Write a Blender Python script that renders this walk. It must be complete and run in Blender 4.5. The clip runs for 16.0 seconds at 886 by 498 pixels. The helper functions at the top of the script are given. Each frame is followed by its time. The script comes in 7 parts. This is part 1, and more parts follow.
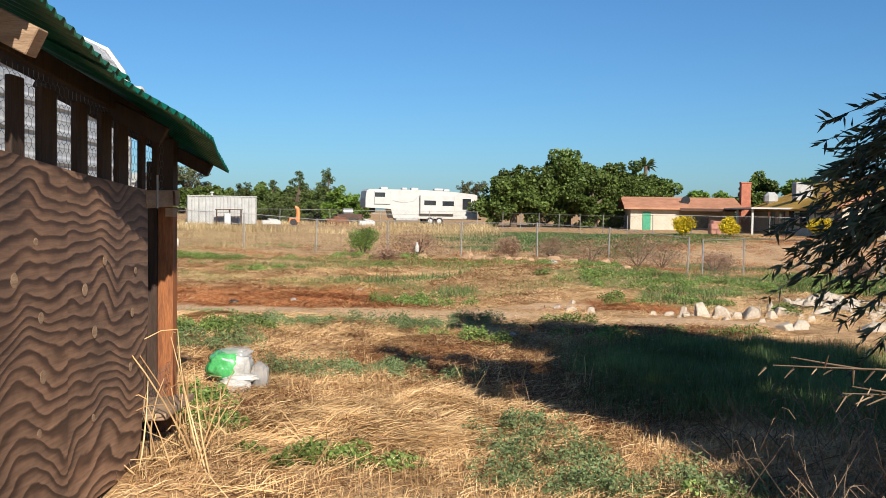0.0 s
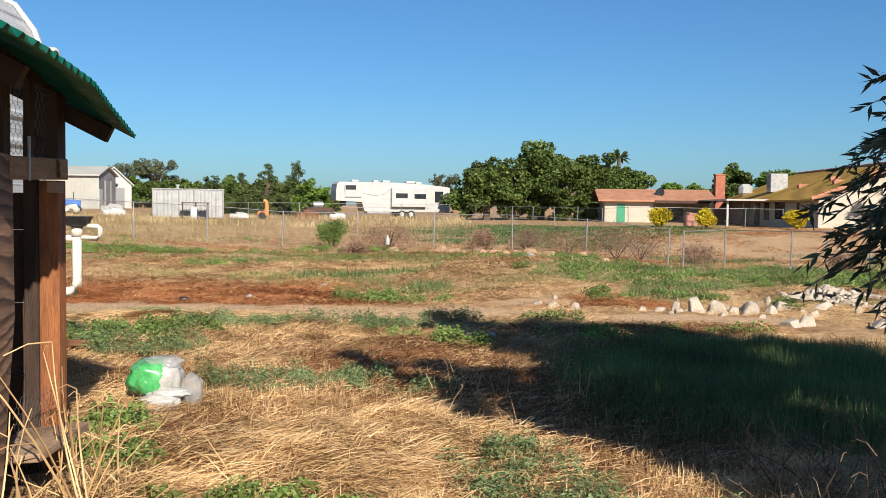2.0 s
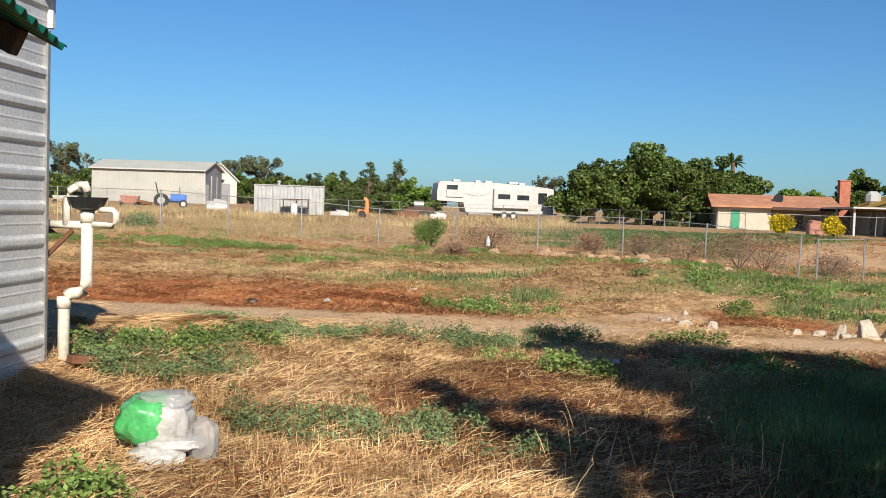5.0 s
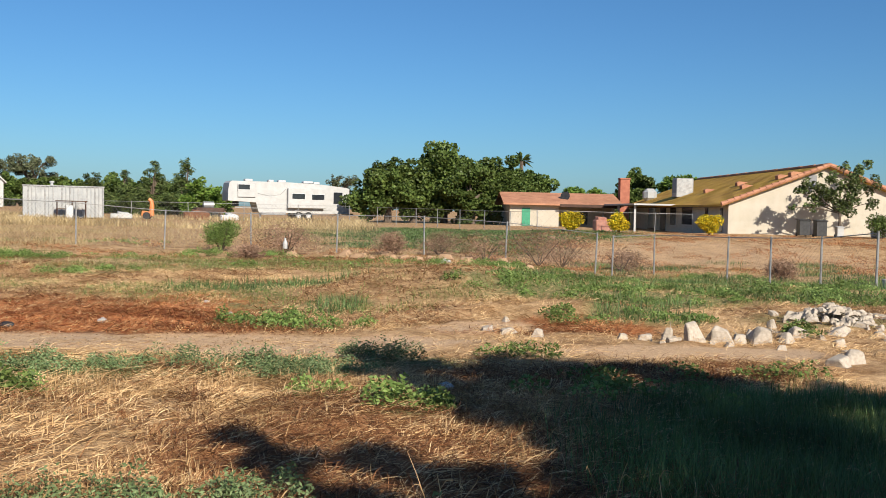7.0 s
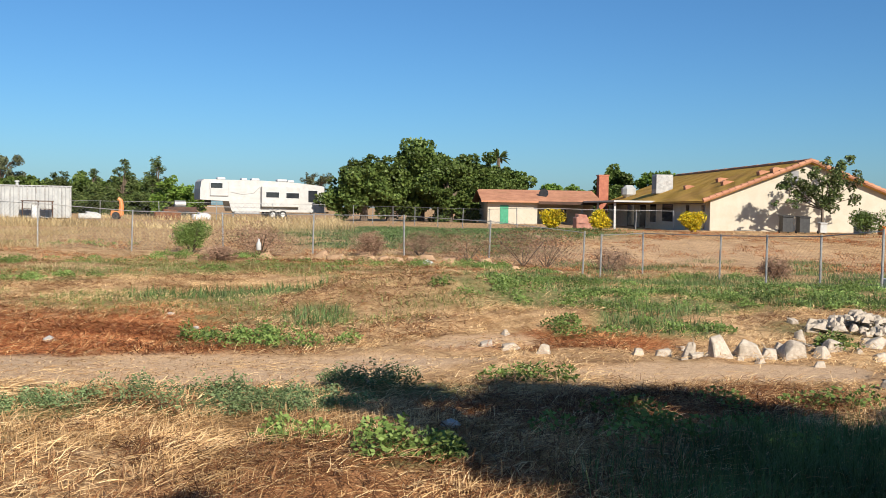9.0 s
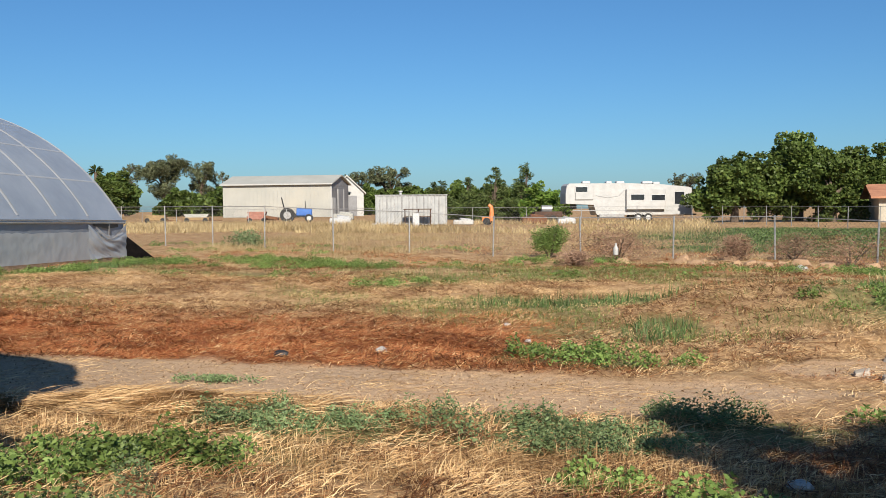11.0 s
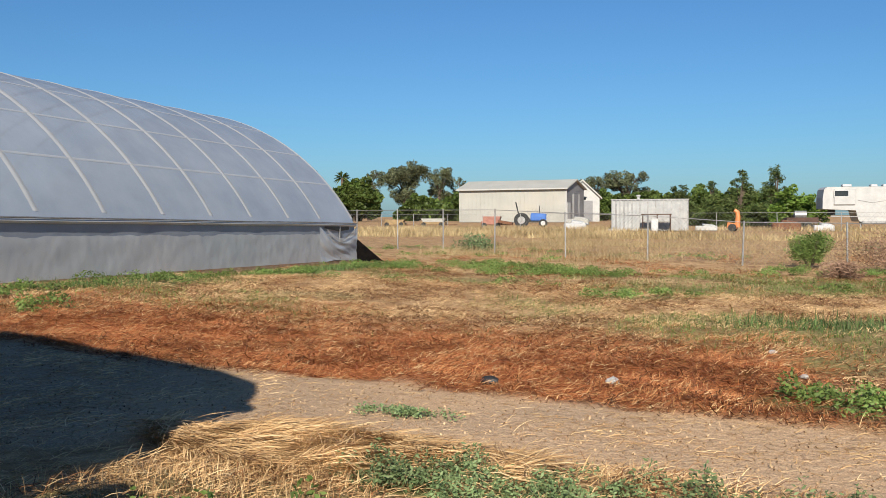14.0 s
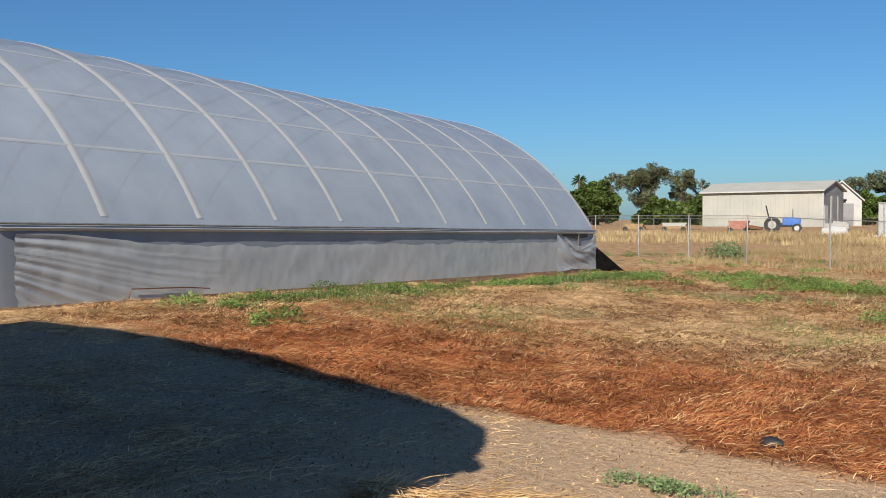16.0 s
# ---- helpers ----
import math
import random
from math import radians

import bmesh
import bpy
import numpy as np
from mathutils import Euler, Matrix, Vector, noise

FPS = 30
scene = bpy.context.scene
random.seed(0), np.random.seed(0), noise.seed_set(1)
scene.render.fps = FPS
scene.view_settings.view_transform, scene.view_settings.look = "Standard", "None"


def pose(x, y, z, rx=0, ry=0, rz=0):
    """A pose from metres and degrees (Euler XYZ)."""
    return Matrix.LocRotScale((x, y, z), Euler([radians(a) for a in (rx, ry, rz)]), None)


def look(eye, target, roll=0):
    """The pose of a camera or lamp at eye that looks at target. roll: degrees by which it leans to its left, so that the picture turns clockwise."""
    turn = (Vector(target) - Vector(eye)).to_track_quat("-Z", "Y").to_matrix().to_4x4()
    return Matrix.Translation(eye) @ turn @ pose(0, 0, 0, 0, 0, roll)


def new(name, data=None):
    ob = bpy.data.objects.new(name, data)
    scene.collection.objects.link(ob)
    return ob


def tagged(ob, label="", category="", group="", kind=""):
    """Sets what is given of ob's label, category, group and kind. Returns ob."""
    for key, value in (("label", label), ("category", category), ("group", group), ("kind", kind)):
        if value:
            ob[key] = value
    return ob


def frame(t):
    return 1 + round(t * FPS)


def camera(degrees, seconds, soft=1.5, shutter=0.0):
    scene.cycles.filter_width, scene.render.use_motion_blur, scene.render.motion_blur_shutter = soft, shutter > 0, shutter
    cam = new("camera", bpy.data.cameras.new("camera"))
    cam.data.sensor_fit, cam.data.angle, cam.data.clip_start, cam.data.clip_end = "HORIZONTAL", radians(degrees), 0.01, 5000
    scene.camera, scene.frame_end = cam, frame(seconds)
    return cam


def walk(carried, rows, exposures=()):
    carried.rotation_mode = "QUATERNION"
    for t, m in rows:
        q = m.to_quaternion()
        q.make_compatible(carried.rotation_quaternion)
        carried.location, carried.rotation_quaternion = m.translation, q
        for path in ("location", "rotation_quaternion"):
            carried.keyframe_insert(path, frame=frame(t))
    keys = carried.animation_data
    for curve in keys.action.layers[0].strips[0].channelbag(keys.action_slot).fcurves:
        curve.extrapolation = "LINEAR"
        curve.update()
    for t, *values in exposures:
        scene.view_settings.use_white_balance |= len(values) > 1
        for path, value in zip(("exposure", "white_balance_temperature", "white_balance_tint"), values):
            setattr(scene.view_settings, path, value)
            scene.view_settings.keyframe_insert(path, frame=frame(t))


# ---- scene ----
cam = camera(51, 16.0, soft=0.6)
EXPOSURE = 0.73
SKY_STRENGTH, SKY_AIR, SKY_DUST, SKY_OZONE = 0.066, 1.0, 0.6, 10.0
SUN_STRENGTH = 5.0
# seconds, place in metres, heading to the left, tilt and roll in degrees
PATH = [
    (0, 0.000, -0.000, 1.606, 0.00, -2.32, 0.82),
    (0.5, 0.005, 0.342, 1.610, -0.43, -2.45, 0.50),
    (1, -0.042, 0.643, 1.618, -1.04, -2.60, 0.45),
    (1.5, 0.002, 0.974, 1.547, -1.53, -2.67, 0.44),
    (2, 0.031, 1.319, 1.507, -1.70, -2.67, 0.65),
    (2.5, 0.076, 1.668, 1.494, -0.93, -2.68, 1.08),
    (3, 0.091, 2.023, 1.471, 0.53, -2.67, 1.49),
    (3.5, 0.016, 2.395, 1.444, 4.19, -2.77, 1.96),
    (3.7, 0.010, 2.530, 1.435, 5.28, -2.82, 2.13),
    (5.8, -0.087, 3.973, 1.388, 2.08, -2.47, 0.98),
    (6, -0.132, 4.086, 1.388, -1.00, -2.41, 0.91),
    (6.5, -0.204, 4.389, 1.409, -5.46, -2.35, 1.08),
    (7, -0.170, 4.698, 1.414, -8.12, -2.37, 1.25),
    (7.5, -0.180, 5.024, 1.391, -9.84, -2.36, 1.23),
    (8, -0.226, 5.375, 1.400, -10.32, -2.45, 1.19),
    (8.2, -0.239, 5.514, 1.405, -10.51, -2.47, 1.14),
    (10.3, 0.029, 6.470, 1.516, 2.30, -2.58, -0.20),
    (10.5, 0.066, 6.582, 1.503, 6.02, -2.56, -0.33),
    (11, 0.165, 6.858, 1.477, 12.87, -2.44, -0.45),
    (11.5, 0.178, 7.132, 1.430, 16.10, -2.37, -0.44),
    (12, 0.177, 7.431, 1.385, 17.05, -2.21, -0.34),
    (12.5, 0.090, 7.713, 1.396, 17.79, -2.15, -0.27),
    (13, -0.046, 7.987, 1.428, 23.29, -2.09, -0.35),
    (13.5, -0.113, 8.294, 1.402, 24.57, -2.06, -0.25),
    (14, -0.312, 8.539, 1.404, 27.32, -2.00, -0.21),
    (14.5, -0.561, 8.794, 1.470, 35.93, -1.96, -0.23),
    (15, -0.711, 9.084, 1.470, 40.95, -1.93, -0.24),
    (15.5, -0.855, 9.313, 1.467, 41.73, -1.86, -0.21),
    (16, -1.028, 9.501, 1.528, 41.81, -1.79, -0.13),
]
def path_rows():
    return [(t, pose(x, y, z, 90 + pitch, 0, yaw) @ pose(0, 0, 0, 0, 0, roll)) for t, x, y, z, yaw, pitch, roll in PATH]


walk(cam, path_rows(), exposures=[(0.0, EXPOSURE), (3.7, EXPOSURE), (6.0, EXPOSURE - 0.08), (7.0, EXPOSURE - 0.09), (7.5, EXPOSURE), (8.2, EXPOSURE + 0.07), (10.3, EXPOSURE - 0.14), (13.0, EXPOSURE - 0.14), (16.0, EXPOSURE - 0.2)])

# ---- world, sun ----
SUN_AZ = Vector((0.336, -0.942, 0)).normalized()      # towards the sun
SUN_EL = radians(31)
world = bpy.data.worlds.new("sky")
scene.world = world
world.use_nodes = True
wn = world.node_tree
sky = wn.nodes.new("ShaderNodeTexSky")
sky.sky_type = "NISHITA"
sky.sun_disc = False
sky.sun_elevation = SUN_EL
sky.sun_rotation = math.atan2(SUN_AZ.x, SUN_AZ.y)
sky.air_density, sky.dust_density, sky.ozone_density = SKY_AIR, SKY_DUST, SKY_OZONE
wn.nodes["Background"].inputs[1].default_value = SKY_STRENGTH
clear = wn.nodes.new("ShaderNodeMix")            # a clear, dry, deep blue day
clear.data_type, clear.blend_type = "RGBA", "MULTIPLY"
clear.inputs[0].default_value = 1.0
clear.inputs[7].default_value = (0.86, 1.03, 1.02, 1)
wn.links.new(sky.outputs[0], clear.inputs[6])
wn.links.new(clear.outputs[2], wn.nodes["Background"].inputs[0])
sun = new("sun", bpy.data.lights.new("sun", "SUN"))
sun.data.energy, sun.data.angle, sun.data.color = SUN_STRENGTH, radians(0.55), (1.0, 0.91, 0.78)
sun_from = SUN_AZ * math.cos(SUN_EL) + Vector((0, 0, math.sin(SUN_EL)))
sun.matrix_world = look(sun_from * 60, (0, 0, 0))


# ---- materials ----
def nodes_of(name):
    m = bpy.data.materials.new(name)
    m.use_nodes = True
    return m, m.node_tree, m.node_tree.nodes["Principled BSDF"]


def ramp(nt, a, b, lo=0.35, hi=0.65):
    r = nt.nodes.new("ShaderNodeValToRGB")
    r.color_ramp.elements[0].position, r.color_ramp.elements[0].color = lo, (*a, 1)
    r.color_ramp.elements[1].position, r.color_ramp.elements[1].color = hi, (*b, 1)
    return r


def noise_tex(nt, scale, detail=4.0, rough=0.6, stretch=None):
    t = nt.nodes.new("ShaderNodeTexNoise")
    t.inputs["Scale"].default_value, t.inputs["Detail"].default_value, t.inputs["Roughness"].default_value = scale, detail, rough
    c = nt.nodes.new("ShaderNodeTexCoord")
    if stretch:
        mp = nt.nodes.new("ShaderNodeMapping")
        mp.inputs["Scale"].default_value = stretch
        nt.links.new(c.outputs["Object"], mp.inputs[0])
        nt.links.new(mp.outputs[0], t.inputs[0])
    else:
        nt.links.new(c.outputs["Object"], t.inputs[0])
    return t


def mixc(nt, fac, a, b, blend="MIX"):
    x = nt.nodes.new("ShaderNodeMix")
    x.data_type, x.blend_type = "RGBA", blend
    for k, v in ((0, fac), (6, a), (7, b)):
        if hasattr(v, "links"):
            nt.links.new(v, x.inputs[k])
        else:
            x.inputs[k].default_value = v if k == 0 else (*v, 1)
    return x.outputs[2]


def surface(name, a, b, rough=0.7, metal=0.0, scale=6.0, fine=60.0, bump=0.2, dirt=None, dirt_amount=0.35, stretch=None):
    """Two colours mixed by a coarse noise, darkened a little by a fine one, with relief and optional stains."""
    m, nt, p = nodes_of(name)
    n1, n2 = noise_tex(nt, scale, stretch=stretch), noise_tex(nt, fine, 3, stretch=stretch)
    r = ramp(nt, a, b)
    nt.links.new(n1.outputs[0], r.inputs[0])
    g = ramp(nt, (0.78, 0.78, 0.78), (1.1, 1.1, 1.1), 0.3, 0.7)
    nt.links.new(n2.outputs[0], g.inputs[0])
    col = mixc(nt, 1.0, r.outputs[0], g.outputs[0], "MULTIPLY")
    if dirt:
        n3 = noise_tex(nt, scale * 0.37, 6, 0.7)
        d = ramp(nt, (0, 0, 0), (dirt_amount,) * 3, 0.5, 0.72)
        nt.links.new(n3.outputs[0], d.inputs[0])
        col = mixc(nt, d.outputs[0], col, dirt)
    nt.links.new(col, p.inputs["Base Color"])
    p.inputs["Roughness"].default_value, p.inputs["Metallic"].default_value = rough, metal
    if bump:
        bp = nt.nodes.new("ShaderNodeBump")
        bp.inputs["Strength"].default_value, bp.inputs["Distance"].default_value = bump, 0.01
        nt.links.new(n2.outputs[0], bp.inputs["Height"])
        nt.links.new(bp.outputs[0], p.inputs["Normal"])
    return m


def foliage(name, cols, rough=0.6, translucent=0.3, patch=0.25):
    """Leaves and blades: colour by island, and by a slow noise over the ground."""
    m, nt, p = nodes_of(name)
    geo = nt.nodes.new("ShaderNodeNewGeometry")
    r = nt.nodes.new("ShaderNodeValToRGB")
    while len(r.color_ramp.elements) < len(cols):
        r.color_ramp.elements.new(0.5)
    for k, c in enumerate(cols):
        r.color_ramp.elements[k].position, r.color_ramp.elements[k].color = k / (len(cols) - 1), (*c, 1)
    nt.links.new(geo.outputs["Random Per Island"], r.inputs[0])
    n = noise_tex(nt, patch, 4)
    g = ramp(nt, (0.6, 0.55, 0.48), (1.25, 1.23, 1.17), 0.36, 0.62)
    nt.links.new(n.outputs[0], g.inputs[0])
    col = mixc(nt, 1.0, r.outputs[0], g.outputs[0], "MULTIPLY")
    nt.links.new(col, p.inputs["Base Color"])
    p.inputs["Roughness"].default_value = rough
    p.inputs["Specular IOR Level"].default_value = 0.25
    if translucent:
        tr = nt.nodes.new("ShaderNodeBsdfTranslucent")
        nt.links.new(col, tr.inputs[0])
        mx = nt.nodes.new("ShaderNodeMixShader")
        mx.inputs[0].default_value = translucent
        nt.links.new(p.outputs[0], mx.inputs[1])
        nt.links.new(tr.outputs[0], mx.inputs[2])
        nt.links.new(mx.outputs[0], nt.nodes["Material Output"].inputs[0])
    return m


def plywood_material():
    """Rotary-cut veneer: contour lines of a stretched noise, with fine fibres and weathered patches."""
    m, nt, p = nodes_of("weathered_plywood")

    def calc(op, a, b):
        q = nt.nodes.new("ShaderNodeMath")
        q.operation = op
        for k, v in enumerate((a, b)):
            if hasattr(v, "links"):
                nt.links.new(v, q.inputs[k])
            else:
                q.inputs[k].default_value = v
        return q.outputs[0]
    n0 = noise_tex(nt, 1.7, 2, 0.4, (1, 0.85, 0.8))
    n1 = noise_tex(nt, 8.0, 3, 0.5, (1, 0.6, 1.2))
    c = nt.nodes.new("ShaderNodeTexCoord")
    sep = nt.nodes.new("ShaderNodeSeparateXYZ")
    nt.links.new(c.outputs["Object"], sep.inputs[0])
    v = calc("ADD", calc("MULTIPLY", n0.outputs[0], 11.0), calc("MULTIPLY", sep.outputs[2], 15.0))
    v = calc("ADD", v, calc("MULTIPLY", n1.outputs[0], 0.7))
    band = calc("FRACT", v, 0.0)
    r = nt.nodes.new("ShaderNodeValToRGB")
    for k, (q, col) in enumerate(((0.0, (0.285, 0.175, 0.12)), (0.45, (0.215, 0.125, 0.083)), (0.7, (0.085, 0.044, 0.029)), (0.9, (0.05, 0.026, 0.018)))):
        e = r.color_ramp.elements[k] if k < 2 else r.color_ramp.elements.new(q)
        e.position, e.color = q, (*col, 1)
    r.color_ramp.elements.new(1.0).color = (0.24, 0.135, 0.088, 1)
    nt.links.new(band, r.inputs[0])
    n = noise_tex(nt, 1.3, 6, 0.65)
    g = ramp(nt, (0.45, 0.47, 0.50), (1.25, 1.18, 1.05), 0.3, 0.7)
    nt.links.new(n.outputs[0], g.inputs[0])
    f = noise_tex(nt, 40, 4, 0.6, (1, 0.12, 1.5))
    g2 = ramp(nt, (0.62, 0.62, 0.62), (1.2, 1.2, 1.2), 0.3, 0.7)
    nt.links.new(f.outputs[0], g2.inputs[0])
    fade = ramp(nt, (0.0, 0.0, 0.0), (0.35, 0.35, 0.35), 0.4, 0.7)
    n4 = noise_tex(nt, 2.7, 4)
    nt.links.new(n4.outputs[0], fade.inputs[0])
    col = mixc(nt, fade.outputs[0], r.outputs[0], (0.14, 0.078, 0.05))
    col = mixc(nt, 1.0, mixc(nt, 1.0, col, g.outputs[0], "MULTIPLY"), g2.outputs[0], "MULTIPLY")
    nt.links.new(col, p.inputs["Base Color"])
    p.inputs["Roughness"].default_value = 0.62
    bp = nt.nodes.new("ShaderNodeBump")
    bp.inputs["Strength"].default_value, bp.inputs["Distance"].default_value = 0.25, 0.006
    nt.links.new(f.outputs[0], bp.inputs["Height"])
    nt.links.new(bp.outputs[0], p.inputs["Normal"])
    return m


def film_material(name, a, b, translucent, rough, alpha=1.0, scale=1.5):
    """Greenhouse plastic: pale, slightly glossy, letting some light through."""
    m, nt, p = nodes_of(name)
    n = noise_tex(nt, scale, 5, 0.6, (1, 1, 1))
    r = ramp(nt, a, b, 0.3, 0.7)
    nt.links.new(n.outputs[0], r.inputs[0])
    nt.links.new(r.outputs[0], p.inputs["Base Color"])
    p.inputs["Roughness"].default_value = rough
    p.inputs["Specular IOR Level"].default_value = 0.6
    tr = nt.nodes.new("ShaderNodeBsdfTranslucent")
    nt.links.new(r.outputs[0], tr.inputs[0])
    mx = nt.nodes.new("ShaderNodeMixShader")
    mx.inputs[0].default_value = translucent
    nt.links.new(p.outputs[0], mx.inputs[1])
    nt.links.new(tr.outputs[0], mx.inputs[2])
    last = mx.outputs[0]
    if alpha < 1:
        tp = nt.nodes.new("ShaderNodeBsdfTransparent")
        m2 = nt.nodes.new("ShaderNodeMixShader")
        m2.inputs[0].default_value = 1 - alpha
        nt.links.new(last, m2.inputs[1])
        nt.links.new(tp.outputs[0], m2.inputs[2])
        last = m2.outputs[0]
    nt.links.new(last, nt.nodes["Material Output"].inputs[0])
    bp = nt.nodes.new("ShaderNodeBump")
    bp.inputs["Strength"].default_value, bp.inputs["Distance"].default_value = 0.25, 0.05
    nt.links.new(n.outputs[0], bp.inputs["Height"])
    nt.links.new(bp.outputs[0], p.inputs["Normal"])
    return m


def ground_material():
    """Soil, dust track, red stubble, green patches and straw, by painted masks and noise."""
    m, nt, p = nodes_of("field_soil")
    at = nt.nodes.new("ShaderNodeAttribute")
    at.attribute_name = "zone"
    sep = nt.nodes.new("ShaderNodeSeparateColor")
    nt.links.new(at.outputs["Color"], sep.inputs[0])
    n1, n2, n3 = noise_tex(nt, 0.9, 6, 0.65), noise_tex(nt, 14, 5, 0.7), noise_tex(nt, 90, 3, 0.6)
    straw = ramp(nt, (0.24, 0.14, 0.07), (0.62, 0.44, 0.245), 0.3, 0.64)
    nt.links.new(n2.outputs[0], straw.inputs[0])
    far = ramp(nt, (0.31, 0.18, 0.098), (0.55, 0.385, 0.22), 0.36, 0.62)
    nt.links.new(n1.outputs[0], far.inputs[0])
    base = mixc(nt, 0.45, straw.outputs[0], far.outputs[0])
    dust = ramp(nt, (0.45, 0.295, 0.175), (0.63, 0.445, 0.28), 0.3, 0.7)
    nt.links.new(n2.outputs[0], dust.inputs[0])
    red = ramp(nt, (0.21, 0.066, 0.026), (0.46, 0.185, 0.075), 0.32, 0.66)
    nt.links.new(n2.outputs[0], red.inputs[0])
    green = ramp(nt, (0.09, 0.095, 0.034), (0.24, 0.235, 0.10), 0.32, 0.66)
    nt.links.new(n2.outputs[0], green.inputs[0])
    gravel = ramp(nt, (0.19, 0.145, 0.11), (0.47, 0.38, 0.29), 0.36, 0.62)
    nt.links.new(noise_tex(nt, 38, 4, 0.75).outputs[0], gravel.inputs[0])
    strewn = ramp(nt, (0.05, 0.05, 0.05), (0.35, 0.35, 0.35), 0.46, 0.66)
    nt.links.new(noise_tex(nt, 0.55, 5, 0.6).outputs[0], strewn.inputs[0])
    yard = ramp(nt, (0.18, 0.128, 0.085), (0.50, 0.375, 0.26), 0.33, 0.66)
    nt.links.new(noise_tex(nt, 30, 5, 0.8).outputs[0], yard.inputs[0])
    dusty = mixc(nt, strewn.outputs[0], dust.outputs[0], gravel.outputs[0])
    dusty = mixc(nt, at.outputs["Alpha"], dusty, yard.outputs[0])
    c = mixc(nt, sep.outputs[2], base, red.outputs[0])
    clump = ramp(nt, (0.58, 0.50, 0.43), (1.15, 1.13, 1.10), 0.36, 0.6)
    nt.links.new(noise_tex(nt, 2.6, 6, 0.7).outputs[0], clump.inputs[0])
    c = mixc(nt, 1.0, c, clump.outputs[0], "MULTIPLY")
    c = mixc(nt, sep.outputs[1], c, green.outputs[0])
    c = mixc(nt, sep.outputs[0], c, dusty)
    grain = ramp(nt, (0.58, 0.57, 0.55), (1.2, 1.2, 1.2), 0.32, 0.68)
    nt.links.new(n3.outputs[0], grain.inputs[0])
    c = mixc(nt, 1.0, c, grain.outputs[0], "MULTIPLY")
    nt.links.new(c, p.inputs["Base Color"])
    p.inputs["Roughness"].default_value = 0.95
    p.inputs["Specular IOR Level"].default_value = 0.1
    bp = nt.nodes.new("ShaderNodeBump")
    bp.inputs["Strength"].default_value, bp.inputs["Distance"].default_value = 0.7, 0.04
    nt.links.new(n2.outputs[0], bp.inputs["Height"])
    nt.links.new(bp.outputs[0], p.inputs["Normal"])
    return m


SOIL = ground_material()
PLY = plywood_material()
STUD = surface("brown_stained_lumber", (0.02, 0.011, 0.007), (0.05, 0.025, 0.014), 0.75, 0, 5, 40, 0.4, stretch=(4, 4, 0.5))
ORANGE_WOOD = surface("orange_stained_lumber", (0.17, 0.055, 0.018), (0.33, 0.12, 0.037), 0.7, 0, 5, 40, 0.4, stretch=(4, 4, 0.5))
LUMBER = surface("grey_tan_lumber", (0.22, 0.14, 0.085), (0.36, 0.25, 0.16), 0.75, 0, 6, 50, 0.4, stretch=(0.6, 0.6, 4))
GREEN_ROOF = surface("green_corrugated_plastic", (0.0, 0.075, 0.05), (0.003, 0.105, 0.07), 0.4, 0, 3, 50, 0.1, (0.10, 0.11, 0.08), 0.35)
WIRE = surface("galvanised_wire", (0.10, 0.10, 0.10), (0.2, 0.2, 0.2), 0.5, 0.7, 8, 60, 0)
GALV = surface("galvanised_steel", (0.28, 0.28, 0.28), (0.42, 0.42, 0.41), 0.45, 0.6, 5, 50, 0.1, (0.22, 0.15, 0.1), 0.3)
WHITE_STEEL = surface("white_painted_steel", (0.46, 0.47, 0.48), (0.55, 0.55, 0.545), 0.4, 0.1, 2.5, 40, 0.05, (0.5, 0.47, 0.42), 0.25)
PVC = surface("white_pvc_pipe", (0.58, 0.53, 0.44), (0.67, 0.62, 0.53), 0.35, 0, 5, 40, 0.05, (0.5, 0.42, 0.3), 0.3)
BLACK = surface("black_plastic", (0.012, 0.012, 0.013), (0.03, 0.03, 0.03), 0.5, 0, 6, 60, 0.05)
WHITE_PAINT = surface("white_paint", (0.38, 0.38, 0.37), (0.455, 0.455, 0.445), 0.5, 0, 2, 30, 0.05, (0.55, 0.5, 0.42), 0.2)
FILM = film_material("greenhouse_film", (0.395, 0.455, 0.54), (0.495, 0.555, 0.64), 0.35, 0.22, 0.84, 0.9)
# paler copies of the film: the glow along hoops and purlins as colour
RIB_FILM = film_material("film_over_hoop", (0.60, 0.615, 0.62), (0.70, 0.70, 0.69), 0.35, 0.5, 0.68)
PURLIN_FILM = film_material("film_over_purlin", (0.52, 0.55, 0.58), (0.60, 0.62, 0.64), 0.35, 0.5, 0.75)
CURTAIN = film_material("side_curtain_film", (0.46, 0.485, 0.505), (0.54, 0.565, 0.58), 0.25, 0.45)
# side film: shade above the curtain put into a darker film colour
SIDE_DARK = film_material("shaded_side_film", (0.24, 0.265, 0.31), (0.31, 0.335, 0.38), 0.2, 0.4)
CURTAIN_LIGHT = film_material("loose_curtain_film", (0.46, 0.495, 0.53), (0.58, 0.605, 0.63), 0.3, 0.3)
GLASS_DARK = surface("dark_window_glass", (0.015, 0.018, 0.022), (0.03, 0.034, 0.04), 0.08, 0, 1, 10, 0)
STUCCO = surface("cream_stucco", (0.43, 0.39, 0.31), (0.50, 0.45, 0.37), 0.9, 0, 1.2, 70, 0.4, (0.5, 0.42, 0.3), 0.2)
TILE = surface("clay_roof_tile", (0.33, 0.145, 0.08), (0.46, 0.22, 0.125), 0.8, 0, 1.4, 20, 0.4, (0.22, 0.12, 0.05), 0.5)
TILE_MOSSY = surface("moss_stained_roof_tile", (0.46, 0.27, 0.03), (0.58, 0.34, 0.05), 0.85, 0, 0.6, 12, 0.4, (0.3, 0.12, 0.045), 0.5)
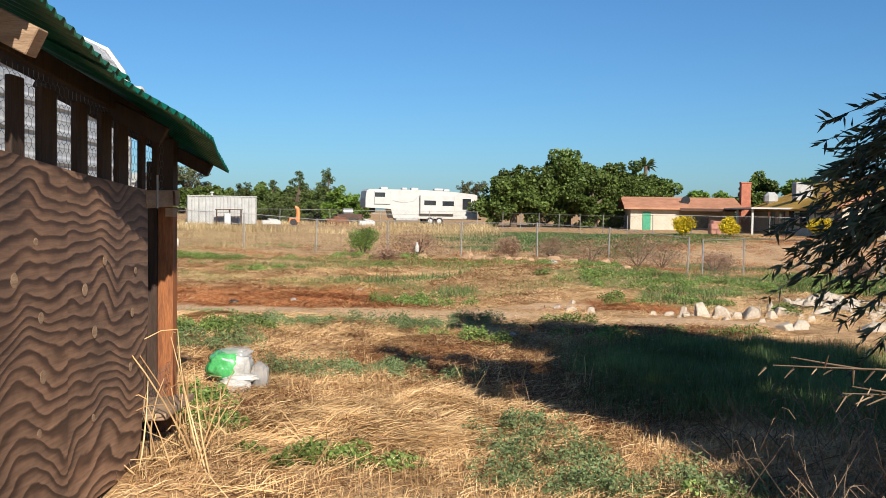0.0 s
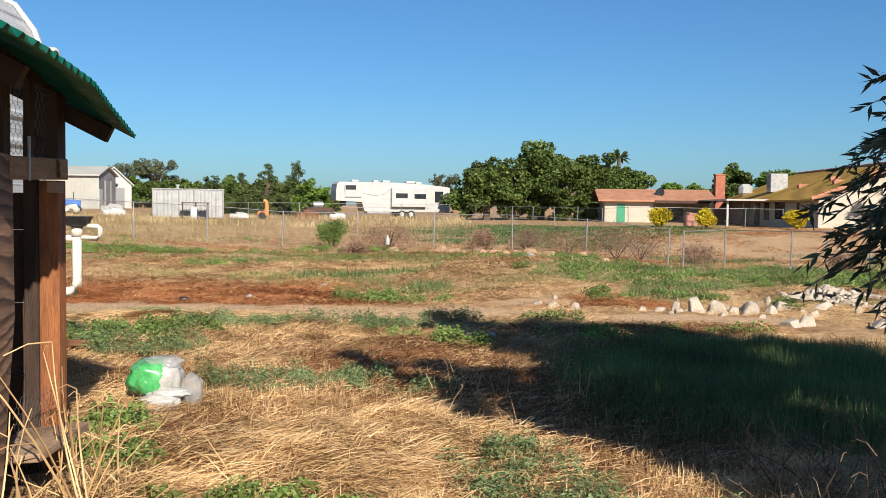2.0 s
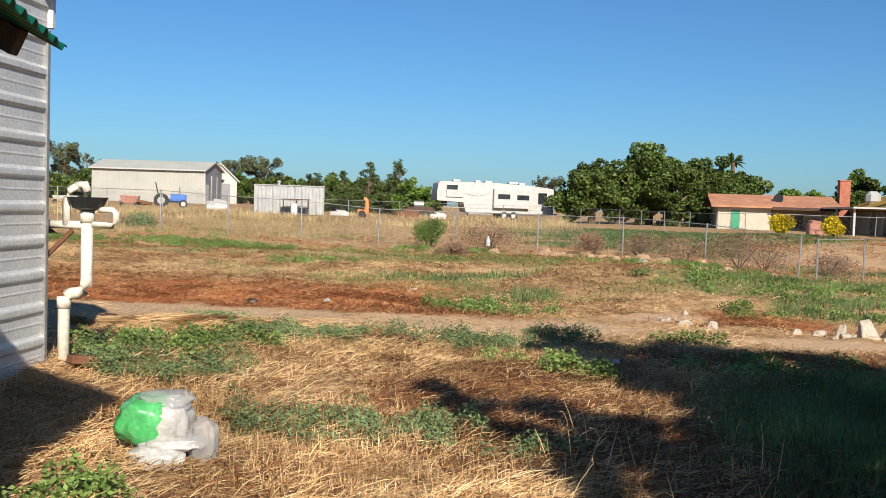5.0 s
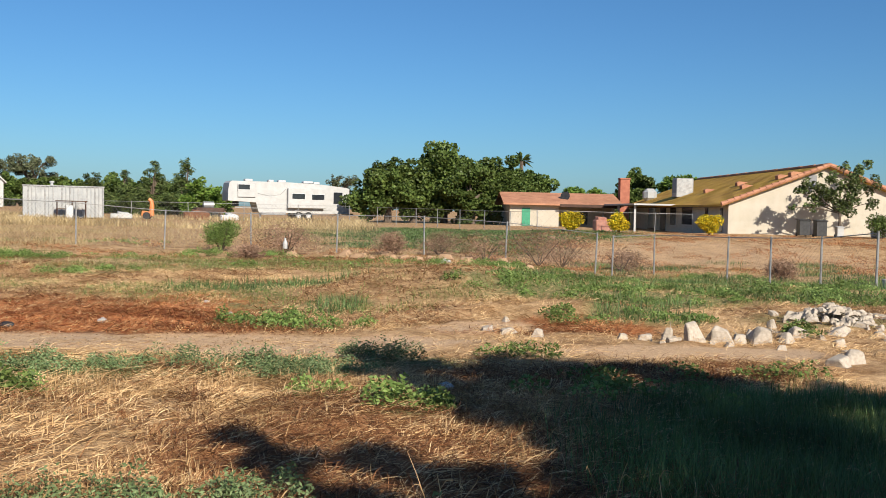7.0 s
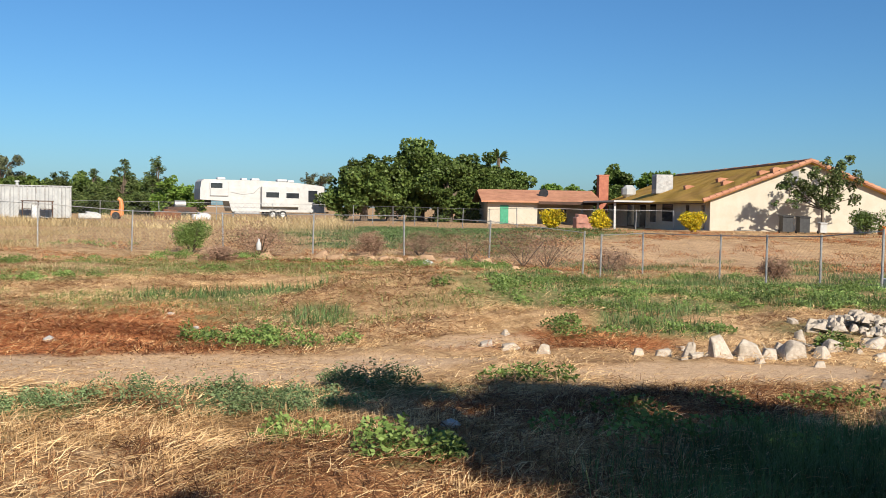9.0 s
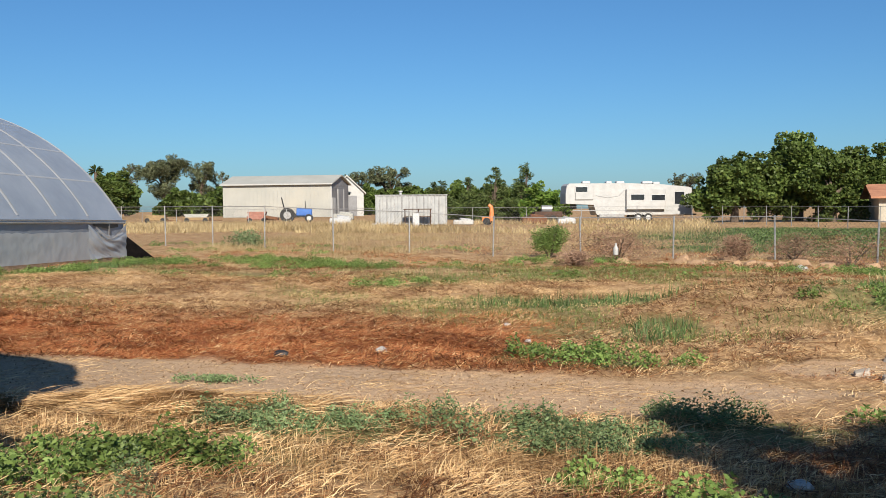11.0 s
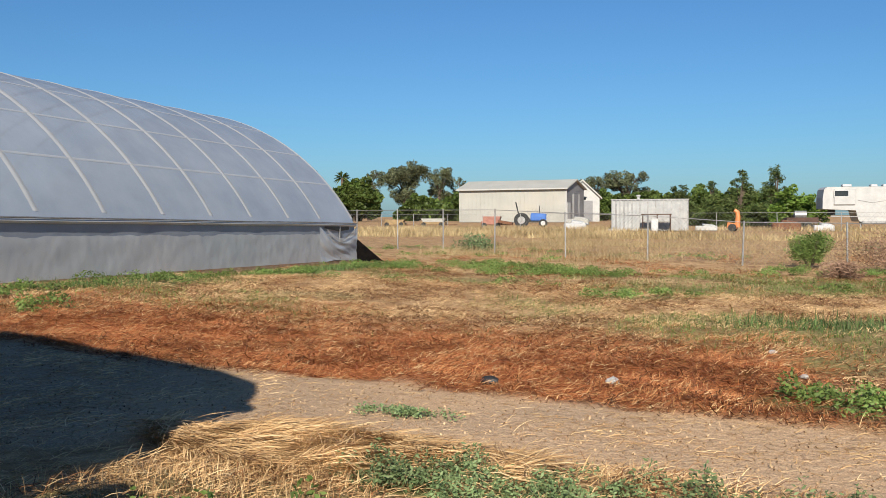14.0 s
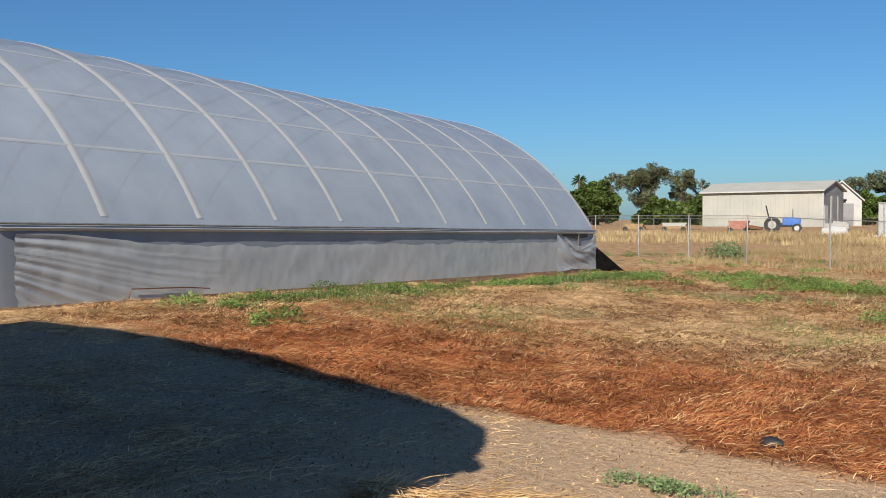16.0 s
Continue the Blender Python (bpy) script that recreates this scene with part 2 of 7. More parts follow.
BRICK = surface("red_chimney_brick", (0.30, 0.10, 0.06), (0.40, 0.145, 0.085), 0.85, 0, 3, 30, 0.4)
SHED_STEEL = surface("dull_whitewashed_steel", (0.30, 0.31, 0.31), (0.39, 0.395, 0.39), 0.6, 0.1, 1.6, 30, 0.05, (0.30, 0.27, 0.23), 0.4)
BARN_WALL = surface("cream_barn_steel", (0.345, 0.345, 0.315), (0.395, 0.39, 0.355), 0.6, 0, 0.5, 12, 0.05, (0.5, 0.43, 0.32), 0.25)
BARN_ROOF = surface("pale_barn_roof", (0.36, 0.36, 0.32), (0.41, 0.405, 0.365), 0.55, 0, 0.5, 12, 0.05)
BARN_END = surface("grey_barn_end", (0.17, 0.17, 0.18), (0.24, 0.24, 0.25), 0.6, 0, 0.5, 12, 0.05)
DARK_WOOD = surface("red_brown_board", (0.045, 0.022, 0.014), (0.085, 0.042, 0.026), 0.8, 0, 3, 40, 0.3)
RUBBER = surface("tyre_rubber", (0.018, 0.018, 0.018), (0.04, 0.04, 0.04), 0.85, 0, 6, 60, 0.2)
BLUE = surface("blue_tractor_paint", (0.03, 0.12, 0.42), (0.06, 0.18, 0.52), 0.45, 0, 3, 30, 0.05)
RED_PAINT = surface("faded_red_paint", (0.26, 0.10, 0.07), (0.36, 0.17, 0.12), 0.6, 0, 3, 30, 0.05)
YELLOW_PAINT = surface("yellow_machine_paint", (0.22, 0.145, 0.06), (0.33, 0.22, 0.10), 0.6, 0, 3, 30, 0.05)
ORANGE_PAINT = surface("orange_machine_paint", (0.50, 0.17, 0.05), (0.60, 0.23, 0.08), 0.5, 0, 3, 30, 0.05)
RUST = surface("rusty_iron", (0.12, 0.05, 0.025), (0.22, 0.10, 0.05), 0.85, 0.2, 4, 50, 0.4)
ROCK = surface("broken_pale_concrete", (0.33, 0.28, 0.22), (0.47, 0.41, 0.34), 0.9, 0, 3.5, 30, 0.8, (0.3, 0.22, 0.15), 0.5)
BARK = surface("tree_bark", (0.07, 0.05, 0.035), (0.14, 0.105, 0.075), 0.9, 0, 4, 30, 0.8)
BAG_GREEN = surface("green_printed_plastic", (0.05, 0.30, 0.085), (0.10, 0.42, 0.15), 0.25, 0, 8, 40, 0.2)
BAG_WHITE = surface("white_woven_plastic", (0.36, 0.35, 0.33), (0.45, 0.44, 0.42), 0.35, 0, 6, 40, 0.2)
CLEAR_BAG = film_material("crumpled_clear_plastic", (0.52, 0.52, 0.52), (0.62, 0.62, 0.62), 0.4, 0.15, 0.45, 8)
STRAW = foliage("dry_straw", [(0.32, 0.19, 0.095), (0.53, 0.345, 0.175), (0.67, 0.47, 0.25), (0.77, 0.59, 0.36)], 0.55, 0.15, 1.6)
REDGRASS = foliage("red_brown_stubble", [(0.18, 0.055, 0.022), (0.33, 0.112, 0.045), (0.45, 0.18, 0.072), (0.58, 0.33, 0.15)], 0.7, 0.15, 1.1)
BROWN = foliage("dark_brown_litter", [(0.077, 0.033, 0.015), (0.176, 0.077, 0.033), (0.308, 0.143, 0.061)], 0.7, 0.1, 0.5)
GOLD = foliage("golden_tall_grass", [(0.29, 0.22, 0.115), (0.44, 0.345, 0.19), (0.56, 0.455, 0.265)], 0.6, 0.2, 0.2)
GREEN = foliage("green_weeds", [(0.10, 0.165, 0.042), (0.165, 0.25, 0.068), (0.25, 0.35, 0.11)], 0.55, 0.3, 0.8)
BLUEGREEN = foliage("grey_green_weeds", [(0.10, 0.155, 0.066), (0.165, 0.235, 0.105), (0.235, 0.31, 0.155)], 0.6, 0.25, 0.8)
LUSH = foliage("lush_green_grass", [(0.055, 0.105, 0.034), (0.105, 0.175, 0.06), (0.20, 0.28, 0.105)], 0.5, 0.25, 0.6)
TREE_DARK = foliage("dark_broad_leaves", [(0.045, 0.076, 0.018), (0.084, 0.13, 0.032), (0.14, 0.192, 0.05)], 0.5, 0.25, 0.25)
TREE_PINE = foliage("pine_needles", [(0.047, 0.081, 0.024), (0.088, 0.128, 0.041), (0.135, 0.176, 0.054)], 0.6, 0.15, 0.25)
TREE_EUC = foliage("eucalyptus_leaves", [(0.068, 0.081, 0.041), (0.115, 0.135, 0.074), (0.176, 0.196, 0.115)], 0.55, 0.2, 0.25)
TREE_LIGHT = foliage("light_green_leaves", [(0.081, 0.162, 0.027), (0.135, 0.230, 0.041), (0.203, 0.297, 0.061)], 0.5, 0.3, 0.25)
WILLOW = foliage("dark_lance_leaves", [(0.028, 0.046, 0.026), (0.05, 0.075, 0.045), (0.095, 0.125, 0.08)], 0.36, 0.2, 0.8)
FLOWER = foliage("yellow_flowers", [(0.10, 0.16, 0.015), (0.62, 0.46, 0.02), (0.75, 0.58, 0.03)], 0.6, 0.25, 0.8)
DRYBUSH = foliage("dry_grey_brown_twigs", [(0.16, 0.095, 0.065), (0.28, 0.175, 0.125), (0.38, 0.26, 0.19)], 0.8, 0.05, 0.6)

TARP = surface("matt_black_sheeting", (0.003, 0.003, 0.003), (0.008, 0.007, 0.007), 1.0, 0, 6, 60, 0.1)
TARP.node_tree.nodes["Principled BSDF"].inputs["Specular IOR Level"].default_value = 0.05
DEADWOOD = foliage("dark_withered_stems", [(0.075, 0.05, 0.036), (0.15, 0.105, 0.075), (0.30, 0.22, 0.15)], 0.85, 0.0, 0.6)


# ---- mesh tools ----
def mesh_from(name, verts, faces, mat, smooth=False):
    me = bpy.data.meshes.new(name)
    me.from_pydata([tuple(v) for v in verts], [], faces)
    me.materials.append(mat)
    if smooth:
        me.polygons.foreach_set("use_smooth", [True] * len(me.polygons))
    me.update()
    return me


def part(name, bm, mat, parent=None, label="", smooth=False):
    """Link a bmesh as one mesh object under a thing or part."""
    me = bpy.data.meshes.new(name)
    bmesh.ops.recalc_face_normals(bm, faces=bm.faces[:])
    bm.to_mesh(me)
    bm.free()
    me.materials.append(mat)
    if smooth:
        me.polygons.foreach_set("use_smooth", [True] * len(me.polygons))
    ob = new(name, me)
    if parent:
        ob.parent = parent
    return tagged(ob, label) if label else ob


def thing(name, label, category, at=(0, 0, 0), rz=0.0, group="", kind=""):
    ob = new(name)
    ob.matrix_world = pose(*at, 0, 0, rz)
    return tagged(ob, label, category, group, kind)


def add_box(bm, c, s, rot=(0, 0, 0), bevel=0.0):
    m = pose(*c, *rot) @ Matrix.Diagonal((*s, 1))
    vs = bmesh.ops.create_cube(bm, size=1.0, matrix=m)["verts"]
    if bevel:
        es = list({e for v in vs for e in v.link_edges})
        bmesh.ops.bevel(bm, geom=es, offset=bevel, segments=1, affect="EDGES", profile=0.5)
    return bm


def box(c, s, rot=(0, 0, 0), bevel=0.0):
    return add_box(bmesh.new(), c, s, rot, bevel)


def add_tube(bm, pts, r, n=8, cap=True):
    """A tube along pts with radius r (number or list)."""
    pts = [Vector(p) for p in pts]
    rs = r if isinstance(r, (list, tuple)) else [r] * len(pts)
    rings = []
    for i, p in enumerate(pts):
        d = (pts[min(i + 1, len(pts) - 1)] - pts[max(i - 1, 0)]).normalized()
        up = Vector((0, 0, 1)) if abs(d.z) < 0.95 else Vector((1, 0, 0))
        a = d.cross(up).normalized()
        b = a.cross(d)
        rings.append([bm.verts.new(p + (a * math.cos(2 * math.pi * k / n) + b * math.sin(2 * math.pi * k / n)) * rs[i]) for k in range(n)])
    for q, w in zip(rings, rings[1:]):
        for k in range(n):
            bm.faces.new((q[k], q[(k + 1) % n], w[(k + 1) % n], w[k]))
    if cap:
        bm.faces.new(rings[0])
        bm.faces.new(rings[-1][::-1])
    return bm


def tube(pts, r, n=8):
    return add_tube(bmesh.new(), pts, r, n)


def extrude_profile(bm, prof, a, b):
    """Sheet: the profile (list of 3D points) swept from offset a to offset b."""
    va = [bm.verts.new(Vector(p) + Vector(a)) for p in prof]
    vb = [bm.verts.new(Vector(p) + Vector(b)) for p in prof]
    for k in range(len(prof) - 1):
        bm.faces.new((va[k], va[k + 1], vb[k + 1], vb[k]))
    return bm


def add_prism(bm, pts, vec):
    """Closed prism: polygon pts pushed along vec."""
    a = [bm.verts.new(Vector(p)) for p in pts]
    b = [bm.verts.new(Vector(p) + Vector(vec)) for p in pts]
    bm.faces.new(a)
    bm.faces.new(b[::-1])
    n = len(pts)
    for k in range(n):
        bm.faces.new((a[k], a[(k + 1) % n], b[(k + 1) % n], b[k]))
    return bm


def prism(pts, vec):
    return add_prism(bmesh.new(), pts, vec)


def fast_mesh(name, co, polys_idx, sizes, mat):
    """Mesh straight from numpy arrays."""
    me = bpy.data.meshes.new(name)
    me.vertices.add(len(co))
    me.vertices.foreach_set("co", np.asarray(co, np.float32).ravel())
    me.loops.add(len(polys_idx))
    me.loops.foreach_set("vertex_index", np.asarray(polys_idx, np.int32))
    me.polygons.add(len(sizes))
    sizes = np.asarray(sizes, np.int32)
    starts = np.concatenate([[0], np.cumsum(sizes)[:-1]]).astype(np.int32)
    me.polygons.foreach_set("loop_start", starts)
    me.update(calc_edges=True)
    me.materials.append(mat)
    return me


rng = np.random.default_rng(7)


def lattice(ix, iy, seed):
    h = (ix * 374761393 + iy * 668265263 + seed * 974634777) & 0x7FFFFFFF
    h = ((h ^ (h >> 13)) * 1274126177) & 0x7FFFFFFF
    return ((h ^ (h >> 16)) & 0xFFFF) / 65535.0


def vnoise(x, y, scale, seed=0):
    x, y = np.asarray(x) * scale + 1000.0, np.asarray(y) * scale + 1000.0
    ix, iy = np.floor(x).astype(np.int64), np.floor(y).astype(np.int64)
    fx, fy = x - ix, y - iy
    fx, fy = fx * fx * (3 - 2 * fx), fy * fy * (3 - 2 * fy)
    a, b = lattice(ix, iy, seed), lattice(ix + 1, iy, seed)
    c, d = lattice(ix, iy + 1, seed), lattice(ix + 1, iy + 1, seed)
    return (a * (1 - fx) + b * fx) * (1 - fy) + (c * (1 - fx) + d * fx) * fy


def fbm(x, y, scale, seed=0):
    return 0.55 * vnoise(x, y, scale, seed) + 0.3 * vnoise(x, y, scale * 2.3, seed + 5) + 0.15 * vnoise(x, y, scale * 5.1, seed + 9)


def ss(a, b, v):
    t = np.clip((np.asarray(v, float) - a) / (b - a), 0, 1)
    return t * t * (3 - 2 * t)


def gauss(x, y, cx, cy, rx, ry):
    return np.exp(-(((x - cx) / rx) ** 2 + ((y - cy) / ry) ** 2))


# ---- the lie of the land ----
def gz(x, y):
    x, y = np.asarray(x, float), np.asarray(y, float)
    z = 0.27 * gauss(x, y, -4.2, 9.6, 1.9, 2.2)
    z = z + 0.30 * ss(-6, -12.5, x) * (1 - ss(15, 32, y)) * ss(6, 12, y)
    z = z - 0.38 * ss(4, 10, x) * ss(21, 27, y) * (1 - ss(38, 46, y))
    z = z - 0.15 * ss(24, 34, y) * (1 - ss(40, 55, y)) * ss(-12, -3, x)
    z = z + 0.25 * ss(50, 80, y) + 0.5 * ss(85, 112, y) * ss(-5, -25, x)
    z = z + 0.40 * gauss(x, y, 2.0, 20.5, 1.9, 1.6) + 0.22 * gauss(x, y, 3.2, 16.9, 1.6, 0.8)
    z = z + 0.16 * gauss(x, y, -2.1, 5.3, 0.9, 1.3)
    z = z + 0.33 * ss(39, 48, y) * ss(9, 15, x) * (1 - ss(58, 66, y))
    near = 1 - ss(45, 80, y)
    rough = (fbm(x, y, 0.55, 3) - 0.5) * 0.14 + (fbm(x, y, 2.2, 4) - 0.5) * 0.11 + (vnoise(x, y, 5.5, 6) - 0.5) * 0.035
    return z + near * rough * (1 - 0.85 * track(x, y)) * (1 - ss(20, 60, np.abs(x)))


def track(x, y):
    """1 on the bare dust track and yard."""
    x, y = np.asarray(x, float), np.asarray(y, float)
    w = (fbm(x, y, 0.9, 11) - 0.5) * 0.9 + (fbm(x, y, 4.0, 12) - 0.5) * 0.3
    near = np.interp(x, [-30, -6.5, -4.8, -4.4, -2.6, -0.4, 0.6, 1.4], [9.6, 10.2, 12.7, 13.3, 13.15, 13.25, 13.7, 14.3])
    far = np.interp(x, [-30, -13, -9, -6, -4, 0, 1.5, 3], [13.2, 14.0, 15.1, 15.3, 15.25, 14.85, 15.0, 14.9])
    m = ss(-0.16, 0.16, y - near + 0.45 * w) * ss(-0.16, 0.16, far - y + 0.5 * w) * ss(2.2, 1.0, x + w)
    m = np.maximum(m, ss(0.25, 0.5, gauss(x, y, 3.7, 13.75, 1.5, 0.5) + 0.5 * w))
    m = np.maximum(m, ss(0.3, 0.6, gauss(x, y, 1.8, 15.7, 0.8, 0.35) + 0.4 * w))
    m = np.maximum(m, 0.5 * ss(0.3, 0.7, gauss(x, y, 16, 42, 9, 5.0) + 1.0 * w))
    return m


def reddish(x, y):
    w = (fbm(x, y, 0.6, 21) - 0.5) * 2.4
    m = ss(14.7, 15.4, y) * ss(20.6, 17.4, y + w) * ss(0.4, -1.6, x + w) * ss(-13.5, -8.5, x + 0.8 * w)
    m = np.maximum(m, 0.55 * ss(0.3, 0.65, gauss(x, y, 0.6, 9.8, 1.5, 1.8) + 0.3 * w))
    m = np.maximum(m, 0.75 * ss(0.3, 0.65, gauss(x, y, 2.6, 12.4, 2.0, 0.7) + 0.25 * w))
    m = np.maximum(m, 0.7 * ss(0.3, 0.65, gauss(x, y, 1.3, 7.7, 1.0, 1.2) + 0.25 * w))
    return np.maximum(m, 0.8 * ss(0.35, 0.7, gauss(x, y, 2.6, 15.6, 1.6, 0.5) + 0.2 * w))


GREENS = ((-1.2, 20.9, 1.9, 0.8, 1.0), (-0.5, 15.75, 1.15, 0.36, 1.0), (0.2, 18.2, 0.6, 1.3, 0.8), (-1.3, 12.6, 1.7, 0.34, 1.0),
          (-3.4, 12.2, 0.8, 0.2, 0.6), (0.6, 13.2, 0.9, 0.4, 0.9), (-3.0, 11.4, 1.1, 0.5, 0.9), (-2.7, 11.9, 1.2, 0.4, 0.7),
          (-2.7, 10.3, 0.55, 0.7, 1.0), (-0.9, 8.9, 1.15, 0.38, 1.0), (-0.6, 5.9, 0.5, 0.2, 1.0), (0.8, 6.3, 0.55, 0.5, 1.0),
          (1.2, 5.3, 0.7, 0.5, 1.0), (3.2, 9.3, 2.3, 2.6, 1.0), (6.2, 21.2, 3.0, 1.1, 1.0), (9.2, 19.4, 2.4, 0.9, 0.9), (10.5, 23.0, 2.6, 0.9, 0.8), (5.0, 18.6, 1.3, 0.6, 0.8), (4.2, 16.3, 1.0, 0.7, 0.9),
          (7.5, 16.4, 2.2, 1.0, 0.7), (5.5, 25, 4.0, 1.3, 0.8), (12, 27, 5, 2.0, 0.9), (-8, 26.5, 5.0, 0.9, 0.6),
          (-12.6, 19.5, 1.0, 4.2, 0.85), (-13.8, 28, 1.3, 4.5, 0.9), (-10.6, 17.0, 0.9, 0.7, 0.9), (-9.4, 21.5, 1.3, 0.8, 0.6), (4.6, 19.6, 2.6, 1.6, 0.95), (7.4, 20.6, 2.4, 1.6, 0.95), (6.0, 24.2, 3.2, 0.7, 0.9), (3.0, 23.5, 1.4, 0.6, 0.7), (-0.9, 18.0, 0.6, 0.8, 0.8), (3.2, 15.9, 0.55, 0.35, 0.9), (6, 44, 6, 4, 1.0), (8, 56, 10, 11, 1.0), (-4.4, 24.2, 1.0, 0.5, 1.0), (-1.7, 6.4, 0.35, 0.3, 0.9), (0.5, 11.2, 0.4, 0.35, 0.8))


def greenish(x, y):
    w = (fbm(x, y, 1.3, 31) - 0.5) * 1.1
    m = 0.0 * np.asarray(x, float)
    for cx, cy, rx, ry, k in GREENS:
        m = np.maximum(m, k * ss(0.32, 0.62, gauss(x, y, cx, cy, rx, ry) + 0.45 * w))
    return np.maximum(m, 0.65 * ss(0.50, 0.70, fbm(x, y, 0.42, 33)) * ss(17.0, 20, y) * ss(36, 30, y))


def ground_sheet():
    def axis(lo, hi, step, far):
        fine = np.arange(lo, hi, step)
        out = [hi]
        while out[-1] < far:
            out.append(out[-1] + max(step, 0.09 * (out[-1] - hi + step * 6)))
        neg = [lo]
        while neg[-1] > -far:
            neg.append(neg[-1] - max(step, 0.09 * (lo - neg[-1] + step * 6)))
        return np.concatenate([neg[:0:-1], fine, out])
    xs, ys = axis(-14, 10, 0.125, 2500), axis(3, 26, 0.125, 2500)
    X, Y = np.meshgrid(xs, ys)
    Z = gz(X, Y)
    nx, ny = len(xs), len(ys)
    co = np.stack([X, Y, Z], -1).reshape(-1, 3)
    i = np.arange(nx * ny).reshape(ny, nx)
    q = np.stack([i[:-1, :-1], i[:-1, 1:], i[1:, 1:], i[1:, :-1]], -1).reshape(-1)
    me = fast_mesh("ground", co, q, np.full((nx - 1) * (ny - 1), 4), SOIL)
    me.polygons.foreach_set("use_smooth", np.ones(len(me.polygons), bool))
    a = me.attributes.new("zone", "FLOAT_COLOR", "POINT")
    x, y = X.ravel(), Y.ravel()
    col = np.stack([track(x, y), np.clip(greenish(x, y), 0, 1), reddish(x, y), ss(-3.8, -7.0, x + 3.0 * (fbm(x, y, 0.7, 15) - 0.5))], -1)
    a.data.foreach_set("color", col.astype(np.float32).ravel())
    return tagged(new("ground", me), "dry field of straw, red stubble, green weeds and a dust track", "ground", kind="structure")


ground_sheet()


# ---- chicken coop ----
CX = -1.75                                    # face of the front framing
EAVE = ((0.5, -1.46, 2.70), (2.9, -1.45, 2.42), (3.49, -1.45, 2.30), (3.93, -1.42, 2.18), (4.26, -1.36, 2.11), (4.64, -1.27, 2.04), (5.2, -1.29, 1.99), (5.67, -1.38, 1.95), (6.33, -1.46, 1.85))


def eave_at(y):
    ys = [e[0] for e in EAVE]
    return float(np.interp(y, ys, [e[1] for e in EAVE])), float(np.interp(y, ys, [e[2] for e in EAVE]))


def corrugated(bm, y0, y1, x1, lift, rise, thick=0.0016):
    """Wavy sheet over the coop; waves along y, sheet rising from the eave to x1."""
    n = int((y1 - y0) / 0.0085)
    rows = []
    for s in (0, 1):
        for j in range(7):
            row = []
            for i in range(n + 1):
                y = y0 + (y1 - y0) * i / n
                xe, ze = eave_at(y)
                x = xe + (x1 - xe) * j / 6
                row.append(bm.verts.new((x, y, ze + lift + (xe - x) * rise - s * thick + 0.0145 * math.sin(2 * math.pi * (y - y0) / 0.078))))
            rows.append(row)
    for j in range(6):
        for i in range(n):
            bm.faces.new((rows[j][i], rows[j][i + 1], rows[j + 1][i + 1], rows[j + 1][i]))
            bm.faces.new((rows[7 + j][i], rows[8 + j][i], rows[8 + j][i + 1], rows[7 + j][i + 1]))
    for i in range(n):
        bm.faces.new((rows[0][i], rows[7][i], rows[7][i + 1], rows[0][i + 1]))
    return bm


def hex_wire(bm, x, y0, y1, z0, z1, cell=0.042, r=0.0011):
    """Hexagonal netting in the plane x."""
    a = cell / math.sqrt(3)
    nz, ny = int((z1 - z0) / (1.5 * a)) + 1, int((y1 - y0) / cell) + 1
    for j in range(nz):
        for i in range(ny):
            cy, cz = y0 + (i + 0.5 * (j % 2)) * cell, z0 + j * 1.5 * a
            jit = 0.004 * math.sin(i * 7.1 + j * 3.3)
            p = [Vector((x, cy + jit, cz)), Vector((x, cy + cell / 2, cz + a / 2 + jit)), Vector((x, cy + cell, cz + jit)), Vector((x, cy + cell / 2, cz + 1.5 * a))]
            for u, v in ((p[0], p[1]), (p[1], p[2]), (p[1], p[3])):
                if u.y < y0 or v.y > y1 or v.z > z1 or u.z > z1:
                    continue
                add_tube(bm, (u, v), r, 3, False)
    return bm


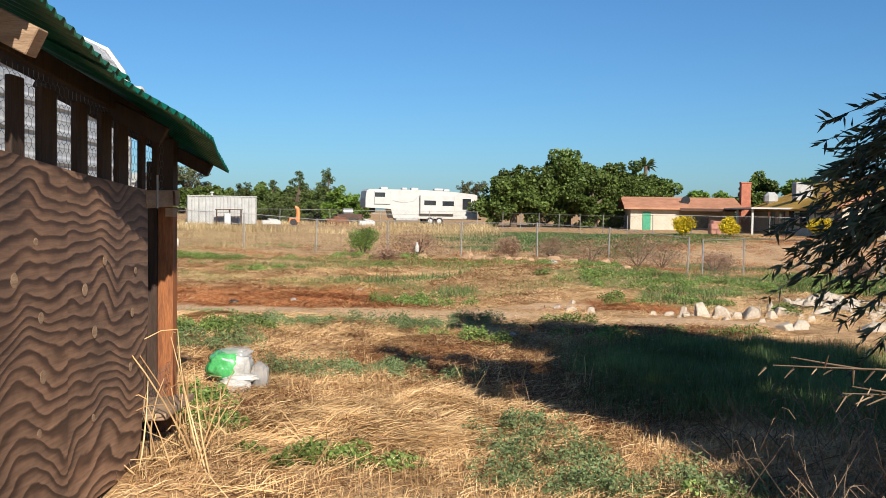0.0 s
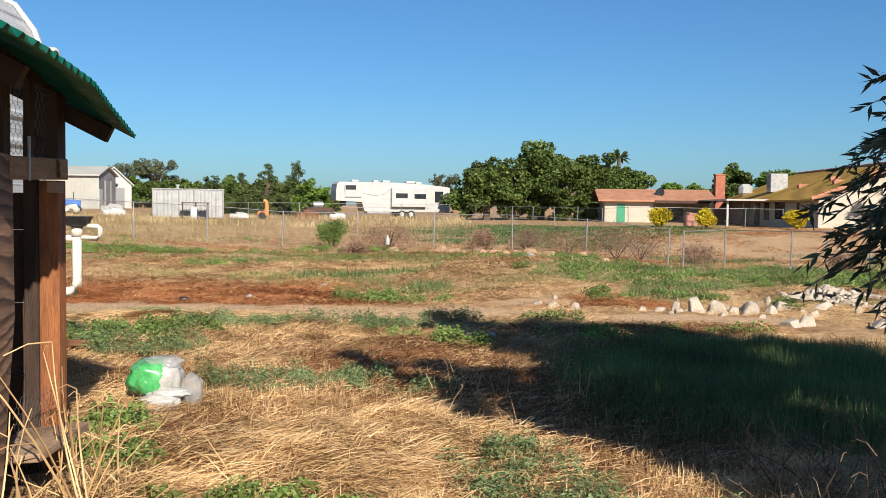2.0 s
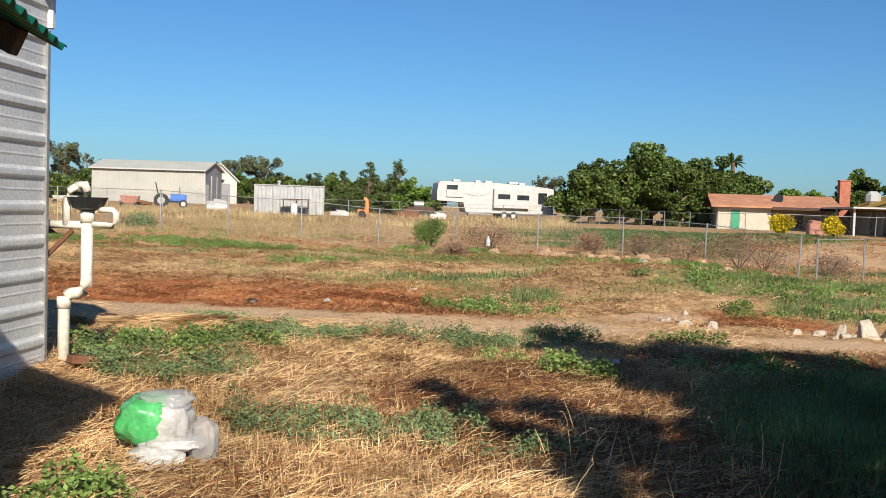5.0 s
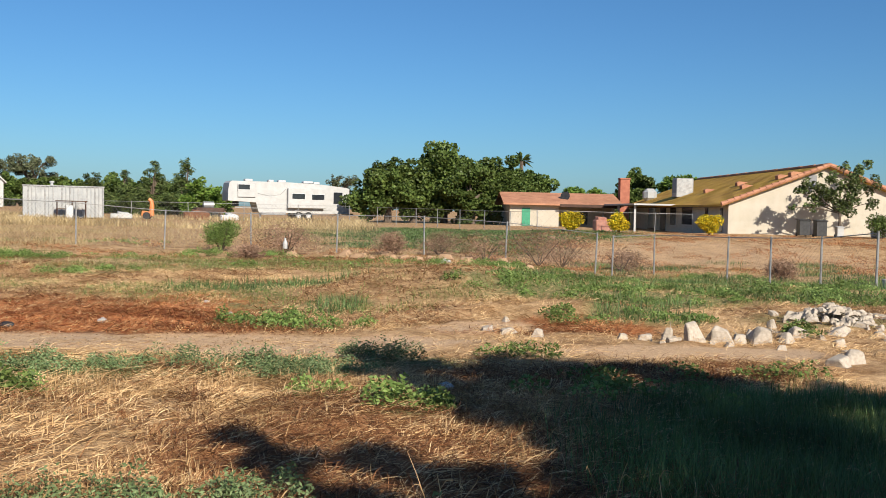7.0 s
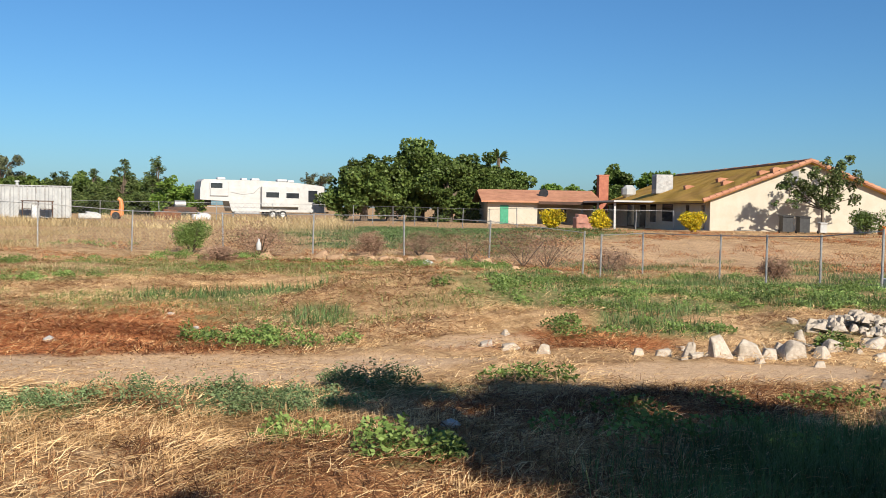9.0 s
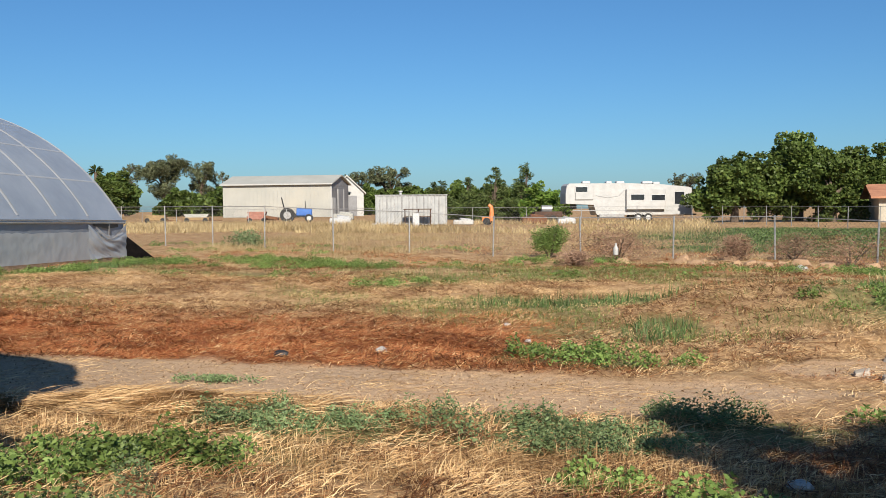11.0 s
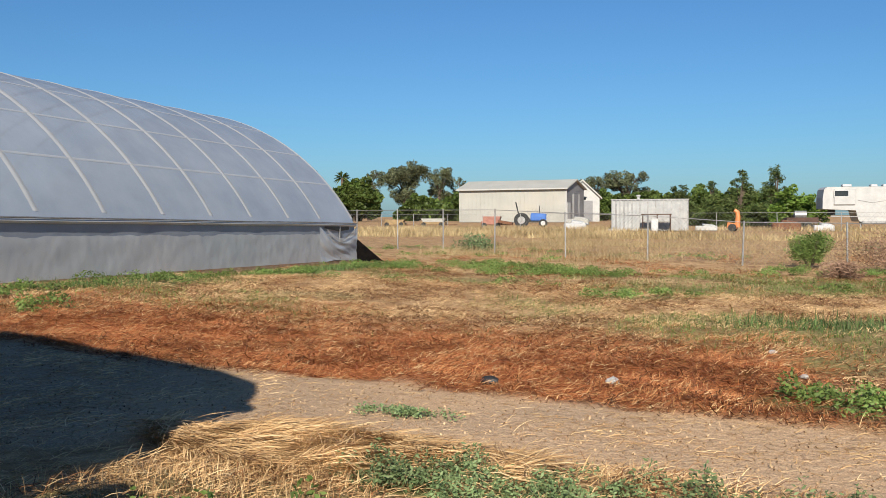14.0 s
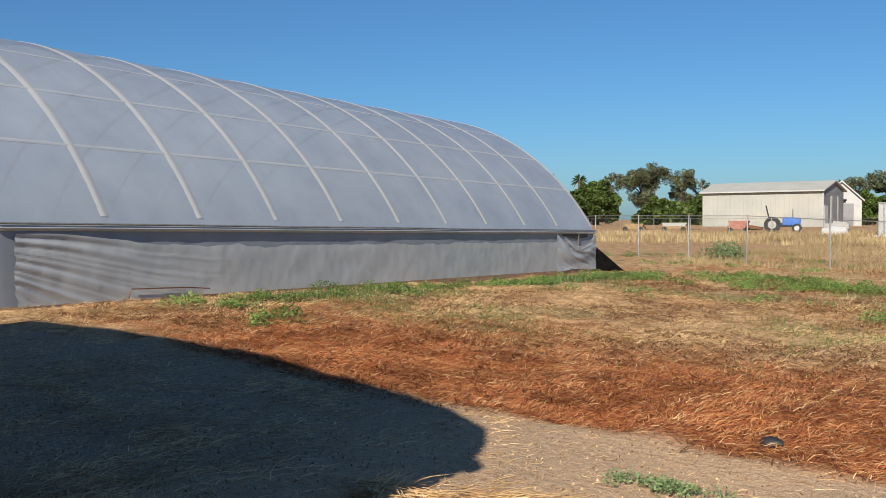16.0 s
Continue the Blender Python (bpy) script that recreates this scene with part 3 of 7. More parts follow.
def chicken_coop():
    coop = thing("chicken_coop", "weathered brown plywood chicken coop with green corrugated roof", "coop", (CX, 3.5, 0))

    def put(name, bm, mat, label="", smooth=False):
        ob = part(name, bm, mat, None, label, smooth)
        ob.parent = coop
        ob.matrix_parent_inverse = coop.matrix_world.inverted()
        return ob
    put("plywood_panel", prism([(CX + 0.002, 1.2, 0.16), (CX + 0.002, 4.284, 0.14), (CX + 0.002, 4.284, 1.775), (CX + 0.002, 1.2, 2.0)], (0.014, 0, 0)), PLY, "weathered plywood sheet with swirling grain")
    put("plywood_panel", prism([(CX - 0.006, 4.29, 0.14), (CX + 0.02, 5.16, 0.13), (CX + 0.024, 5.27, 0.30), (CX + 0.008, 5.44, 1.0), (CX + 0.0, 5.45, 1.705), (CX - 0.006, 4.29, 1.775)], (0.014, 0, 0)), PLY, "weathered plywood sheet with swirling grain")
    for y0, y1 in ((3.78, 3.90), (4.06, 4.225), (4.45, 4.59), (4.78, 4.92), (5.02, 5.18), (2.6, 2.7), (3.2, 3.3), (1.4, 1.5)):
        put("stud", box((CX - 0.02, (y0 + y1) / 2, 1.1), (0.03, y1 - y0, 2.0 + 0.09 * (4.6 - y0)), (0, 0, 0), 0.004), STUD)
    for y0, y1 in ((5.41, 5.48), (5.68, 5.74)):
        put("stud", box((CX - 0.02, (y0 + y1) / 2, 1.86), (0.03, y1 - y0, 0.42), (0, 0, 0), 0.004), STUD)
    for k, (y, z) in enumerate(((3.95, 1.45), (4.0, 1.12), (4.02, 0.86), (3.98, 0.62), (4.75, 1.33), (4.5, 1.2), (5.2, 1.25), (5.15, 1.02), (4.62, 0.98), (4.6, 0.55), (5.12, 0.72), (3.75, 1.3))):
        x = CX + (0.0155 if y < 4.28 else 0.0085 + 0.02 * (y - 4.29))
        put("plug", tube([(x, y, z), (x + 0.002, y, z)], 0.02 + 0.006 * (k % 3), 10), LUMBER, "pale oval plywood plug")
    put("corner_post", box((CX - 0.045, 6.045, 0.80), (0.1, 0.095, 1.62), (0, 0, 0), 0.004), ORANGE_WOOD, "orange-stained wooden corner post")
    # upper end of the post, dark colour standing in for the eave's shade
    put("post_top", box((CX - 0.05, 6.03, 1.84), (0.12, 0.11, 0.42), (0, 0, 0), 0.004), STUD, "post top, eave shade put into its dark brown")
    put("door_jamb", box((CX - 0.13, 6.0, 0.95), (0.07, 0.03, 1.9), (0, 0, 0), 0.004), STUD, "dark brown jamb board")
    put("bottom_rail", box((CX - 0.0, 5.75, 1.66), (0.045, 0.66, 0.105), (1.5, 0, 0), 0.004), LUMBER, "pale lumber rail below the wire")
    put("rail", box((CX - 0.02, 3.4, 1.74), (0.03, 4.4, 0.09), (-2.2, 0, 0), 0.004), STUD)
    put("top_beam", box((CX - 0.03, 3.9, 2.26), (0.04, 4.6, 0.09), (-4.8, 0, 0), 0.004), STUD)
    # rafter colours carry the light: near end pale as sunlit, others dark as shaded
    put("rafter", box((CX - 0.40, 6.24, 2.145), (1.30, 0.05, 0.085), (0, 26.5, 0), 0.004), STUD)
    put("rafter", box((CX - 0.27, 3.44, 2.46), (1.16, 0.09, 0.11), (0, 26.5, 0), 0.004), LUMBER, "lumber rafter end, sunlight put into its paler colour")
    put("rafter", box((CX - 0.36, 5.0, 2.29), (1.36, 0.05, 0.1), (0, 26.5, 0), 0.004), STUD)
    # added dark strip, so that the panel joint shows no light
    put("joint_backing", box((CX - 0.03, 4.272, 0.95), (0.02, 0.12, 1.6), (0, 0, 0), 0.002), STUD, "dark strip added to keep the panel joint dark")
    put("hinge_strap", box((CX + 0.026, 5.60, 1.70), (0.006, 0.022, 0.2), (0, 0, 0)), GALV, "galvanised strap")
    put("chain", tube([(CX + 0.028, 5.93, 1.71), (CX + 0.034, 5.925, 1.68), (CX + 0.03, 5.94, 1.65), (CX + 0.034, 5.93, 1.62)], 0.007, 6), RUST, "short rusty chain")
    put("block", box((CX + 0.0, 5.97, 1.575), (0.05, 0.09, 0.055), (0, 0, 0), 0.003), LUMBER)
    for k in range(8):                              # boards of the end wall
        put("board", box((CX - 0.48, 6.07, 0.16 + k * 0.185), (0.78, 0.022, 0.1846), (0, 0.3 * (-1) ** k, 0), 0.003), DARK_WOOD)
    for k in range(9):                              # boards of the rear
        put("back_board", box((CX - 0.92, 3.6, 0.2 + k * 0.18), (0.022, 4.9, 0.1796), (0, 0, 0), 0.003), DARK_WOOD)
    for y in (1.5, 2.6, 3.6, 4.35, 5.2, 5.75):
        put("back_stud", box((CX - 0.9, y, 1.1), (0.09, 0.06, 2.2), (0, 0, 0)), STUD)
    put("sill_board", box((CX - 0.02, 5.74, 0.36), (0.3, 0.62, 0.04), (0, -4, 0), 0.004), LUMBER, "grey sill board")
    put("wire_mesh", hex_wire(bmesh.new(), CX - 0.045, 3.3, 5.96, 1.72, 2.2, 0.05), WIRE, "hexagonal chicken wire")
    put("lower_wire_mesh", hex_wire(bmesh.new(), CX + 0.0, 5.46, 5.98, 0.1, 0.62), WIRE, "hexagonal chicken wire")
    put("roof_sheet", corrugated(bmesh.new(), 3.96, 6.33, CX - 0.95, 0.0, 0.50), GREEN_ROOF, "green corrugated plastic roof sheet", True)
    put("roof_sheet", corrugated(bmesh.new(), 0.8, 4.12, CX - 0.95, 0.022, 0.50), GREEN_ROOF, "green corrugated plastic roof sheet", True)


chicken_coop()


# ---- metal garage behind the coop ----
def rib_profile(pts, pitch=0.229, high=0.019):
    """Points (x, z) with a rib raised outwards at every pitch along the line."""
    out, run = [], 0.0
    for (x0, z0), (x1, z1) in zip(pts, pts[1:]):
        L = math.hypot(x1 - x0, z1 - z0)
        tx, tz = (x1 - x0) / L, (z1 - z0) / L
        nx, nz = tz, -tx
        steps = max(int(L / 0.012), 1)
        for k in range(steps):
            s = run + L * k / steps
            ph = (s % pitch) / pitch
            h = high if ph < 0.18 else (high * (0.28 - ph) / 0.10 if ph < 0.28 else (high * (ph - 0.92) / 0.08 if ph > 0.92 else 0.0))
            if 0.58 < ph < 0.64:
                h = 0.003
            out.append((x0 + tx * L * k / steps + nx * h, z0 + tz * L * k / steps + nz * h))
        run += L
    return out + [pts[-1]]


def metal_garage():
    g = thing("metal_garage", "white ribbed steel garage with rounded eaves beside the coop", "garage", (-3.25, 1.8, 0))
    bend = [(-3.26, 2.75), (-3.34, 2.98), (-3.5, 3.2), (-4.0, 3.42), (-4.6, 3.55)]
    east = [(-3.25, -0.1), (-3.25, 2.52), *bend]
    roof = [bend[-1], (-7.3, 3.8)]

    def put(name, bm, mat, label="", smooth=False):
        ob = part(name, bm, mat, None, label, smooth)
        ob.parent = g
        ob.matrix_parent_inverse = g.matrix_world.inverted()

    put("side_wall", extrude_profile(bmesh.new(), [(x, 0, z) for x, z in rib_profile(east)], (0, -8, 0), (0, 9.6, 0)), WHITE_STEEL, "white horizontal ribbed siding")
    put("roof", extrude_profile(bmesh.new(), [(x, 0, z) for x, z in rib_profile(roof)], (0, -8.1, 0), (0, 9.66, 0)), WHITE_STEEL)
    west = [(-7.3, 3.8), (-10.6, 3.5), (-11.35, 2.5), (-11.35, -0.1)]
    put("far_slope", extrude_profile(bmesh.new(), [(x, 0, z) for x, z in west], (0, -8, 0), (0, 9.6, 0)), WHITE_STEEL)
    gable = [(-3.262, 0, -0.1), (-3.262, 0, 2.5), *[(x - 0.02, 0, z - 0.01) for x, z in bend], (-7.3, 0, 3.78), (-10.6, 0, 3.48), (-11.33, 0, 2.5), (-11.33, 0, -0.1)]
    put("gable_wall", prism([(x, 9.56, z) for x, y, z in gable], (0, 0.03, 0)), WHITE_STEEL)
    put("back_wall", prism([(x, -7.99, z) for x, y, z in gable], (0, 0.03, 0)), WHITE_STEEL)
    put("corner_trim", box((-3.25, 9.59, 1.2), (0.05, 0.04, 2.6), (0, 0, 0), 0.004), GALV, "dull grey corner trim")
    put("rake_trim", tube([(-3.25, 9.64, 2.52), *[(x + 0.01, 9.64, z + 0.012) for x, z in bend], (-7.3, 9.64, 3.82)], 0.035, 6), WHITE_STEEL)


metal_garage()


def security_camera():
    c = thing("security_camera", "white bullet security camera on the garage corner", "camera", (-3.14, 9.5, 2.78))
    part("mount", tube([(-0.09, 0.03, -0.02), (-0.05, 0.02, -0.02), (-0.02, 0, 0)], [0.05, 0.05, 0.03], 12), WHITE_PAINT, c)
    part("housing", tube([(-0.06, 0.05, 0.01), (-0.05, 0.04, 0.01), (0.05, -0.03, -0.01), (0.06, -0.035, -0.012)], [0.045, 0.058, 0.058, 0.048], 16), WHITE_PAINT, c, "", True)
    part("lens", tube([(0.061, -0.036, -0.012), (0.066, -0.039, -0.013)], [0.034, 0.026], 16), BLACK, c, "black lens")


security_camera()


def outdoor_sink():
    s = thing("outdoor_sink", "white PVC pipe stand with a black drain basin", "sink", (-3.0, 9.67, 0.1))
    P = 0.04

    def pipe(pts, r=P, name="pipe"):
        part(name, tube(pts, r, 12), PVC, s, "", True)
    z = -0.1
    pipe([(-0.14, 0, -0.1), (-0.14, 0, 0.60 + z), (-0.135, 0, 0.655 + z), (-0.115, 0, 0.69 + z), (-0.08, 0, 0.705 + z), (-0.035, 0, 0.71 + z), (0.0, 0, 0.725 + z), (0.017, 0, 0.76 + z), (0.02, 0, 0.81 + z), (0.02, 0, 1.27 + z)])
    pipe([(0.02, 0, 1.20 + z), (0.02, 0, 1.28 + z)], P + 0.009, "coupling")
    pipe([(-0.14, 0, 0.60 + z), (-0.14, 0, 0.68 + z)], P + 0.008, "coupling")
    pipe([(-0.28, 0.02, 1.18 + z), (0.02, 0, 1.18 + z)], 0.028)
    pipe([(-0.13, 0, 1.18 + z), (-0.13, 0, 1.36 + z), (-0.11, 0, 1.42 + z), (-0.05, 0, 1.45 + z)], 0.027)
    pipe([(0.02, 0, 1.19 + z), (0.20, 0, 1.18 + z), (0.225, 0, 1.2 + z), (0.225, 0, 1.27 + z), (0.2, 0, 1.29 + z), (0.1, 0, 1.29 + z)], 0.022)
    pipe([(-0.05, 0, 1.41 + z), (-0.05, 0, 1.46 + z), (0.0, 0, 1.46 + z), (0.02, 0, 1.41 + z)], 0.03, "trap")
    part("basin", tube([(0.02, 0, 1.28 + z), (0.02, 0, 1.30 + z), (0.02, 0, 1.36 + z), (0.02, 0, 1.375 + z)], [0.04, 0.1, 0.13, 0.14], 16), BLACK, s, "black plastic basin")
    part("brace", box((-0.2, 0, 1.03 + z), (0.32, 0.02, 0.03), (0, -45, 0)), RUST, s)
    for k, (x, zz) in enumerate(((0.02, 0.16), (0.05, 0.21))):
        b = thing("brick", "broken brown brick at the foot of the pipe", "brick", (-3.0 + x, 9.62 - 0.04 * k, zz + 0.05), 20 + 30 * k, "loose bricks")
        part("block", box((0, 0, 0), (0.2, 0.1, 0.055), (0, 6, 0), 0.006), RUST, b)


outdoor_sink()


def soil_bag():
    bag = thing("soil_bag", "half-empty green and white plastic soil bag on straw", "bag", (-1.84, 8.08, 0.0), 8)

    def pillow(sx, sy, sz, seed, cut=None):
        bm = bmesh.new()
        bmesh.ops.create_icosphere(bm, subdivisions=4, radius=1)
        for v in bm.verts:
            d = v.co.copy()
            n = noise.noise(d * 2.2 + Vector((seed, 0, 0))) * 0.22 + noise.noise(d * 6 + Vector((0, seed, 0))) * 0.07
            c = Vector([math.copysign(abs(k) ** 0.75, k) for k in d]) * (1 + n)
            v.co = Vector((c.x * sx, c.y * sy, max(c.z, -0.75) * sz))
        if cut:
            bmesh.ops.delete(bm, geom=[f for f in bm.faces if not cut(f.calc_center_median())], context="FACES")
        return bm
    body = (0.19, 0.16, 0.135)
    for name, mat, lab, cut in (("green_side", BAG_GREEN, "green printed plastic", lambda c: c.x < 0.06 + 0.12 * c.z), ("white_side", BAG_WHITE, "white printed plastic", lambda c: c.x >= 0.06 + 0.12 * c.z)):
        ob = part(name, pillow(*body, 3.0, cut), mat, bag, lab, True)
        ob.location = (-0.02, 0.06, 0.22)
    ob = part("base_bag", pillow(0.14, 0.12, 0.08, 8.0), BAG_WHITE, bag, "crumpled white plastic", True)
    ob.location = (0.03, -0.08, 0.06)
    ob = part("fold", pillow(0.15, 0.09, 0.035, 12.0), BAG_WHITE, bag, "folded white plastic", True)
    ob.location = (0.1, -0.05, 0.135)
    ob = part("clear_wrap", pillow(0.075, 0.07, 0.13, 17.0), CLEAR_BAG, bag, "crumpled clear plastic", True)
    ob.location = (0.25, -0.03, 0.13)
    ob = part("top_wrap", pillow(0.14, 0.11, 0.05, 27.0), CLEAR_BAG, bag, "crumpled clear plastic", True)
    ob.location = (0.04, 0.06, 0.335)


soil_bag()


# ---- greenhouse ----
GH_N, GH_F = Vector((-13.8, 14.82, 0.30)), Vector((-16.28, 33.45, 0.0))
GH_U = Vector((GH_F.x - GH_N.x, GH_F.y - GH_N.y, 0)).normalized()
GH_V = Vector((-GH_U.y, GH_U.x, 0))                         # away from the field, across the house
GH_L = 18.75
HOOPS = (0.0, 1.73, 3.58, 5.37, 7.2, 9.09, 10.93, 12.71, 14.64, 16.5, 18.7)
GH_W = 13.0


def gh_point(s, v, h):
    """Along s, across v, height h over the sloping sill line."""
    z = GH_N.z + (GH_F.z - GH_N.z) * s / GH_L
    p = GH_N + GH_U * s + GH_V * v
    return Vector((p.x, p.y, z + h))


def gh_arch(a):
    """Arch profile, a from 0 (field side) to 1: across and height."""
    half, rise = GH_W / 2, 3.75
    R = (half * half + rise * rise) / (2 * rise)
    top = math.asin(half / R)
    th = top * (2 * a - 1)
    return half + R * math.sin(th), 1.16 + rise - R + R * math.cos(th)


def greenhouse():
    g = thing("greenhouse", "long arched greenhouse covered in cloudy plastic film", "greenhouse", tuple(gh_point(5, 5, 0)))

    def put(name, bm, mat, label="", smooth=False):
        ob = part(name, bm, mat, None, label, smooth)
        ob.parent = g
        ob.matrix_parent_inverse = g.matrix_world.inverted()
        return ob
    A = 40
    bm = bmesh.new()
    rows = []
    for k in range(len(HOOPS) - 1):
        for j in range(6):
            s = HOOPS[k] + (HOOPS[k + 1] - HOOPS[k]) * j / 6
            sag = 0.006 * math.sin(math.pi * j / 6)
            rows.append((s, sag))
    rows.append((HOOPS[-1], 0))
    grid = []
    for s, sag in rows:
        line = []
        for i in range(A + 1):
            v, h = gh_arch(i / A)
            line.append(bm.verts.new(gh_point(s, v + (sag if i < A / 2 else -sag) * abs(math.cos(math.pi * i / A)), h - sag * math.sin(math.pi * i / A))))
        grid.append(line)
    for a, b in zip(grid, grid[1:]):
        for i in range(A):
            bm.faces.new((a[i], a[i + 1], b[i + 1], b[i]))
    put("roof_film", bm, FILM, "cloudy white plastic film", True)
    for s in HOOPS:
        pts = [gh_point(s, *(lambda v, h: (v, h - 0.043))(*gh_arch(0.02 + 0.96 * i / 36))) for i in range(37)]
        bm = bmesh.new()
        lines = []
        for i in range(37):
            a = 0.012 + 0.976 * i / 36
            v, h = gh_arch(a)
            c1, c2 = math.cos(math.pi * a), math.sin(math.pi * a)
            wide = 0.75 + 0.35 * c2
            lines.append([bm.verts.new(gh_point(s + ds * wide, v - up * c1, h + up * c2)) for ds, up in ((-0.1, 0.001), (-0.055, 0.008), (-0.02, 0.014), (0.02, 0.014), (0.055, 0.008), (0.1, 0.001))])
        for q, w in zip(lines, lines[1:]):
            for k in range(5):
                bm.faces.new((q[k], q[k + 1], w[k + 1], w[k]))
        put("hoop_ridge", bm, RIB_FILM, "ridge of film over a hoop, brightness put into its paler colour", True)
        put("hoop", tube(pts, 0.03, 8), GALV, "galvanised hoop under the film", True)
    for a in (0.10, 0.19, 0.29, 0.5):                # film stretched over the purlins, its bright line put into the colour
        bm = bmesh.new()
        prof = []
        for da, lift in ((-0.0022, 0.0), (-0.0010, 0.006), (0.0010, 0.006), (0.0022, 0.0)):
            v, h = gh_arch(a + da)
            prof.append((v - lift * math.cos(math.pi * a), h + lift * math.sin(math.pi * a)))
        lines = [[bm.verts.new(gh_point(HOOPS[0] + (18.7 - HOOPS[0]) * k / 40, v, h)) for v, h in prof] for k in range(41)]
        for q, w in zip(lines, lines[1:]):
            for k in range(3):
                bm.faces.new((q[k], q[k + 1], w[k + 1], w[k]))
        put("purlin", bm, PURLIN_FILM, "film over a purlin, brightness put into its paler colour", True)
    end = [gh_point(18.68, *gh_arch(i / A)) for i in range(A + 1)]
    put("end_wall", prism([gh_point(18.64, 0.02, 0.02), *[p - GH_U * 0.05 for p in end], gh_point(18.64, GH_W - 0.02, 0.02)], GH_U * 0.02), FILM, "film end wall")
    put("end_wall", prism([gh_point(0.06, 0.02, 0.0), *[gh_point(0.06, *gh_arch(i / A)) for i in range(A + 1)], gh_point(0.06, GH_W - 0.02, 0.0)], GH_U * 0.02), FILM)

    def band(s0, s1, h0, h1, out, mat, name, label, wave=0.0, drape=0.0, n=120, m=10, seed=0.0, pull=0.0):
        """Hanging film along the side, with folds."""
        bm = bmesh.new()
        gr = []
        for i in range(n + 1):
            s = s0 + (s1 - s0) * i / n
            col = []
            for j in range(m + 1):
                f = j / m
                top = h1(s) if callable(h1) else h1
                bot = h0(s) if callable(h0) else h0
                h = bot + (top - bot) * f
                w = wave * (noise.noise(Vector((s * 1.6 + f * 2.5 * drape, f * 2.2 + seed, seed))) + 0.5 * noise.noise(Vector((s * 5 + f * 7 * drape, f * 3, seed + 4))))
                if pull:                                # long creases fanning out from the near upper corner
                    u = min((s - s0) / 4.2, 1.0)
                    a = (f - 1.05) / (0.45 + u)
                    w += pull * (1 - u) * (noise.noise(Vector((a * 7.0, u * 1.3, seed))) + 0.5 * noise.noise(Vector((a * 17.0, u * 2.0, seed + 3))))
                    s2 = s + (0.05 * noise.noise(Vector((f * 7, seed, 0))) + 0.12 * f * (f - 1) if i == 0 else 0)
                    col.append(bm.verts.new(gh_point(s2, -out - 0.004 - 0.02 * (1 - u) - w, h)))
                    continue
                col.append(bm.verts.new(gh_point(s, -out - w, h)))
            gr.append(col)
        for a, b in zip(gr, gr[1:]):
            for j in range(m):
                bm.faces.new((a[j], a[j + 1], b[j + 1], b[j]))
        put(name, bm, mat, label, True)
    rag = lambda s: 0.86 + 0.07 * noise.noise(Vector((s * 1.1, 3.0, 0))) + 0.03 * noise.noise(Vector((s * 4.3, 1.0, 0)))
    # the strip left above the curtain, its shade held in the colour
    band(0.0, 18.65, 0.02, 1.1, 0.0, SIDE_DARK, "side_film", "plastic side film with shade put into its grey", 0.012, 0.0, 160, 6)
    band(0.22, 17.0, 0.05, lambda s: rag(s) + (1.06 - rag(s)) * float(ss(3.4, 0.6, s)), 0.03, CURTAIN, "side_curtain", "grey plastic curtain with ragged top, creased at its near end", 0.008, 0.0, 460, 40, 5.0, pull=0.03)
    band(16.2, 18.72, lambda s: 0.06 + 0.02 * math.sin(s * 3), lambda s: 1.08 - 0.46 * math.sin(math.pi * (s - 16.2) / 2.52) ** 1.3 if 16.2 < s < 18.72 else 1.08, 0.06, CURTAIN_LIGHT, "sagging_curtain", "loose sagging pale plastic", 0.06, 1.4, 90, 18, 9.0)
    band(16.6, 18.5, lambda s: 0.96 - 0.34 * math.sin(math.pi * (s - 16.6) / 1.9) ** 1.0, lambda s: 1.02 - 0.28 * math.sin(math.pi * (s - 16.6) / 1.9), 0.10, RIB_FILM, "hanging_fold", "pale folded strip of plastic hanging in a curve", 0.02, 1.0, 60, 4, 3.0)
    # thin black sheet paints the darkness of the open vent
    put("vent_gap_sheet", prism([gh_point(16.55, -0.03, 1.04), gh_point(17.5, -0.03, 0.95), gh_point(18.2, -0.03, 1.0), gh_point(18.2, -0.03, 1.1), gh_point(16.55, -0.03, 1.1)], -GH_V * 0.002), BLACK, "black sheet standing for the dark gap under the sill")
    for s in (17.55,):
        put("side_post", prism([gh_point(s, -0.02, 0.1), gh_point(s + 0.07, -0.02, 0.1), gh_point(s + 0.07, -0.02, 1.1), gh_point(s, -0.02, 1.1)], -GH_V * 0.02), GALV)
    hip = [gh_point(s, -0.03, 1.14 + 0.012 * math.sin(s)) for s in (-0.05, 3, 6, 9, 12, 15, 18.7)]
    put("hip_board", tube(hip, 0.045, 4), CURTAIN_LIGHT, "pale sill board")
    put("roll_bar", tube([p + Vector((0, 0, 0.06)) - GH_V * 0.035 for p in hip], 0.018, 8), GALV, "thin metal roll-up bar")
    put("base_board", prism([gh_point(-0.05, -0.04, -0.12), gh_point(18.7, -0.04, -0.12), gh_point(18.7, -0.04, 0.06), gh_point(-0.05, -0.04, 0.06)], GH_V * 0.03), LUMBER, "weathered base board")
    put("rust_frame", tube([gh_point(2.0, -0.09, 0.08), gh_point(2.05, -0.09, 0.22), gh_point(3.1, -0.09, 0.2), gh_point(3.6, -0.09, 0.16)], 0.01, 6), RUST, "thin rusty bar")
    put("end_flap", prism([gh_point(18.75, -0.02, -0.1), gh_point(18.8, -0.95, -0.1), gh_point(18.8, -0.9, 0.02), gh_point(18.75, -0.02, 0.72)], GH_U * 0.03), TARP, "black plastic flap at the end wall")


greenhouse()


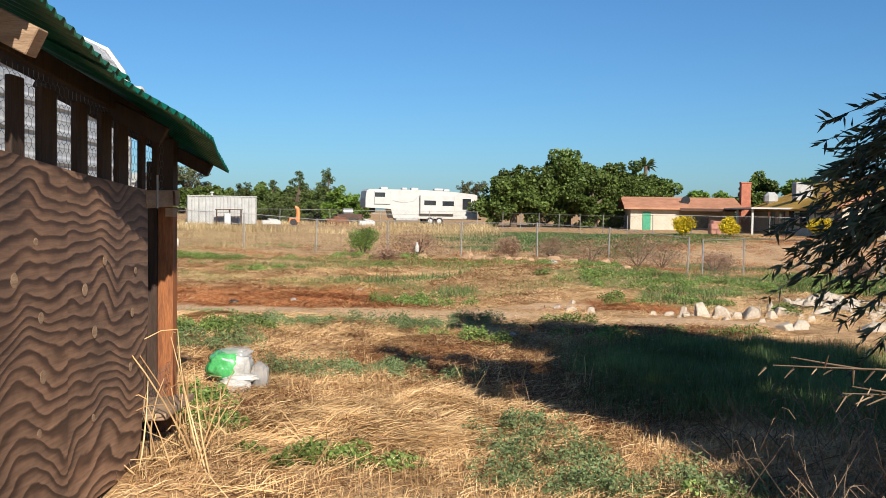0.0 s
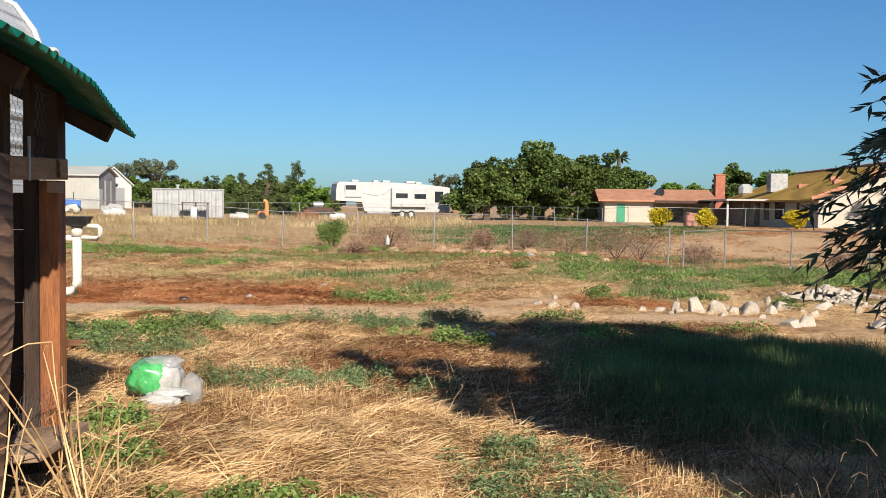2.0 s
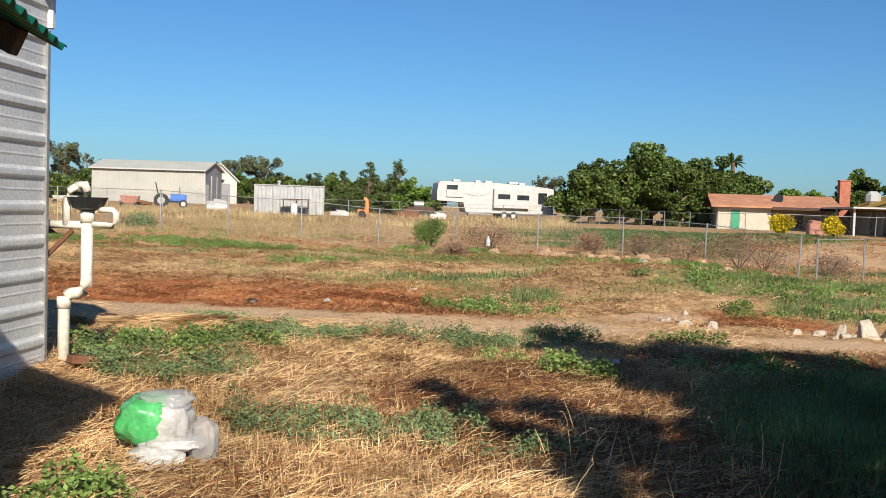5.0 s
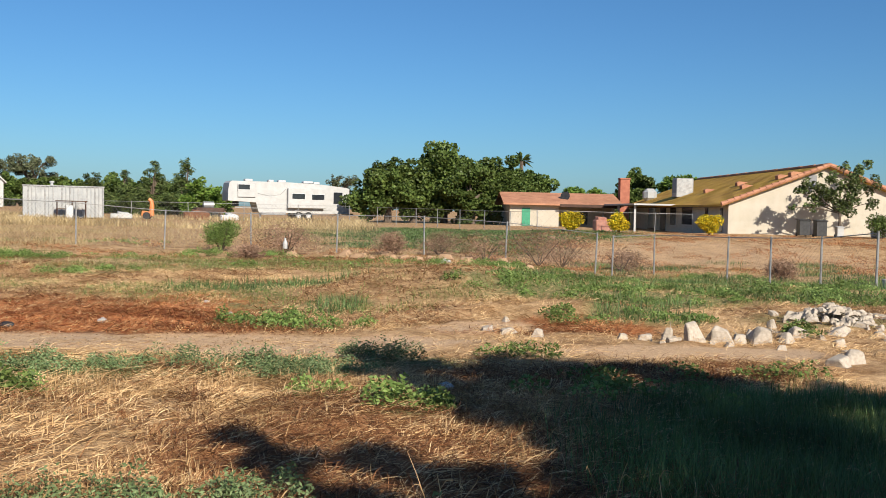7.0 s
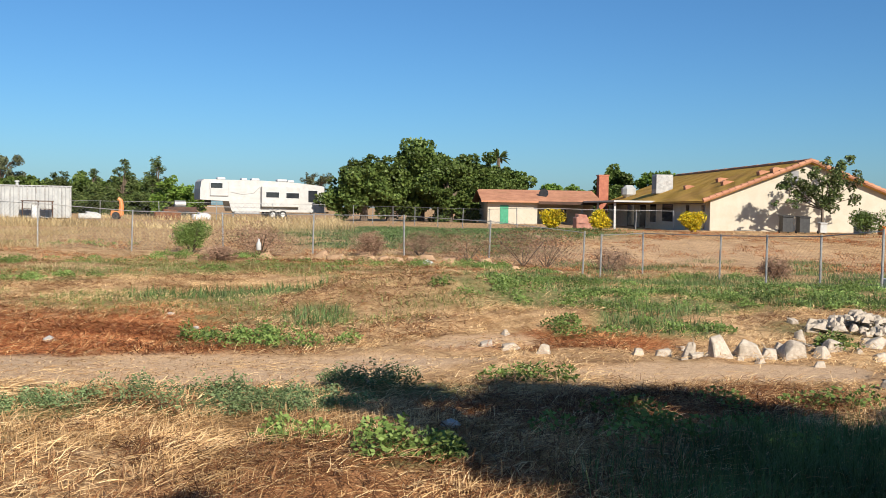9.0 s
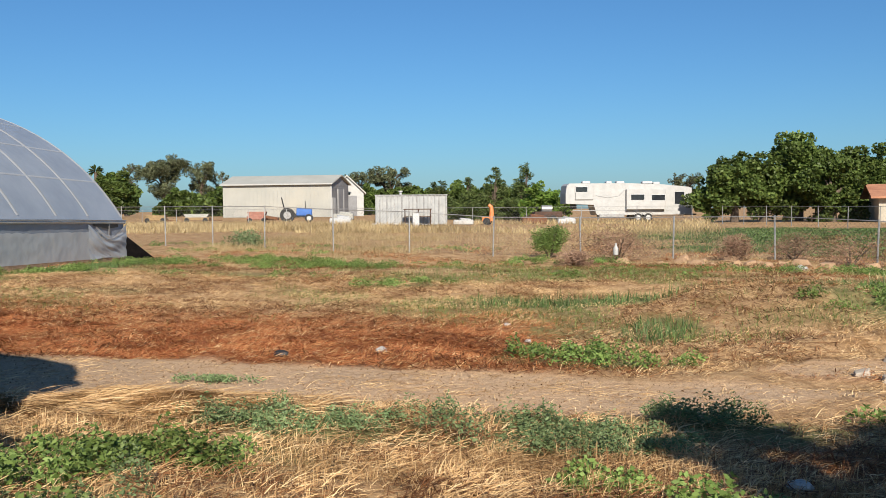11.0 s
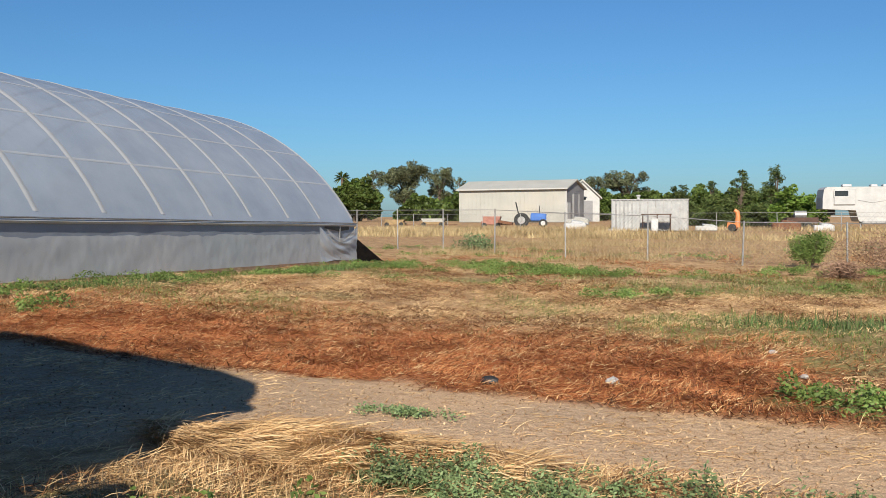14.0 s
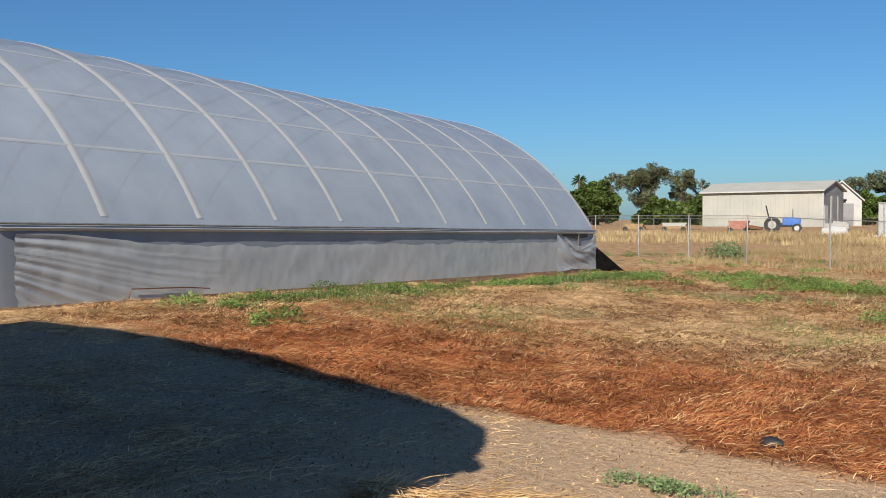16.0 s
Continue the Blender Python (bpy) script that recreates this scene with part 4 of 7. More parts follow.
# ---- chain-link fences ----
def chain_link(name, pts, height, label, spacing=3.05, mesh=0.13, rise=0.0, heights=None):
    f = thing(name, label, "fence", (*pts[0], float(gz(*pts[0]))))

    def put(nm, bm, mat, lab=""):
        ob = part(nm, bm, mat, None, lab)
        ob.parent = f
        ob.matrix_parent_inverse = f.matrix_world.inverted()
    wire = bmesh.new()
    top = []
    for (x0, y0), (x1, y1) in zip(pts, pts[1:]):
        L = math.hypot(x1 - x0, y1 - y0)
        k = max(1, round(L / spacing))
        d = Vector(((x1 - x0) / L, (y1 - y0) / L, 0))
        side = Vector((-d.y, d.x, 0))
        for i in range(k + 1):
            t = i / k
            x, y = x0 + (x1 - x0) * t, y0 + (y1 - y0) * t
            z = float(gz(x, y))
            h = height(x, y) if callable(height) else height
            lean = random.uniform(-0.05, 0.05)
            if i < k or (x1, y1) == pts[-1]:
                put("post", tube([(x, y, z - 0.1), (x + lean * d.x, y + lean * d.y, z + h + 0.04)], 0.028, 8), GALV)
            top.append(Vector((x, y, z + h)))
        n = int(L / mesh)
        w = Vector((d.x, d.y, 0)) * 0.0032
        for i in range(n + 1):
            for sgn in (1, -1):
                a = i * mesh
                x, y = x0 + d.x * a, y0 + d.y * a
                h = height(x, y) if callable(height) else height
                b = a + sgn * h
                q = min(max(b, 0), L)
                hh = abs(q - a)
                p = Vector((x, y, float(gz(x, y)) + 0.03))
                e = Vector((x0 + d.x * q, y0 + d.y * q, float(gz(x0 + d.x * q, y0 + d.y * q)) + 0.03 + hh))
                vs = [wire.verts.new(v) for v in (p - w, p + w, e + w, e - w)]
                wire.faces.new(vs)
    put("wire_mesh", wire, WIRE, "diamond chain-link mesh")
    put("top_rail", tube(top, 0.013, 6), GALV)


chain_link("chain_link_fence", [(-26, 45.5), (-20, 42.5), (-14.5, 40.2), (-8.2, 38.2), (-2.25, 38.0), (3.7, 36.4), (8.6, 32.6)], lambda x, y: 1.32 + 0.35 * float(ss(-4, -16, x)), "galvanised chain-link fence across the dry field")
chain_link("chain_link_fence", [(8.95, 32.0), (10.9, 33.6), (12.1, 30.8), (12.0, 28.0), (12.4, 26.2), (12.2, 23.6)], 1.3, "galvanised chain-link fence along the house yard", 3.0)
chain_link("chain_link_fence", [(-48, 82), (-30, 80), (-14, 79.5), (3, 82)], 1.35, "distant chain-link fence in front of the equipment yard", 4.0, 0.3)
chain_link("chain_link_fence", [(5, 78), (14, 62), (24.5, 62.5)], 1.3, "distant chain-link fence round the back lawn", 2.6, 0.3)


# ---- travel trailer ----
def fifth_wheel():
    a, b = Vector((-7.3, 86.9, 0)), Vector((3.25, 90.1, 0))
    ang = math.degrees(math.atan2(b.y - a.y, b.x - a.x))
    z0 = float(gz(-2, 88))
    rv = thing("fifth_wheel_trailer", "long white fifth-wheel travel trailer with dark windows", "trailer", (a.x, a.y, z0 + 0.02), ang)
    L = (b - a).length
    prof = [(0.0, 1.62), (0.0, 2.5), (0.1, 3.15), (0.32, 3.34), (5.5, 3.34), (8.5, 3.22), (L - 0.25, 3.0), (L, 2.9), (L, 0.62), (2.75, 0.62), (2.65, 0.75), (2.45, 1.5), (0.3, 1.6)]
    part("body", prism([(x, 0, z) for x, z in prof], (0, 2.4, 0)), WHITE_PAINT, rv)
    part("slide_out", box((6.9, -0.22, 1.95), (3.4, 0.44, 1.75), (0, 0, 0), 0.03), WHITE_PAINT, rv, "white slide-out room")
    part("front_slide", box((1.6, -0.06, 2.55), (1.55, 0.14, 1.2), (0, 0, 0), 0.02), WHITE_PAINT, rv)
    for x, z, w, h, y in ((1.35, 2.82, 1.0, 0.42, -0.14), (6.15, 2.12, 1.15, 0.46, -0.45), (7.95, 2.08, 1.15, 0.46, -0.45), (9.95, 2.05, 0.85, 1.05, -0.01)):
        w1 = part("window", box((x, y, z), (w, 0.03, h), (0, 0, 0), 0.01), GLASS_DARK, rv, "dark tinted window")
        part("window_frame", box((x, y + 0.012, z), (w + 0.1, 0.02, h + 0.1), (0, 0, 0), 0.005), WHITE_STEEL, w1)
    for x, z, w in ((2.0, 3.4, 0.7), (4.0, 3.38, 0.5), (5.0, 3.38, 0.7), (7.4, 3.36, 0.9), (8.2, 3.3, 0.6)):
        part("roof_unit", box((x, 1.2, z + 0.06), (w, 0.7, 0.22), (0, 0, 0), 0.06), WHITE_STEEL, rv, "white roof vent")
    for x in (6.3, 7.2):
        for y in (0.1, 2.3):
            wh = part("wheel", tube([(x, y - 0.12, 0.38), (x, y + 0.12, 0.38)], 0.37, 20), RUBBER, rv)
            part("rim", tube([(x, y - 0.14, 0.38), (x, y - 0.1, 0.38)], 0.21, 16), WHITE_STEEL, wh, "white rim")
        part("wheel_arch", tube([(x - 0.46, -0.015, 0.62), (x - 0.3, -0.015, 0.82), (x, -0.015, 0.88), (x + 0.3, -0.015, 0.82), (x + 0.46, -0.015, 0.62)], 0.035, 6), WHITE_STEEL, rv)
    part("stripe", box((5.0, -0.005, 0.98), (8.8, 0.012, 0.05), (0, 0.6, 0)), GALV, rv, "grey side stripe")
    part("swoosh", tube([(2.6, -0.008, 2.3), (3.6, -0.008, 2.1), (4.6, -0.008, 2.25), (5.1, -0.008, 2.75)], 0.02, 6), GALV, rv, "grey painted curve")
    part("skirt_box", box((4.0, 0.4, 0.55), (2.2, 1.0, 0.25), (0, 0, 0), 0.02), GALV, rv)
    part("landing_leg", box((2.9, 0.3, 0.3), (0.12, 0.12, 0.65)), GALV, rv)
    part("hitch", box((0.9, 1.2, 1.35), (0.5, 0.5, 0.4), (0, 0, 0), 0.03), BLACK, rv, "black hitch")
    part("ladder", tube([(L + 0.06, 0.3, 0.9), (L + 0.06, 0.3, 3.0)], 0.03, 6), GALV, rv)
    part("bumper", box((L + 0.25, 1.2, 0.62), (0.5, 2.0, 0.12), (0, 0, 0), 0.02), DARK_WOOD, rv)
    t = thing("utility_trailer", "small dark utility trailer parked by the fifth wheel", "trailer", (-9.3, 86.5, float(gz(-9, 86))), ang)
    part("bed", box((0.6, 0.8, 0.75), (2.4, 1.5, 0.45), (0, 0, 0), 0.02), DARK_WOOD, t)
    part("tank", tube([(0.1, 0.8, 1.2), (1.0, 0.8, 1.2)], 0.32, 14), GALV, t, "grey tank")
    for x in (0.3, 1.0):
        part("wheel", tube([(x, 0, 0.33), (x, 0.2, 0.33)], 0.33, 14), RUBBER, t)


fifth_wheel()


# ---- white ribbed shed ----
def ribbed_shed():
    a, b = Vector((-20.5, 74.4, 0)), Vector((-15.3, 76.0, 0))
    ang = math.degrees(math.atan2(b.y - a.y, b.x - a.x))
    z0 = float(gz(-18, 75)) + 0.1
    s = thing("ribbed_shed", "white vertical-ribbed steel shed with a roof vent", "shed", (a.x, a.y, z0), ang)
    L, W, H = (b - a).length, 2.6, 2.25
    part("body", prism([(0.03, 0.03, 0), (L - 0.03, 0.03, 0), (L - 0.03, W, 0), (0.03, W, 0)], (0, 0, H)), SHED_STEEL, s)
    for k in range(20):
        part("rib", box((0.05 + (L - 0.1) * k / 19, 0.0, H / 2), (0.1, 0.07, H - 0.02), (0, 0, 0), 0.02), GALV if k % 2 else SHED_STEEL, s)
    for k in range(7):
        part("rib", box((L, 0.2 + 0.38 * k, H / 2), (0.07, 0.1, H - 0.02), (0, 0, 0), 0.02), SHED_STEEL, s)
    part("top_rail", box((L / 2, 0.0, H), (L + 0.1, 0.12, 0.08), (0, 0, 0), 0.01), GALV, s)
    part("base_rail", box((L * 0.3, -0.05, 0.06), (L * 0.7, 0.16, 0.12), (0, 0, 0), 0.01), WHITE_PAINT, s)
    part("vent", tube([(1.95, 1, H), (1.95, 1, H + 0.25), (1.95, 1, H + 0.25), (1.95, 1, H + 0.36)], [0.1, 0.1, 0.17, 0.15], 12), WHITE_PAINT, s, "white roof vent")
    r = thing("metal_rack", "dark steel rack standing before the white shed", "rack", (-17.9, 73.4, float(gz(-18, 73))), ang)
    for x in (0, 1.0, 1.9):
        for y in (0, 0.6):
            part("leg", box((x, y, 0.65), (0.06, 0.06, 1.3)), DARK_WOOD, r)
    part("top", box((0.95, 0.3, 1.3), (2.1, 0.75, 0.07)), DARK_WOOD, r)
    part("shelf", box((0.95, 0.3, 0.75), (2.0, 0.7, 0.05)), DARK_WOOD, r)
    w = thing("white_cabinet", "small white box cabinet beside the rack", "cabinet", (-17.0, 73.1, float(gz(-17, 73))), ang)
    part("body", box((0, 0, 0.5), (0.5, 0.5, 1.0), (0, 0, 0), 0.03), WHITE_PAINT, w)
    part("door", box((0, -0.26, 0.5), (0.42, 0.03, 0.85), (0, 0, 0), 0.01), WHITE_STEEL, w)


ribbed_shed()


# ---- barn and shop ----
def barn():
    A, B = Vector((-48.72, 106.4, 0)), Vector((-35.48, 106.4, 0))
    d = (B - A).normalized()
    ang = math.degrees(math.atan2(d.y, d.x))
    z0 = float(gz(-43, 108))
    b = thing("barn", "long cream steel barn with a grey gable end", "barn", (A.x, A.y, z0), ang)
    L, W, H, R = (B - A).length, 6.0, 3.75, 4.75
    part("long_wall", box((L / 2, 0.05, H / 2), (L, 0.1, H)), BARN_WALL, b)
    part("rear_wall", box((L / 2, W, H / 2), (L, 0.1, H)), BARN_WALL, b)
    part("gable_end", prism([(L - 0.05, 0.1, 0), (L - 0.05, W - 0.05, 0), (L - 0.05, W - 0.05, H), (L - 0.05, W / 2, R - 0.05), (L - 0.05, 0.1, H)], (0.06, 0, 0)), BARN_END, b, "grey gable wall")
    part("gable_end", prism([(0.03, 0.1, 0), (0.03, W - 0.05, 0), (0.03, W - 0.05, H), (0.03, W / 2, R - 0.05), (0.03, 0.1, H)], (0.06, 0, 0)), BARN_WALL, b)
    part("roof_slope", prism([(-0.2, -0.35, H - 0.05), (-0.2, W / 2, R), (-0.2, W / 2, R + 0.12), (-0.2, -0.35, H + 0.08)], (L + 0.5, 0, 0)), BARN_ROOF, b)
    part("roof_slope", prism([(-0.2, W + 0.35, H - 0.05), (-0.2, W / 2, R), (-0.2, W / 2, R + 0.12), (-0.2, W + 0.35, H + 0.08)], (L + 0.5, 0, 0)), BARN_ROOF, b)
    part("eave_trim", box((L / 2, -0.37, H), (L + 0.5, 0.05, 0.14)), WHITE_PAINT, b)
    for k in range(15):                              # lap siding of the gable
        part("siding_board", box((L + 0.03, W / 2, 0.13 + 0.25 * k), (0.03, W - 0.2, 0.22), (0, 3, 0)), BARN_END, b)
    part("door", box((L + 0.06, 0.75, 1.1), (0.06, 0.95, 2.2)), WHITE_PAINT, b, "white door")
    part("tall_door", box((L + 0.06, 3.2, 1.6), (0.06, 1.5, 3.2)), BARN_END, b, "grey roll-up door")
    for y in (2.2, 4.1):
        part("door_trim", box((L + 0.07, y, 1.6), (0.08, 0.3, 3.25)), WHITE_PAINT, b, "white door trim")
    for k in range(26):                              # seams of the long wall
        part("seam", box((0.26 + 0.5 * k, -0.012, H / 2), (0.035, 0.03, H - 0.1)), BARN_WALL, b)
    part("corner_trim", box((L + 0.01, 0.04, H / 2), (0.14, 0.14, H)), WHITE_PAINT, b)
    s = thing("shop", "white gabled workshop behind the barn", "workshop", (-36.35, 113.9, z0), 20)
    part("wall", prism([(-1.8, 0, 0), (2.2, 0, 0), (2.2, 0, 2.9), (0.2, 0, 4.8), (-1.8, 0, 2.9)], (0, 8, 0)), WHITE_PAINT, s)
    part("roof", prism([(-2.1, -0.3, 2.66), (0.2, -0.3, 4.84), (2.5, -0.3, 2.66), (2.5, -0.3, 2.86), (0.2, -0.3, 5.04), (-2.1, -0.3, 2.86)], (0, 8.6, 0)), BARN_ROOF, s)
    for x in (0.8,):
        part("door", box((x, -0.03, 1.25), (1.2, 0.06, 2.5)), BARN_END, s, "grey door")
    for k in range(1):
        part("panel", box((0.2 + 1.9 * k, -0.02, 2.75), (0.8, 0.04, 0.3)), GLASS_DARK, s)


barn()


def tractor():
    t = thing("tractor", "small blue tractor with grey wheels and roll bar", "tractor", (-33.7, 91.2, float(gz(-33.7, 91.2))), 20)
    part("hood", box((0.85, 0, 1.0), (1.5, 0.7, 0.75), (0, 3, 0), 0.08), BLUE, t, "blue hood")
    part("chassis", box((0.1, 0, 0.7), (2.6, 0.45, 0.35), (0, 0, 0), 0.03), BLACK, t)
    part("seat", box((-0.75, 0, 1.2), (0.4, 0.45, 0.35), (0, 0, 0), 0.05), BLACK, t)
    for y in (-0.62, 0.62):
        w = part("rear_wheel", tube([(-0.75, y - 0.16, 0.72), (-0.75, y + 0.16, 0.72)], 0.7, 20), RUBBER, t)
        part("rim", tube([(-0.75, y - 0.18, 0.72), (-0.75, y + 0.18, 0.72)], 0.36, 16), GALV, w, "grey rim")
        w = part("front_wheel", tube([(1.3, y - 0.1, 0.42), (1.3, y + 0.1, 0.42)], 0.4, 18), RUBBER, t)
        part("rim", tube([(1.3, y - 0.12, 0.42), (1.3, y + 0.12, 0.42)], 0.22, 14), WHITE_STEEL, w, "white rim")
        part("roll_bar", tube([(-1.0, y * 0.7, 1.1), (-1.3, y * 0.7, 2.4)], 0.045, 6), BLACK, t)
    part("exhaust", tube([(0.95, 0.2, 1.3), (0.95, 0.2, 2.1)], 0.04, 6), BLACK, t)
    part("roll_bar_top", tube([(-1.3, -0.44, 2.4), (-1.3, 0.44, 2.4)], 0.045, 6), BLACK, t)
    part("loader", box((-2.3, 0, 0.5), (1.4, 1.4, 0.25), (0, 10, 0), 0.02), RUST, t, "rusty implement")
    for k, (x, y, w, h, mat, lab) in enumerate(((-37.2, 90.2, 1.9, 1.0, RED_PAINT, "faded red farm implement in the yard"), (-49, 92, 2.2, 0.7, YELLOW_PAINT, "yellow farm machine in the yard"), (-44.5, 92, 2.6, 0.8, YELLOW_PAINT, "yellow and white farm machine in the yard"))):
        z = float(gz(x, y))
        m = thing("farm_implement", lab, "implement", (x, y, z), 15, "farm implements")
        part("frame", box((0, 0, h * 0.5), (w, 1.0, h * 0.35), (0, 0, 0), 0.04), mat, m)
        part("hopper", prism([(-w * 0.4, -0.4, h * 0.65), (w * 0.4, -0.4, h * 0.65), (w * 0.48, -0.4, h * 1.1), (-w * 0.48, -0.4, h * 1.1)], (0, 0.8, 0)), mat if k < 2 else BARN_WALL, m)
        for x2 in (-w * 0.35, w * 0.35):
            part("wheel", tube([(x2, -0.55, 0.25), (x2, -0.42, 0.25)], 0.25, 12), RUBBER, m)
        part("drawbar", box((w * 0.7, 0, h * 0.3), (w * 0.5, 0.12, 0.1)), RUST, m)


tractor()


def chipper():
    c = thing("wood_chipper", "orange chipper with curved discharge chute", "chipper", (-12.3, 78.4, float(gz(-12.3, 78.4))))
    part("chute", tube([(0, 0, 0.3), (0.02, 0, 0.7), (0.05, 0, 1.05), (0.0, 0, 1.4), (-0.2, 0, 1.55)], [0.22, 0.19, 0.17, 0.16, 0.14], 10), ORANGE_PAINT, c, "orange chute")
    part("body", box((-0.35, 0, 0.42), (0.7, 0.5, 0.4), (0, 8, 0), 0.04), ORANGE_PAINT, c)
    for y in (-0.35, 0.35):
        part("wheel", tube([(-0.3, y - 0.08, 0.28), (-0.3, y + 0.08, 0.28)], 0.28, 14), RUBBER, c)
    for x, y, w, h, mat, lab in ((-14.6, 78.8, 1.6, 0.5, WHITE_PAINT, "low white tub beside the fence"), (-9.2, 80.5, 2.0, 0.75, RUST, "rusty scrap heap beside the trailer"), (-6.6, 80, 1.4, 0.55, WHITE_STEEL, "pale stacked boards beside the trailer"), (-25.2, 80, 1.8, 0.75, WHITE_STEEL, "pale pile of boards beside the shed"), (-31.2, 98, 2.2, 0.8, BARN_WALL, "low cream tank beside the shop")):
        s = thing("yard_clutter", lab, "clutter", (x, y, float(gz(x, y))), 12, "yard clutter")
        part("body", box((0, 0, h * 0.4), (w, 0.9, h * 0.8), (0, 0, 0), 0.08), mat, s)
        part("load", box((w * 0.1, 0, h * 0.85), (w * 0.55, 0.6, h * 0.35), (4, 6, 10), 0.06), mat, s)


chipper()


# ---- ranch house ----
def ranch_house():
    C = Vector((25.4, 59.2, 0))
    gx, gl = Vector((0.994, -0.11, 0)), Vector((0.11, 0.994, 0))
    ang = math.degrees(math.atan2(gx.y, gx.x))
    h = thing("ranch_house", "cream stucco ranch house with a moss-stained tile roof", "house", (C.x, C.y, -0.05), ang)
    W, L, H, R = 12.2, 26.0, 2.4, 4.75
    part("gable_wall", prism([(0, 0, -0.3), (W, 0, -0.3), (W, 0, H), (W / 2, 0, R - 0.12), (0, 0, H)], (0, 0.2, 0)), STUCCO, h, "cream stucco gable wall")
    part("far_gable_wall", prism([(0, L, -0.3), (W, L, -0.3), (W, L, H), (W / 2, L, R - 0.12), (0, L, H)], (0, 0.2, 0)), STUCCO, h)
    part("side_wall", box((0.1, L / 2, H / 2 - 0.15), (0.2, L - 0.4, H + 0.3)), STUCCO, h, "cream stucco side wall")
    part("side_wall", box((W - 0.1, L / 2, H / 2 - 0.15), (0.2, L - 0.4, H + 0.3)), STUCCO, h)
    for sx, (e, m) in ((1, (-0.55, W / 2)), (-1, (W + 0.55, W / 2))):
        k = (R - H) / (W / 2)
        z0 = H - 0.55 * k
        bm = bmesh.new()
        add_prism(bm, [(e, -0.35, z0 - 0.1), (m, -0.35, R - 0.1), (m, -0.35, R), (e, -0.35, z0)], (0, L + 0.8, 0))
        slope = part("roof_slope", bm, TILE_MOSSY, h, "moss-stained clay tile slope")
        n = 32
        bm = bmesh.new()
        for i in range(n):                               # overlapping tile courses
            f0, f1 = i / n, (i + 1) / n
            xa, za = e + (m - e) * f0, z0 + (R - z0) * f0
            xb, zb = e + (m - e) * f1, z0 + (R - z0) * f1
            add_prism(bm, [(xa, -0.3, za), (xb, -0.3, zb), (xb, -0.3, zb + 0.02), (xa, -0.3, za + 0.045)], (0, L + 0.7, 0))
        part("tile_course", bm, TILE_MOSSY, slope)
        for i in range(17):                              # barrel tiles along the gable rake
            f = (i + 0.5) / 17
            xa, za = e + (m - e) * (f - 0.032), z0 + (R - z0) * (f - 0.032)
            xb, zb = e + (m - e) * (f + 0.036), z0 + (R - z0) * (f + 0.036)
            part("rake_tile", tube([(xa, -0.33, za + 0.06), (xb, -0.33, zb + 0.035)], [0.15, 0.12], 8), TILE, slope, "red barrel tile")
    for k in range(13):
        part("ridge_tile", tube([(W / 2, -0.3 + 2.05 * k, R + 0.05), (W / 2, 1.8 + 2.05 * k, R + 0.04)], [0.13, 0.11], 8), TILE, h)
    part("gable_vent", box((W / 2 - 0.9, -0.02, 3.75), (0.5, 0.05, 0.8)), BARN_END, h, "grey louvred vent")
    part("eave_board", box((-0.5, L / 2, 2.12), (0.05, L + 0.6, 0.16)), DARK_WOOD, h)
    for y, w, hh, z in ((1.2, 0.5, 1.5, 1.25), (4.2, 0.5, 1.5, 1.25), (8.6, 2.4, 1.2, 1.45), (12.2, 1.4, 1.3, 1.4), (15.0, 1.6, 2.05, 1.0), (18.5, 2.2, 2.05, 1.0)):
        wd = part("window", box((-0.03, y, z), (0.06, w, hh)), GLASS_DARK, h, "dark window glass")
        part("window_frame", box((0.0, y, z), (0.05, w + 0.16, hh + 0.16)), WHITE_PAINT, wd)
    part("patio_roof", box((-1.7, 17.0, 2.24), (3.4, 13.0, 0.12)), WHITE_PAINT, h, "white flat patio cover")
    for y in (11.0, 16.5, 22.5):
        part("patio_post", box((-3.2, y, 1.05), (0.14, 0.14, 2.3)), WHITE_PAINT, h)
    ch = part("chimney", box((-0.9, 25.0, 2.42), (0.85, 0.9, 4.3), (0, 0, 0), 0.02), BRICK, h, "red brick chimney")
    part("chimney_cap", box((-0.9, 25.0, 4.62), (0.95, 1.0, 0.1)), BRICK, ch)
    co = part("roof_cooler", box((1.6, 15.5, 3.65), (1.35, 1.2, 1.5), (0, 0, 0), 0.04), GALV, h, "grey rooftop evaporative cooler")
    part("cooler_louvre", box((0.92, 15.5, 3.75), (0.03, 1.0, 1.0)), BARN_END, co)
    part("roof_cooler", box((0.9, 23.0, 3.2), (1.15, 1.0, 1.1), (0, 0, 0), 0.3), SHED_STEEL, h, "white rooftop cooler")
    for x, y in ((2.6, 4.0), (3.4, 7.2), (4.2, 2.0), (2.2, 10.5), (4.6, 0.9)):
        z = H + (R - H) * x / (W / 2)
        part("roof_vent", prism([(x - 0.35, y, z - 0.1), (x + 0.35, y, z + 0.18), (x - 0.25, y, z + 0.24), (x - 0.4, y, z + 0.15)], (0, 0.5, 0)), TILE, h, "small tile roof vent")
    g = thing("garage_wing", "cream garage wing with red clay tile roof", "garage", (16.5, 82.0, -0.2), -6)
    part("front_wall", box((2.1, 0.1, 1.15), (4.2, 0.2, 2.5)), STUCCO, g)
    part("porch_side_wall", box((4.1, 1.75, 1.15), (0.2, 3.1, 2.5)), STUCCO, g)
    part("porch_back_wall", box((6.5, 3.4, 1.15), (4.6, 0.2, 2.5)), STUCCO, g, "stucco wall in the porch")
    part("gable_wall", prism([(0, 0.2, -0.1), (0, 7, -0.1), (0, 7, 2.4), (0, 3.6, 3.2), (0, 0.2, 2.4)], (0.2, 0, 0)), STUCCO, g)
